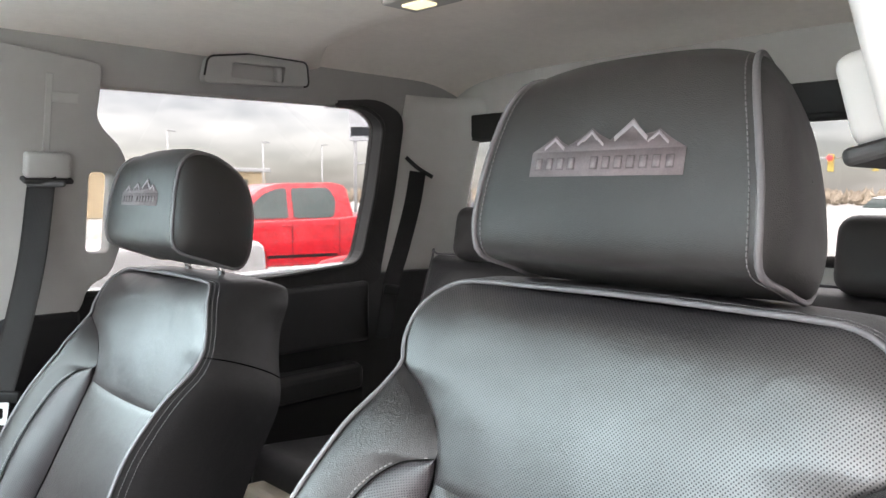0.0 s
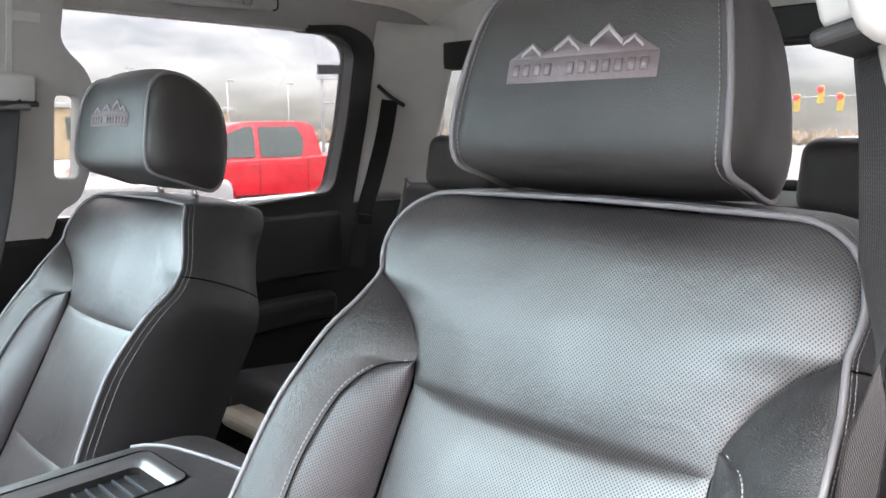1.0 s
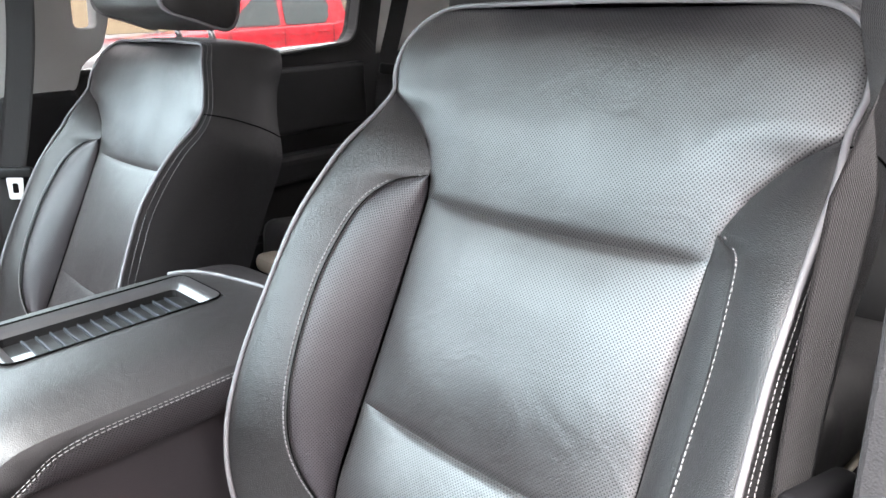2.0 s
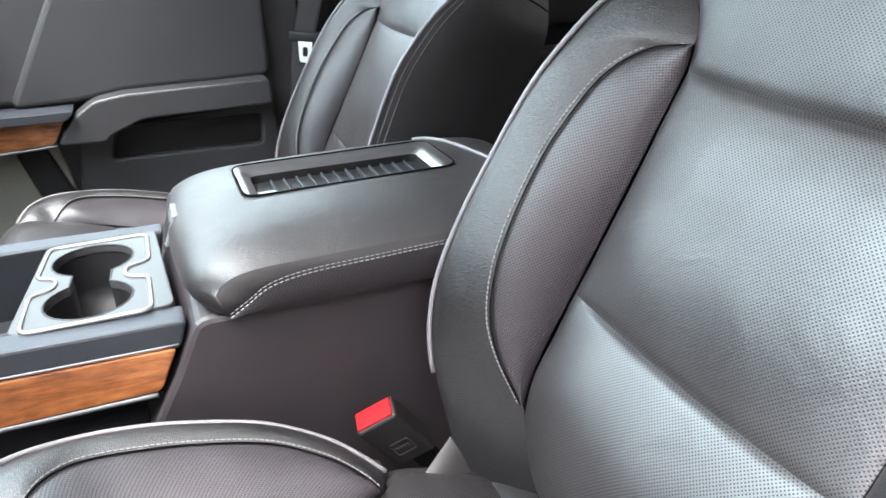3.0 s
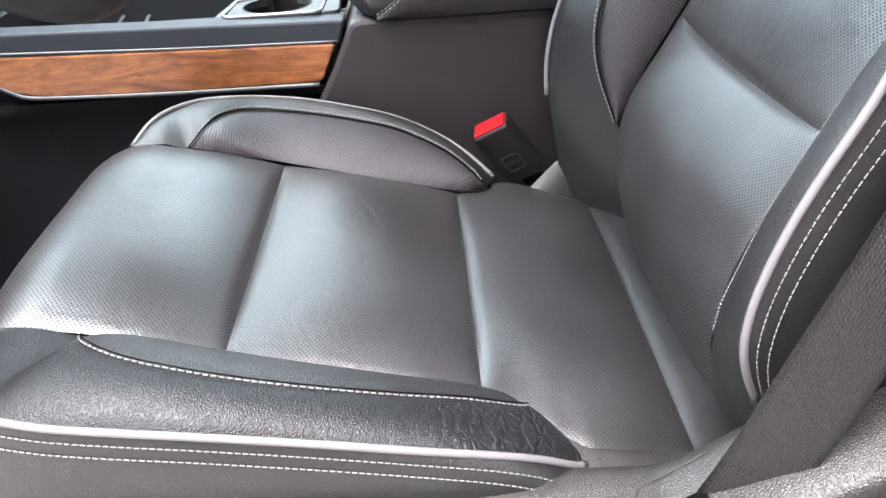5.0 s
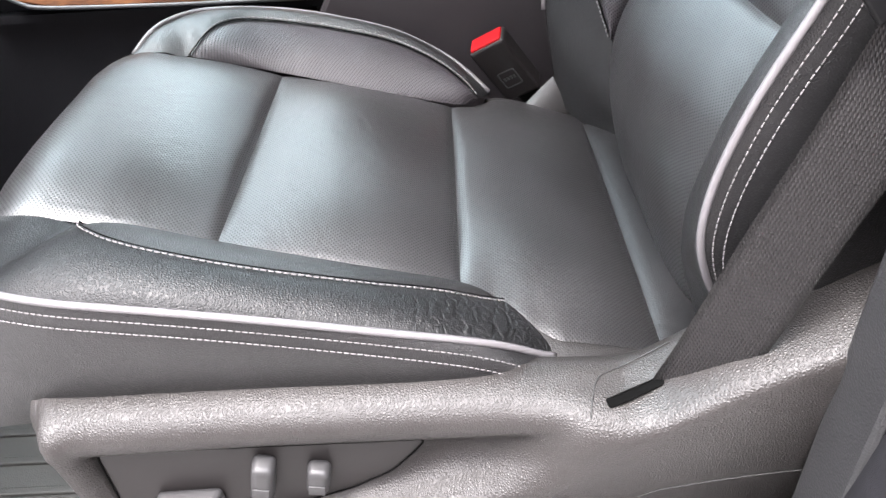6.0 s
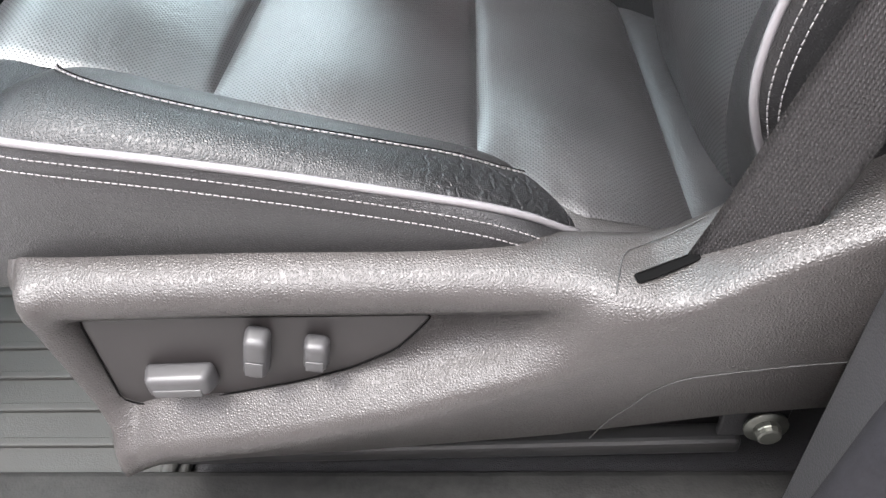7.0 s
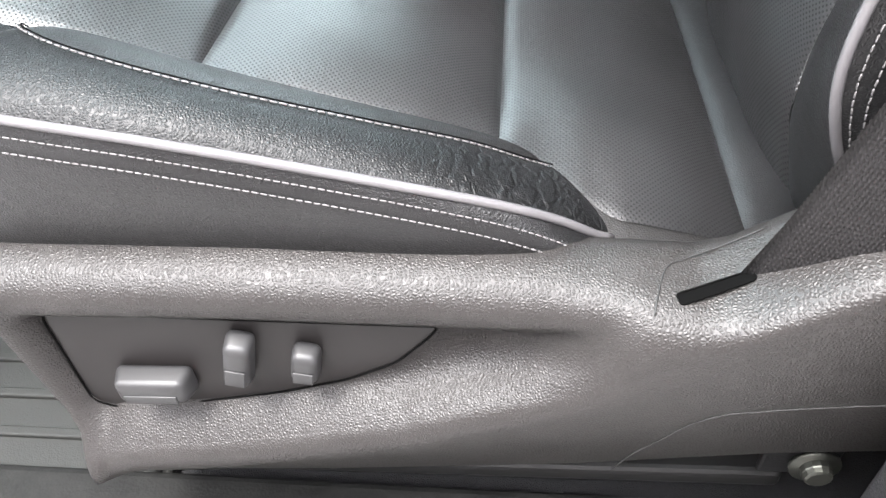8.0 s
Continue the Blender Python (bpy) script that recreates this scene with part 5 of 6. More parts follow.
rear_belt = thing("seat_belt", (1.80, 0.66, 0.95), "dark rear seat belt coming out of the pillar", "seat belt", "seat belts")
ribbon("webbing", spline([(1.79, 0.690, 1.215), (1.775, 0.698, 1.12), (1.75, 0.716, 1.00), (1.725, 0.730, 0.90), (1.70, 0.735, 0.75)], 40), 0.048, 0.0016, [(0.5, -0.8, 0.0)] * 40, M_WEB, rear_belt)
tube("outlet", spline([(1.765, 0.712, 1.255), (1.79, 0.690, 1.225), (1.825, 0.668, 1.200)], 16), 0.006, M_SEAL, rear_belt, "dark belt outlet")
part("buckle", block((0.045, 0.02, 0.03), (1.718, 0.722, 0.885), 0.006, (0, 10, -20)), M_DARK, rear_belt)

# rear bench
bench = thing("rear_bench", (1.55, 0.0, 0.2), "black leather rear bench with pale piping", "bench seat")
for y0, y1 in ((-0.66, -0.235), (-0.225, 0.205), (0.215, 0.66)):
    c = (y0 + y1) / 2
    V, rows, cols = [], 30, 24
    for j in range(rows + 1):
        q = j / rows
        for i in range(cols + 1):
            t = 2 * i / cols - 1
            z = 0.50 + 0.485 * q
            x = 1.66 + 0.16 * q
            e = (1 - abs(t) ** 4) * (1 - abs(2 * q - 1) ** 6)
            V.append((x - 0.05 * e + 0.03 * (q > 0.98), c + (y1 - y0) / 2 * t, z))
    bk = mesh("backrest", V, grid_faces(rows + 1, cols + 1), M_LEATHER, bench, "", [(v[1], v[2]) for v in V])
    m = bk.modifiers.new("thick", "SOLIDIFY")
    m.thickness, m.offset = 0.09, 1
    tube("piping", spline([(1.665, y0, 0.52), (1.815, y0, 0.965), (1.822, y0 + 0.03, 0.985), (1.822, y1 - 0.03, 0.985), (1.815, y1, 0.965), (1.665, y1, 0.52)], 70), 0.003, M_PIPE, bench, "pale grey piping")
    part("cushion", block((0.48, y1 - y0, 0.13), (1.46, c, 0.49), 0.035, (0, 6, 0)), M_LEATHER, bench, "", True)
    part("cushion_base", block((0.40, y1 - y0 - 0.02, 0.05), (1.49, c, 0.415), 0.012, (0, 6, 0)), M_TAN, bench, "pale underside of the cushion")
part("stand", block((0.30, 1.20, 0.24), (1.55, 0.0, 0.29), 0.01), M_DARK, bench)


def rear_headrest(y0, y1):
    h = block((0.10, y1 - y0, 0.145), (1.835, (y0 + y1) / 2, 1.045), 0.035, (0, 10, 0), 5)
    ob = part("headrest", h, M_SMOOTH, bench, "black leather headrest", True)
    for y in (y0 * 0.7 + y1 * 0.3, y0 * 0.3 + y1 * 0.7):
        tube("post", [(1.835, y, 1.01), (1.83, y, 0.95)], 0.006, M_CHROME, ob, sides=10)


rear_headrest(0.315, 0.560)
rear_headrest(-0.64, -0.395)
# raised centre of the rear bench: pale lining that shows between the front seats
part("folded_edge", block((0.13, 0.26, 0.045), (1.235, 0.47, 0.490), 0.018, (0, 4, 0)), M_TAN, bench, "pale lining of the cushion edge")

# roof skin and rail over the open driver's door, added to block sky light
roof = part("roof", block((1.86, 1.66, 0.03), (1.20, 0.0, 1.552), 0.012), M_WHITEPAINT)
structure(roof, "unseen white cab roof, added to block overhead sky", "roof")
rail = part("roof_rail", plate(soft_poly([(-0.70, 1.475), (-0.715, 1.425), (-0.79, 1.39), (-0.845, 1.42), (-0.835, 1.535), (-0.70, 1.535)], 0.02, 4), [], 0.70, lambda a, b, d: Vector((0.26 + d, a, b)), 0.004), M_PILLAR)
structure(rail, "light grey rail over the open door, added to block sky light", "trim")

# unseen front roof pillar and trim on the driver's side, added to block sky light
front_pillar = tube("front_pillar", [(0.30, -0.775, 1.462), (0.10, -0.782, 1.345), (-0.18, -0.792, 1.185), (-0.55, -0.805, 0.975)], 0.050, M_PILLAR, None, sides=12)
structure(front_pillar, "unseen light grey front pillar, added to block sky light", "pillar trim")
# windscreen and front
ws = part("windscreen", plate([(-0.74, 0.0), (-0.60, 1.0), (0.60, 1.0), (0.74, 0.0)], [], 0.005, lambda a, b, d: Vector((-0.55 + 0.85 * b + d, a, 0.98 + 0.50 * b))), M_GLASS)
ws.visible_shadow = False
structure(ws, "raked clear windscreen", "window")
fire = part("wall_front", block((0.06, 1.66, 0.82), (-0.68, 0.0, 0.56), 0.0), M_DARK)
structure(fire, "dark front bulkhead behind the dashboard", "wall")

# ---------------------------------------------------------------- centre console
console = thing("centre_console", (0.40, -0.05, 0.17), "black centre console with wood sides, cup holders and padded armrest", "console")
CY0, CY1 = -0.186, 0.092


def wall_xz(name, outline, y0, y1, mat, parent, label="", bevel=0.004, r=0.008):
    return part(name, plate(soft_poly(outline, r, 4), [], y1 - y0, lambda a, b, d: Vector((a, y0 + d, b)), bevel), mat, parent, label, False)


wall_xz("armrest_base", [(0.26, 0.19), (0.362, 0.54), (0.393, 0.594), (0.420, 0.650), (0.86, 0.654), (0.87, 0.19)], CY0 - 0.012, CY1 + 0.004, M_CHARCOAL, console, "smooth charcoal base", 0.010, 0.012)
# padded armrest lid, lofted across
V, U, rows, cols = [], [], 64, 40
prof = ring2([(0.440, 0.6505), (0.418, 0.660), (0.408, 0.682), (0.422, 0.708), (0.470, 0.724), (0.56, 0.727), (0.66, 0.727), (0.76, 0.725), (0.835, 0.716), (0.855, 0.695), (0.852, 0.668), (0.835, 0.655), (0.70, 0.650), (0.56, 0.648)], rows)
ctr = arr(prof).mean(0)
for x, z in prof:
    for i in range(cols + 1):
        t = -math.cos(math.pi * i / cols)
        kz = 0.62 + 0.38 * (1 - abs(t) ** 5) if z > 0.69 else 1.0
        xx = ctr[0] + (x - ctr[0]) * (0.955 + 0.045 * (1 - t * t))
        # the front corners are rounded in plan
        xx += 0.022 * max(0, (abs(t) - 0.75) / 0.25) ** 2 * max(0, (0.47 - x) / 0.06)
        zz = 0.652 + (z - 0.652) * kz
        V.append((xx, (CY0 + CY1) / 2 + (0.160 if t < 0 else 0.150) * t, zz))
        U.append((x, t * 0.15))
n = cols + 1
F = grid_faces(rows, n) + [((rows - 1) * n + i, (rows - 1) * n + i + 1, i + 1, i) for i in range(cols)]
F += [tuple(k * n for k in range(rows)), tuple(k * n + cols for k in range(rows))[::-1]]
lid = mesh("armrest_lid", V, F, M_LID, console, "padded black leather armrest lid", U)
# the stitched side insert of the lid
A = spline([(0.452, -0.2105, 0.652), (0.470, -0.2125, 0.664), (0.492, -0.2135, 0.678), (0.53, -0.2140, 0.6855), (0.60, -0.2145, 0.688), (0.70, -0.2145, 0.690), (0.83, -0.2130, 0.690)], 60)
B = spline([(0.456, -0.2105, 0.651), (0.52, -0.2125, 0.6515), (0.60, -0.2135, 0.652), (0.70, -0.2135, 0.653), (0.83, -0.2120, 0.654)], 60)
panel("side_insert", A, B, (0, -1, 0.1), 0.0025, M_PERF_DARK, lid, nu=8, sink=0.0)
stitching("stitching", A + arr((0, -0.0022, 0.0015)), M_THREAD, lid, pitch=0.0058, dash=0.0042, r=0.0007)
stitching("stitching", A + arr((0, -0.0018, 0.0050)), M_THREAD, lid, pitch=0.0058, dash=0.0042, r=0.0005)
bpy.context.view_layer.update()
lid_pipe = []
for x, y, z in spline([(0.745, 0.072, 0.8), (0.757, 0.056, 0.8), (0.775, 0.018, 0.8), (0.789, -0.030, 0.8), (0.800, -0.080, 0.8), (0.808, -0.13, 0.8)], 40):
    place = lid.ray_cast(Vector((x, y, z)), Vector((0, 0, -1)))[1]
    lid_pipe.append((x, y, place.z + 0.0012))
tube("piping", lid_pipe, 0.0026, M_PIPE, lid, "pale grey piping")
# phone tray let into the lid
tray_mid = soft_poly([(0.494, -0.086), (0.494, 0.032), (0.747, 0.030), (0.747, -0.084)], 0.020, 6)
tray_in = soft_poly([(0.513, -0.075), (0.513, 0.022), (0.728, 0.020), (0.728, -0.073)], 0.012, 6)
cut = part("cutter", plate(tray_mid, [], 0.06, lambda a, b, d: Vector((a, b, 0.692 + d))), M_DARK)
boo = lid.modifiers.new("cut", "BOOLEAN")
boo.operation, boo.solver, boo.object = "DIFFERENCE", "EXACT", cut
bpy.context.view_layer.update()
carved = bpy.data.meshes.new_from_object(lid.evaluated_get(bpy.context.evaluated_depsgraph_get()))
lid.modifiers.clear()
lid.data = carved
lid.data.materials.clear()
lid.data.materials.append(M_LID)
bpy.data.objects.remove(cut, do_unlink=True)
k = len(tray_mid)
mesh("tray_bezel", [(a, b, 0.7272) for a, b in tray_mid] + [(a * 0.96 + c * 0.04, b * 0.96 + d * 0.04, 0.7285) for (a, b), (c, d) in zip(tray_mid, tray_in)]
             + [(a * 0.25 + c * 0.75, b * 0.25 + d * 0.75, 0.7175) for (a, b), (c, d) in zip(tray_mid, tray_in)] + [(a, b, 0.7150) for a, b in tray_in], grid_faces(4, k, True), M_BEZEL, lid, "dark satin bezel of the tray")
tube("tray_gap", [(a, b, 0.7276) for a, b in tray_mid], 0.0013, M_VOID, lid, closed=True)
V = [(a, b, z) for z in (0.7150, 0.7080, 0.7050) for a, b in tray_in]
well_t = mesh("tray_well", V, grid_faces(3, k, True) + [tuple(2 * k + q for q in range(k))], M_DARK, lid, "deep black tray", smooth=False)
for q in range(12):
    part("tray_rib", block((0.0026, 0.086, 0.0050), (0.538 + 0.0158 * q, -0.0270, 0.7070), 0.0008), M_SLATE, well_t)
part("tray_pad", block((0.022, 0.050, 0.003), (0.526, -0.050, 0.7085), 0.001), M_BEZEL, well_t, "pale clip in the tray")
part("latch", block((0.008, 0.045, 0.040), (0.414, -0.035, 0.690), 0.003, (0, 22, 0)), M_SATIN, lid, "silver latch")
part("latch_button", block((0.006, 0.035, 0.028), (0.4105, -0.035, 0.688), 0.003, (0, 22, 0)), M_DARK, lid)

# forward section: rails, wood sides, bin, cup holder plate
wall_xz("near_rail", [(-0.06, 0.660), (-0.06, 0.620), (0.402, 0.618), (0.412, 0.648)], CY0 - 0.002, CY0 + 0.034, M_SLATE, console, "slate soft rail", 0.004, 0.006)
wall_xz("far_rail", [(-0.06, 0.660), (-0.06, 0.600), (0.392, 0.600), (0.404, 0.648)], CY1 - 0.030, CY1, M_SLATE, console, "slate soft rail", 0.004, 0.006)
wood_line = [(-0.02, 0.634), (0.01, 0.631), (0.20, 0.6265), (0.398, 0.6215), (0.376, 0.5765), (0.20, 0.576), (0.035, 0.581), (0.0, 0.589), (-0.02, 0.602)]
wall_xz("wood_side", wood_line, CY0 - 0.006, CY0 + 0.01, M_WOOD, console, "polished reddish wood strip", 0.002, 0.006)
tube("silver_strip", spline([(0.372, CY0 - 0.004, 0.573), (0.20, CY0 - 0.004, 0.5745), (0.035, CY0 - 0.004, 0.5795), (0.005, CY0 - 0.004, 0.586), (-0.025, CY0 - 0.004, 0.603)], 40), 0.0030, M_SATIN, console, "satin strip")
tube("silver_strip", spline([(0.40, CY0 - 0.0045, 0.6245), (0.20, CY0 - 0.0045, 0.6290), (-0.02, CY0 - 0.0045, 0.637)], 30), 0.0014, M_SATIN, console)
wall_xz("lower_side", [(-0.20, 0.19), (-0.16, 0.60), (0.36, 0.573), (0.34, 0.19)], CY0 + 0.03, CY0 + 0.05, M_NAVY, console, "black recessed side")
part("bin_floor", block((0.44, CY1 - CY0 - 0.02, 0.01), (0.16, (CY0 + CY1) / 2, 0.562), 0.0), M_NAVY, console)
part("bin_wall", block((0.44, 0.006, 0.090), (0.16, CY1 - 0.033, 0.607), 0.002), M_SLATE_SHADE, console)
part("bin_wall", block((0.44, 0.006, 0.090), (0.16, CY0 + 0.037, 0.607), 0.002), M_SLATE_SHADE, console)
part("bin_end", block((0.012, CY1 - CY0 - 0.03, 0.08), (-0.055, (CY0 + CY1) / 2, 0.612), 0.002), M_SLATE_SHADE, console)
part("divider", block((0.006, 0.120, 0.064), (0.105, -0.085, 0.602), 0.002, (0, 0, 10)), M_SLATE_SHADE, console, "upright bin divider")
part("divider", block((0.006, 0.115, 0.064), (0.142, -0.088, 0.602), 0.002, (0, 0, 10)), M_SLATE_SHADE, console, "upright bin divider")
part("bin_mat", block((0.065, 0.010, 0.004), (0.225, -0.118, 0.572), 0.002), M_SATIN, console, "bright edge of the bin mat")


def cup_outline(grow=0.0):
    """Two round holes joined by a waist."""
    r, out = 0.042 + grow, []
    c1, c2 = arr((0.324, -0.004)), arr((0.322, -0.108))
    for c, a0, a1 in ((c1, -62, 242), (c2, 118, 422)):
        for k in range(21):
            a = radians(a0 + (a1 - a0) * k / 20)
            out.append((c[0] + r * math.cos(a), c[1] + (r * 0.98) * math.sin(a)))
    return out


cup_plate = soft_poly([(0.250, CY0 + 0.030), (0.272, 0.056), (0.394, 0.058), (0.404, CY0 + 0.030)], 0.012, 5)
cp = part("cup_plate", plate(cup_plate, [cup_outline()], 0.010, lambda a, b, d: Vector((a, b, 0.6425 + d)), 0.0015), M_PLATE, console, "satin silver cup holder plate")
# one raised rim runs round both cups and turns in at the waist
rim = soft_poly([(0.262, -0.160), (0.382, -0.160), (0.382, -0.078), (0.358, -0.070), (0.358, -0.044), (0.384, -0.036), (0.384, 0.046), (0.276, 0.046), (0.268, -0.036), (0.288, -0.044), (0.288, -0.070), (0.264, -0.078)], 0.013, 5)
tube("cup_rim", [(a, b, 0.6528) for a, b in rim], 0.0026, M_RIM, cp, "bright raised rim", closed=True)
tube("cup_edge", [(a, b, 0.6516) for a, b in cup_outline(0.0015)], 0.0016, M_DARK, cp, "dark rubber edge", closed=True)
well = cup_outline(0.001)
V = [(a, b, z) for z in (0.645, 0.60, 0.577) for a, b in well]
mesh("cup_well", V, grid_faces(3, len(well), True) + [tuple(2 * len(well) + k for k in range(len(well)))], M_DARK, cp, "dark cup well")

# ---------------------------------------------------------------- belt buckle
buckle = thing("belt_buckle", (0.62, -0.235, 0.42), "black belt buckle with a red release button", "belt buckle")
BK_UP = Vector((-0.616, -0.20, 0.906)).normalized()
BK_WIDE = -Vector((0.891, -0.30, 0.51)).normalized()
BK_DEEP = BK_WIDE.cross(BK_UP).normalized()
BK = Matrix.Translation((0.600, -0.247, 0.492)) @ Matrix((BK_DEEP, BK_UP.cross(BK_DEEP), BK_UP)).transposed().to_4x4()


def in_buckle(size, place, bevel):
    bm = block(size, place, bevel)
    bmesh.ops.transform(bm, matrix=BK, verts=bm.verts)
    return bm


bbody = part("housing", in_buckle((0.028, 0.048, 0.088), (0.001, 0, 0.002), 0.004), M_PANEL, buckle, "black plastic housing")
part("release_button", in_buckle((0.022, 0.042, 0.010), (0.001, 0, 0.0435), 0.002), M_RED, bbody, "red release button")
part("moulded_frame", plate(soft_poly([(-0.012, -0.022), (-0.012, 0.004), (0.012, 0.004), (0.012, -0.022)], 0.003, 3), [soft_poly([(-0.0105, -0.0205), (-0.0105, 0.0025), (0.0105, 0.0025), (0.0105, -0.0205)], 0.003, 3)], 0.0008,
     lambda a, b, d: BK @ Vector((-0.013 - d, a, b))), M_SWITCH, bbody)
for k in range(4):
    part("moulded_bar", in_buckle((0.001, 0.0028, 0.005), (-0.0132, -0.0066 + 0.0044 * k, -0.008), 0), M_SWITCH, bbody)
part("stalk", in_buckle((0.014, 0.028, 0.080), (0.004, 0, -0.078), 0.004), M_DARK, buckle)
panel("stalk_sleeve", spline([(0.600, -0.287, 0.440), (0.642, -0.274, 0.477), (0.681, -0.262, 0.507)], 16), spline([(0.610, -0.300, 0.415), (0.65, -0.295, 0.415), (0.692, -0.280, 0.418)], 16), (-0.4, -0.85, 0.3), 0.004, M_SMOOTH, buckle, "leather sleeve", nu=8)

# ---------------------------------------------------------------- front passenger door
pdoor = thing("front_door_panel", (0.2, 0.80, 0.3), "dark front passenger door panel with wood trim and armrest", "door panel")


def door_plate(name, outline, y0, y1, mat, label="", bevel=0.004, r=0.012, holes=(), parent=None):
    return part(name, plate(soft_poly(outline, r, 5), [soft_poly(h, 0.012, 5) for h in holes], y1 - y0, lambda a, b, d: Vector((a, y1 - d, b)), bevel, 3), mat, parent or pdoor, label, False)


door_plate("inner_skin", [(-0.45, 0.18), (-0.45, 0.94), (0.76, 0.94), (0.76, 0.18)], 0.795, 0.83, M_DOOR, "charcoal door skin")
door_plate("upper_pad", [(-0.40, 0.70), (-0.40, 0.93), (0.10, 0.93), (0.675, 0.93), (0.675, 0.68), (0.30, 0.68), (0.235, 0.665), (0.19, 0.68)], 0.776, 0.80, M_DOOR, "", 0.010, 0.03)
door_plate("armrest_bridge", [(0.235, 0.605), (0.272, 0.655), (0.315, 0.684), (0.37, 0.692), (0.66, 0.694), (0.662, 0.640), (0.40, 0.638), (0.335, 0.612), (0.325, 0.600)], 0.715, 0.80, M_DOOR, "padded armrest", 0.012, 0.015)
door_plate("pocket_frame", [(0.25, 0.45), (0.27, 0.615), (0.67, 0.635), (0.675, 0.45)], 0.765, 0.80, M_DOOR, "", 0.006, 0.02, [[(0.325, 0.550), (0.345, 0.612), (0.64, 0.612), (0.635, 0.545)]])
# shallow well, backed by a flat near-black plate
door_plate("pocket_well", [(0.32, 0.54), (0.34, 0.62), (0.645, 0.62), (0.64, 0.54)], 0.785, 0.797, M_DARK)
door_plate("switch_ledge", [(-0.22, 0.640), (-0.06, 0.676), (0.28, 0.672), (0.262, 0.655), (-0.05, 0.660), (-0.16, 0.630)], 0.700, 0.80, M_SLATE, "dark switch ledge", 0.004, 0.01)
wood2 = [(0.258, 0.657), (0.05, 0.660), (-0.03, 0.660), (-0.08, 0.648), (-0.135, 0.61), (-0.195, 0.545), (-0.115, 0.542), (-0.075, 0.576), (-0.03, 0.592), (0.05, 0.598), (0.232, 0.607)]
dw = door_plate("wood_trim", wood2, 0.722, 0.80, M_WOOD, "reddish polished wood trim", 0.003, 0.012)
tube("silver_line", spline([(0.236, 0.721, 0.604), (0.05, 0.721, 0.5955), (-0.03, 0.721, 0.5895), (-0.075, 0.721, 0.573), (-0.115, 0.721, 0.540)], 40), 0.003, M_SATIN, dw, "satin edge")
door_plate("lower_panel", [(-0.42, 0.18), (-0.40, 0.56), (-0.12, 0.54), (0.02, 0.595), (0.23, 0.60), (0.25, 0.45), (0.66, 0.45), (0.66, 0.18)], 0.772, 0.80, M_OLIVE, "grey-green lower panel", 0.008, 0.02)
door_plate("lower_rib", [(-0.115, 0.30), (-0.10, 0.54), (-0.055, 0.58), (-0.02, 0.585), (-0.045, 0.50), (-0.03, 0.30)], 0.745, 0.80, M_DARK, "", 0.01, 0.015)
door_plate("lower_rib", [(0.15, 0.595), (0.205, 0.60), (0.24, 0.50), (0.29, 0.40), (0.22, 0.40), (0.175, 0.50)], 0.758, 0.80, M_DARK, "", 0.01, 0.015)
door_plate("speaker_frame", [(-0.36, 0.25), (-0.34, 0.435), (-0.20, 0.442), (-0.165, 0.40), (-0.15, 0.25)], 0.758, 0.80, M_SATIN, "satin frame", 0.004, 0.02, [[(-0.345, 0.25), (-0.33, 0.425), (-0.205, 0.43), (-0.178, 0.395), (-0.165, 0.25)]])
# another flat near-black plate at the back
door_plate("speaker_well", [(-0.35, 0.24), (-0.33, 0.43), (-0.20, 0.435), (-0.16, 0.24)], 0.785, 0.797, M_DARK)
# proud of the pad; the recess is only in its near-black colour
hw = door_plate("handle_plate", [(-0.035, 0.735), (-0.03, 0.84), (0.155, 0.84), (0.165, 0.78), (0.145, 0.735)], 0.765, 0.80, M_DARK, "near-black plate that stands for the handle recess", 0.006, 0.025)
part("door_handle", block((0.150, 0.014, 0.022), (0.058, 0.752, 0.782), 0.005, (0, 1, 0)), M_CHROME, hw, "chrome inside handle", True)
part("lock_button", block((0.090, 0.012, 0.018), (0.062, 0.757, 0.756), 0.004), M_SATIN, hw, "satin lever", True)
door_plate("rear_pad", [(0.160, 0.672), (0.195, 0.735), (0.262, 0.86), (0.300, 0.925), (0.672, 0.925), (0.672, 0.690), (0.36, 0.688), (0.30, 0.676)], 0.762, 0.80, M_DOOR, "raised soft door pad", 0.014, 0.03)
for x, w in ((-0.01, 0.022), (0.055, 0.032)):
    part("lock_switch", block((w, 0.014, 0.008), (x, 0.735, 0.678), 0.003, (12, 0, 0)), M_SWITCH, pdoor, "small dark switch")

# ---------------------------------------------------------------- dashboard and steering wheel
dash = thing("dashboard", (-0.35, 0.0, 0.6), "dark dashboard with grey-green glove box and silver strips", "dashboard")
V, prof = [], [(-0.62, 0.98), (-0.47, 1.02), (-0.30, 1.065), (-0.21, 1.05), (-0.185, 1.0), (-0.185, 0.90), (-0.205, 0.83), (-0.19, 0.80), (-0.155, 0.76), (-0.165, 0.68), (-0.23, 0.56), (-0.34, 0.46), (-0.60, 0.42)]
line = spline([(x, 0, z) for x, z in prof], 60)
full = spline([(x, 0, z) for x, z in ((-0.62, 0.98), (-0.47, 1.02), (-0.30, 1.065), (-0.16, 1.05), (-0.085, 0.985), (-0.062, 0.90), (-0.078, 0.835), (-0.068, 0.80), (-0.066, 0.745), (-0.105, 0.675), (-0.175, 0.595), (-0.32, 0.50), (-0.60, 0.42))], 60)
for k in range(31):
    y = -0.79 + 1.56 * k / 30
    q = min(1.0, max(0.0, (y - 0.08) / 0.20))
    q = q * q * (3 - 2 * q)
    V += [tuple(a[c] * (1 - q) + b[c] * q if c != 1 else y for c in range(3)) for a, b in zip(line, full)]
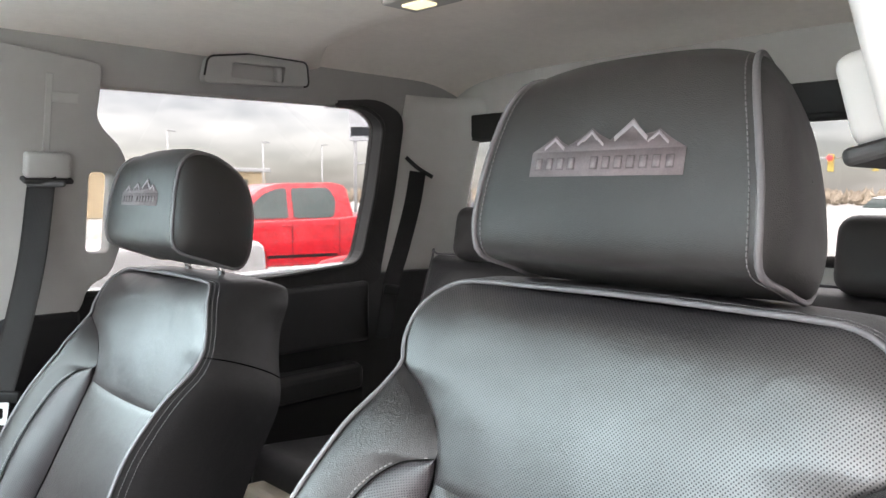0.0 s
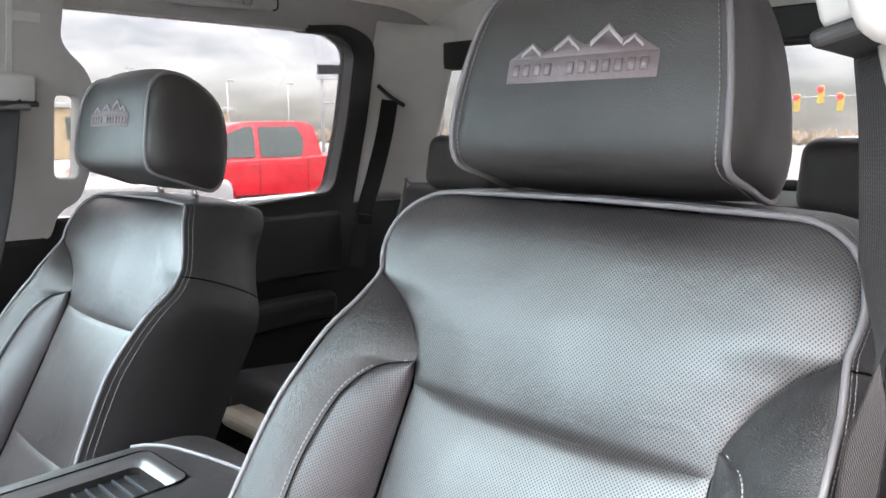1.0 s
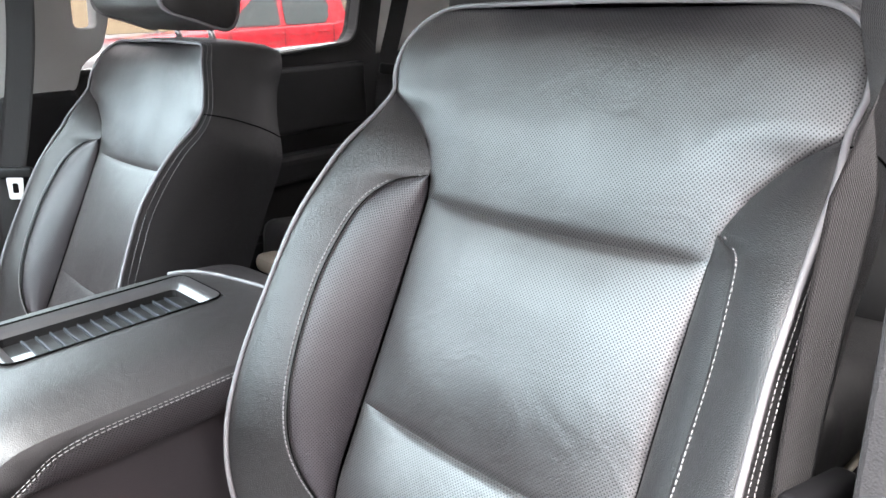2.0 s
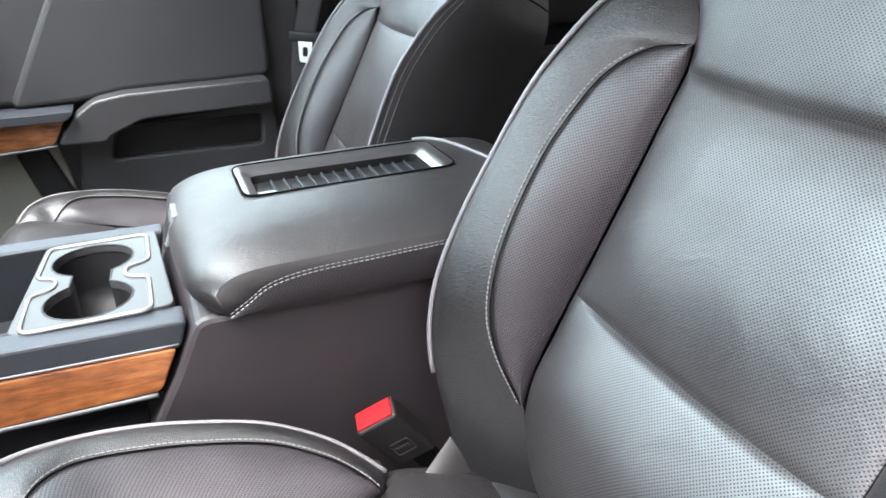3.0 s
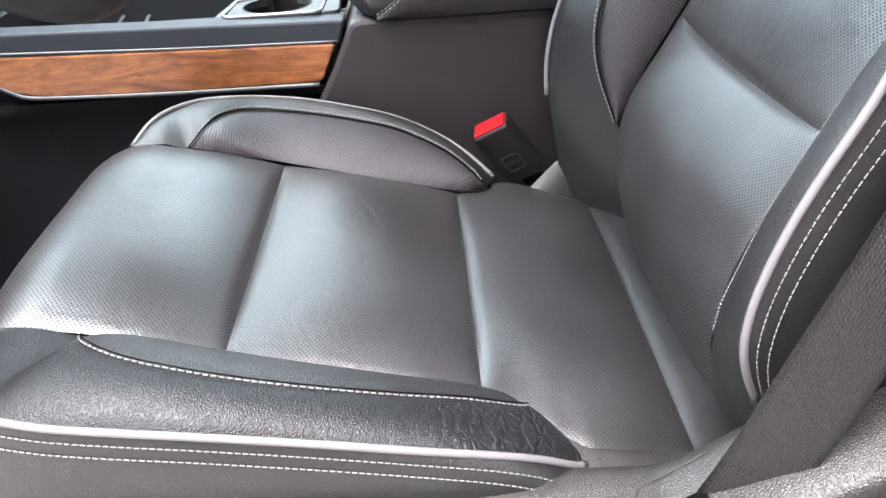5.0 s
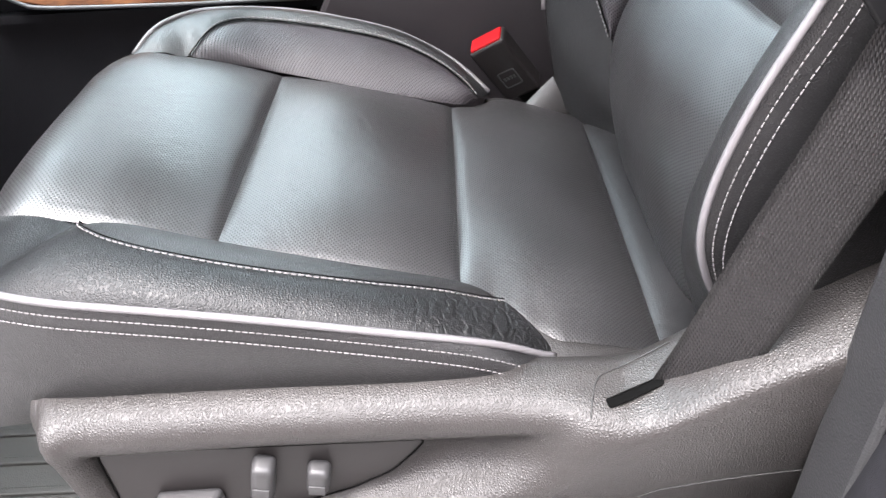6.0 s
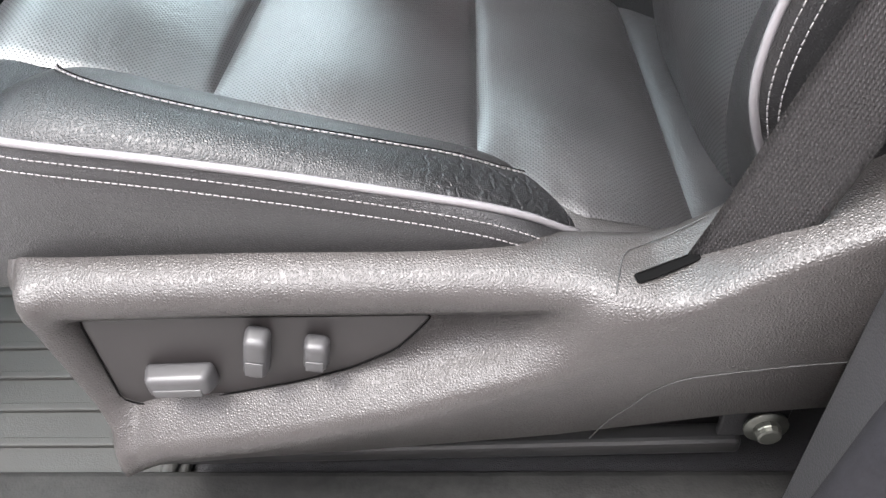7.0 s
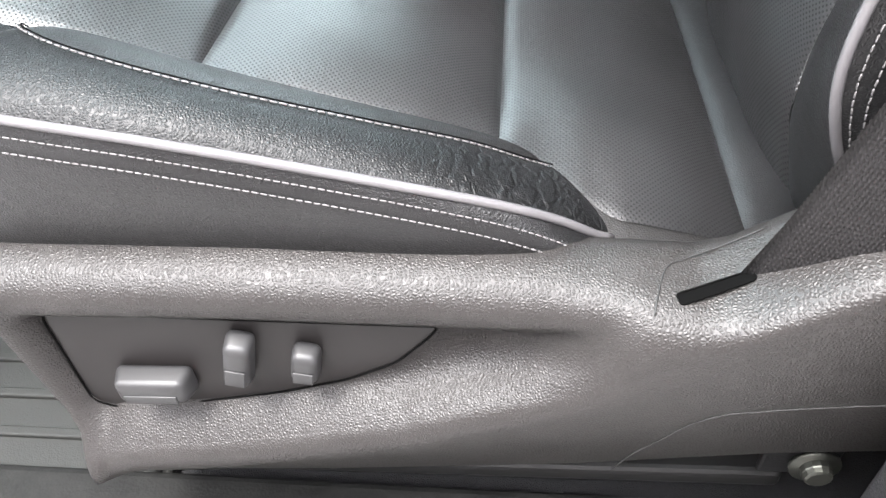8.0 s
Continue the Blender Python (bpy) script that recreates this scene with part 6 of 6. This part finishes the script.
mesh("shell", V, grid_faces(31, 60), M_SLATE, dash, "dark slate dashboard shell")
V2 = [V[30 * 60 + k] for k in range(60)] + [(-0.45, 0.77, 0.72)]
mesh("end_cap", V2, [(k, k + 1, 60) for k in range(59)], M_DARK, dash, "dark dashboard end", smooth=False)
part("glove_box", block((0.026, 0.44, 0.125), (-0.098, 0.515, 0.692), 0.012, (0, 31, 0)), M_OLIVE_DARK, dash, "grey-green glove box lid", True)
upper_box = part("upper_glove_box", block((0.030, 0.44, 0.150), (-0.064, 0.515, 0.845), 0.012, (0, -4, 0)), M_OLIVE_DARK, dash, "grey-green upper box lid", True)
part("silver_strip", block((0.010, 0.45, 0.010), (-0.056, 0.515, 0.757), 0.003), M_SATIN, dash, "satin strip")
part("box_latch", block((0.016, 0.060, 0.052), (-0.046, 0.440, 0.793), 0.006, (0, 4, 0)), M_SATIN, upper_box, "satin box latch", True)
part("latch_mark", block((0.004, 0.016, 0.018), (-0.0375, 0.440, 0.795), 0.002, (0, 4, 0)), M_DARK, upper_box)
vent = part("air_vent", block((0.05, 0.050, 0.190), (-0.074, 0.762, 0.845), 0.014, (0, 6, 0)), M_DARK, dash, "dark air vent", True)
for k in range(6):
    part("vane", block((0.006, 0.036, 0.010), (-0.049 + 0.0026 * k, 0.762, 0.780 + 0.026 * k), 0.002), M_SLATE, vent)
for dy in (-0.022, 0.022):
    tube("vent_edge", [(-0.056, 0.762 + dy, 0.755), (-0.038, 0.762 + dy, 0.935)], 0.003, M_SATIN, vent, "satin vent edge")
part("centre_stack", block((0.10, 0.26, 0.34), (-0.17, -0.04, 0.78), 0.02, (0, -8, 0)), M_DARK, dash, "dark centre stack", True)

wheel = thing("steering_wheel", (0.17, -0.475, 0.92), "black leather steering wheel with silver spokes", "steering wheel")
SW = pose(0.174, -0.478, 0.922, 0, 62, 0)
tube("rim", [SW @ Vector((0.185 * math.cos(a), 0.185 * math.sin(a), 0.0)) for a in np.arange(72) * 2 * np.pi / 72], 0.0190, M_SMOOTH, wheel, "black leather rim", sides=20, closed=True)


def on_wheel(bm):
    bmesh.ops.transform(bm, matrix=SW, verts=bm.verts)
    return bm


part("hub", on_wheel(block((0.15, 0.17, 0.05), (0.005, 0, -0.015), 0.03)), M_SMOOTH, wheel, "", True)
for a in (90, -90):
    r = radians(a)
    part("spoke", on_wheel(block((0.10, 0.036, 0.018), (0.125 * math.cos(r), 0.125 * math.sin(r), -0.012), 0.006, (0, 0, a))), M_SATIN, wheel, "satin silver spoke", True)
low_spoke = part("spoke", on_wheel(block((0.105, 0.086, 0.014), (0.122, 0, -0.014), 0.006)), M_DARK, wheel, "black lower spoke", True)
for s in (-1, 1):
    tube("spoke_edge", [SW @ Vector(p) for p in ((0.085, s * 0.048, -0.004), (0.130, s * 0.046, -0.003), (0.158, s * 0.030, -0.003), (0.166, 0.0, -0.003))], 0.0045, M_SATIN, low_spoke, "satin spoke edge")
part("spoke_pad", on_wheel(block((0.044, 0.058, 0.006), (0.136, 0, -0.006), 0.003)), M_SATIN, low_spoke, "satin pad on the lower spoke", True)
part("pad_mark", on_wheel(block((0.010, 0.022, 0.002), (0.136, 0.004, -0.0025), 0.0008)), M_DARK, low_spoke)
tube("column", [SW @ Vector((0, 0, -0.03)), SW @ Vector((0, 0, -0.35))], 0.045, M_DARK, wheel, sides=20)

# ---------------------------------------------------------------- floor mat
mat_thing = thing("floor_mat", (0.0, -0.50, 0.17), "grey ribbed rubber floor mat", "floor mat")
base = part("sheet", block((0.62, 0.52, 0.012), (-0.06, -0.53, 0.178), 0.005), M_RUBBER, mat_thing)
tube("border", spline([(0.235, -0.77, 0.188), (0.235, -0.50, 0.188), (0.235, -0.30, 0.188)], 20), 0.008, M_RUBBER, base)
for k in range(11):
    part("rib", block((0.50, 0.010, 0.006), (-0.05, -0.74 + 0.042 * k, 0.186), 0.002), M_RUBBER, base)
part("rim", block((0.58, 0.022, 0.030), (-0.06, -0.785, 0.188), 0.008), M_RUBBER, base)

# ---------------------------------------------------------------- outside: ground, vehicles, poles
GROUND = -0.58
M_ASPHALT = material("pale_worn_concrete", (0.30, 0.296, 0.288), 0.9, vary=0.3, scale=6, bump=0.8, bump_scale=60)
M_REDPAINT = material("red_car_paint", (0.55, 0.018, 0.03), 0.28, coat=0.7, vary=0.04, scale=4)
M_SILVERPAINT = material("silver_car_paint", (0.50, 0.51, 0.52), 0.3, metal=0.4, coat=0.6, vary=0.03, scale=4)
M_BLUEPAINT = material("blue_grey_car_paint", (0.14, 0.20, 0.27), 0.3, coat=0.7, vary=0.04, scale=4)
M_CARGLASS = material("dark_car_glass", (0.07, 0.095, 0.09), 0.06, vary=0.2, scale=2, spec=0.8)
M_TYRE = material("tyre_rubber", (0.02, 0.02, 0.02), 0.8, vary=0.2, scale=20)
M_POLE = material("galvanised_pole", (0.40, 0.41, 0.42), 0.5, metal=0.3, vary=0.15, scale=5)
M_SIGN = material("sign_face_grey", (0.42, 0.44, 0.47), 0.5, vary=0.1, scale=3)
M_STONE = material("tan_building_wall", (0.46, 0.37, 0.24), 0.85, vary=0.12, scale=2, bump=0.3, bump_scale=20)
M_BARE = material("bare_winter_brush", (0.32, 0.27, 0.21), 0.95, vary=0.3, scale=0.8)

ground = part("ground", block((700, 700, 0.2), (60, 40, GROUND - 0.1), 0), M_ASPHALT)
structure(ground, "pale worn concrete of the dealer's lot", "ground")


def wheel_part(parent, x, y, z, r, m):
    t = lathe([(r * 0.55, -0.12), (r * 0.92, -0.125), (r, -0.10), (r, 0.10), (r * 0.92, 0.125), (r * 0.55, 0.12)], 28, m @ pose(x, y, z, 90, 0, 0), M_TYRE, "wheel", parent, "black tyre")
    lathe([(r * 0.10, -0.127), (r * 0.56, -0.124), (r * 0.56, 0.124), (r * 0.10, 0.127)], 20, m @ pose(x, y, z, 90, 0, 0), M_SATIN, "rim", t, "alloy rim")


def pickup(paint, label, m):
    """A crew cab pickup; local x runs from the nose to the tail, y across, z up from the ground."""
    p = thing("pickup_truck", m.translation, label, "pickup truck", "parked vehicles")

    def side(name, outline, half, mat, parent, lab="", bevel=0.05, lean=0.0):
        bm = plate(soft_poly(outline, 0.10, 4), [], 2 * half, lambda a, b, d: Vector((a, d - half, b)), bevel, 3)
        for v in bm.verts:
            v.co.y *= 1 - lean * max(0, v.co.z - 1.2)
            v.co = m @ v.co
        return part(name, bm, mat, parent, lab, True)
    body = side("body", [(-2.9, 0.45), (-2.95, 0.95), (-2.75, 1.12), (-1.3, 1.22), (0.85, 1.28), (0.88, 1.30), (2.85, 1.32), (2.9, 0.55), (2.6, 0.45)], 0.98, paint, p, "painted body", 0.07)
    side("cab", [(-1.35, 1.2), (-0.55, 1.80), (-0.25, 1.88), (0.80, 1.90), (1.00, 1.84), (1.12, 1.26)], 0.93, paint, p, "painted cab roof", 0.06, 0.28)

    def pane(name, outline, y):
        bm = plate(soft_poly(outline, 0.05, 3), [], 0.012, lambda a, b, d: Vector((a, y + (0.006 if y > 0 else -0.006) + (d if y > 0 else -d), b)))
        for v in bm.verts:
            v.co.y *= 1 - 0.28 * max(0, v.co.z - 1.2)
            v.co = m @ v.co
        part(name, bm, M_CARGLASS, p, "dark side glass")
    for y in (0.935, -0.935):
        pane("window", [(-1.0, 1.28), (-0.52, 1.70), (-0.25, 1.80), (-0.12, 1.80), (-0.12, 1.28)], y)
        pane("window", [(-0.03, 1.28), (-0.03, 1.80), (0.66, 1.81), (0.78, 1.60), (0.74, 1.34), (0.66, 1.28)], y)
        s = 1 if y > 0 else -1
        for x in (-0.16, 0.62):
            bm = block((0.20, 0.03, 0.035), (x, s * 0.985, 1.15), 0.01)
            bmesh.ops.transform(bm, matrix=m, verts=bm.verts)
            part("door_handle", bm, paint, body)
        for x in (-0.075, 0.80, -0.98):
            bm = block((0.012, 0.006, 0.72), (x, s * 0.981, 0.90), 0)
            bmesh.ops.transform(bm, matrix=m, verts=bm.verts)
            part("door_gap", bm, M_SEAL, body)
        bm = block((1.7, 0.01, 0.05), (-0.1, s * 0.985, 0.62), 0.004)
        bmesh.ops.transform(bm, matrix=m, verts=bm.verts)
        part("side_moulding", bm, M_DARK, body)
        for x in (-1.95, 1.75):
            wheel_part(p, x, s * 0.86, 0.40, 0.40, m)
    for y in (0.75, -0.75):
        bm = block((0.06, 0.22, 0.36), (2.88, y, 1.05), 0.02)
        bmesh.ops.transform(bm, matrix=m, verts=bm.verts)
        part("tail_lamp", bm, M_RED, body, "red tail lamp")
    bm = block((0.05, 1.5, 0.02), (0.98, 0, 1.60), 0)
    bmesh.ops.transform(bm, matrix=m, verts=bm.verts)
    return p


def car(paint, label, m):
    """A small crossover."""
    p = thing("parked_car", m.translation, label, "car", "parked vehicles")

    def side(name, outline, half, mat, lab="", bevel=0.06, lean=0.0):
        bm = plate(soft_poly(outline, 0.14, 4), [], 2 * half, lambda a, b, d: Vector((a, d - half, b)), bevel, 3)
        for v in bm.verts:
            v.co.y *= 1 - lean * max(0, v.co.z - 0.9)
            v.co = m @ v.co
        return part(name, bm, mat, p, lab, True)
    side("body", [(-2.2, 0.35), (-2.25, 0.75), (-1.2, 0.98), (2.15, 1.02), (2.2, 0.4)], 0.88, paint, "painted body")
    side("glasshouse", [(-1.15, 0.95), (-0.45, 1.46), (1.5, 1.50), (2.0, 1.0)], 0.84, M_CARGLASS, "dark glass", 0.05, 0.25)
    side("roof", [(-0.42, 1.44), (-0.30, 1.52), (1.40, 1.56), (1.56, 1.46)], 0.74, paint, "painted roof", 0.03)
    for y in (0.78, -0.78):
        for x in (-1.4, 1.35):
            wheel_part(p, x, y, 0.33, 0.33, m)
    return p


def outside(x, y, turn):
    return pose(x, y, GROUND, 0, 0, turn)


pickup(M_REDPAINT, "bright red crew cab pickup parked on the lot", outside(7.82, 11.01, -14))
pickup(M_SILVERPAINT, "silver-white pickup parked in front of a red one", outside(1.20, 6.35, -14))
car(M_BLUEPAINT, "blue-grey crossover parked behind the truck", outside(10.6, 9.2, -60))
car(M_REDPAINT, "red crossover parked on the lot", outside(8.0, 6.05, -70))
car(M_SILVERPAINT, "silver car parked far off", outside(38, 4.0, 80))
car(M_WHITEPAINT, "white car parked far off", outside(39, 8.0, 85))
car(M_BLUEPAINT, "dark blue car parked on the lot", outside(1.2, 12.5, 0))

sign = thing("dealer_sign", (26.0, 31.0, GROUND), "grey sign on two tall poles", "sign")
for dx in (-0.45, 0.45):
    tube("pole", [(26.0 + dx, 31.0 - dx, GROUND), (26.0 + dx, 31.0 - dx, 6.4)], 0.10, M_POLE, sign, "grey steel pole", sides=12)
part("crossbar", block((1.3, 0.10, 0.12), (26.0, 31.0, 2.7), 0.01, (0, 0, -45)), M_POLE, sign)
bd = part("board", block((1.9, 0.35, 2.2), (26.0, 31.0, 5.0), 0.05, (0, 0, -45)), M_SIGN, sign, "grey sign cabinet")
part("dark_band", block((1.7, 0.37, 0.5), (26.0, 31.0, 4.4), 0.02, (0, 0, -45)), M_SLATE, bd)
for x, y, h in ((25.0, 40.0, 4.2), (18.0, 38.0, 4.4), (33.0, 45.0, 4.6), (30.0, 34.0, 3.4)):
    lp = thing("street_lamp", (x, y, GROUND), "slim dark street lamp at the lot's edge", "street lamp", "street lamps")
    tube("pole", [(x, y, GROUND), (x, y, h)], 0.06, M_POLE, lp, sides=8)
    part("head", block((0.5, 0.16, 0.10), (x + 0.2, y, h), 0.02), M_POLE, lp)

gantry = thing("traffic_signal", (44.0, 15.5, GROUND), "traffic lights on a long mast arm, showing red", "traffic light")
tube("mast", [(44.0, 15.5, GROUND), (44.0, 15.5, 3.6)], 0.10, M_POLE, gantry, sides=12)
tube("arm", [(44.0, 15.5, 3.0), (44.0, 2.0, 3.2)], 0.05, M_POLE, gantry, sides=10)
M_SIGNAL = material("yellow_signal_case", (0.50, 0.40, 0.10), 0.5, vary=0.1, scale=3)
M_REDLAMP = bpy.data.materials.new("red_signal_lamp")
M_REDLAMP.use_nodes = True
M_REDLAMP.node_tree.nodes["Principled BSDF"].inputs["Base Color"].default_value = (0.6, 0.02, 0.02, 1)
M_REDLAMP.node_tree.nodes["Principled BSDF"].inputs["Emission Color"].default_value = (1.0, 0.05, 0.06, 1)
M_REDLAMP.node_tree.nodes["Principled BSDF"].inputs["Emission Strength"].default_value = 1.2
for y, z in ((14.2, 2.75), (13.2, 2.75), (12.0, 3.15), (11.0, 2.75), (9.2, 2.8)):
    hd = part("signal_head", block((0.25, 0.30, 0.95), (43.9, y, z), 0.04), M_SIGNAL, gantry, "yellow signal head")
    lathe([(0.16, 0), (0.16, 0.06), (0.10, 0.09)], 14, pose(43.76, y, z + 0.28, 0, -90, 0), M_REDLAMP, "red_lamp", hd, "lit red lamp")

shed = thing("far_building", (22.0, 52.0, GROUND), "low tan building beyond the lot", "building")
part("wall", block((16.0, 8.0, 3.2), (22.0, 52.0, GROUND + 1.6), 0.05), M_STONE, shed)
part("roof", block((16.6, 8.6, 0.3), (22.0, 52.0, GROUND + 3.3), 0.05), M_POLE, shed)
for k in range(5):
    part("window", block((1.6, 0.08, 1.4), (16.5 + 2.8 * k, 47.97, GROUND + 1.9), 0.02), M_CARGLASS, shed)

# far tree line: bare brush
rng = np.random.default_rng(4)
V, F = [], []
for k in range(2600):
    a = rng.uniform(-0.15, 1.35)
    d = rng.uniform(110, 150)
    cx, cy = d * math.cos(a), d * math.sin(a)
    h = rng.uniform(0.8, 2.6)
    w = rng.uniform(0.2, 0.7)
    o = len(V)
    for q in range(5):
        b = q * 2 * np.pi / 5 + rng.uniform(0, 1)
        V.append((cx + w * math.cos(b), cy + w * math.sin(b), GROUND + h * rng.uniform(0.2, 0.6)))
    V += [(cx, cy, GROUND - 0.1), (cx + rng.uniform(-0.4, 0.4), cy + rng.uniform(-0.4, 0.4), GROUND + h)]
    F += [(o + q, o + (q + 1) % 5, o + 6) for q in range(5)] + [(o + (q + 1) % 5, o + q, o + 5) for q in range(5)]
brush = mesh("far_brush", V, F, M_BARE, None, smooth=False)
tagged(brush, "brown leafless brush along the horizon", "brush", kind="stuff")

# an unseen dark wall, added on the driver's side to hold back low sky light
sky_blocker = part("sky_blocker_wall", block((14.0, 0.3, 3.6), (0.5, -3.2, -0.58 + 1.8), 0.02), material("brown_grey_wall_paint", (0.17, 0.154, 0.149), 0.8, vary=0.25, scale=6, bump=0.3, bump_scale=60))
structure(sky_blocker, "unseen brown-grey wall added to block low sky light", "wall")
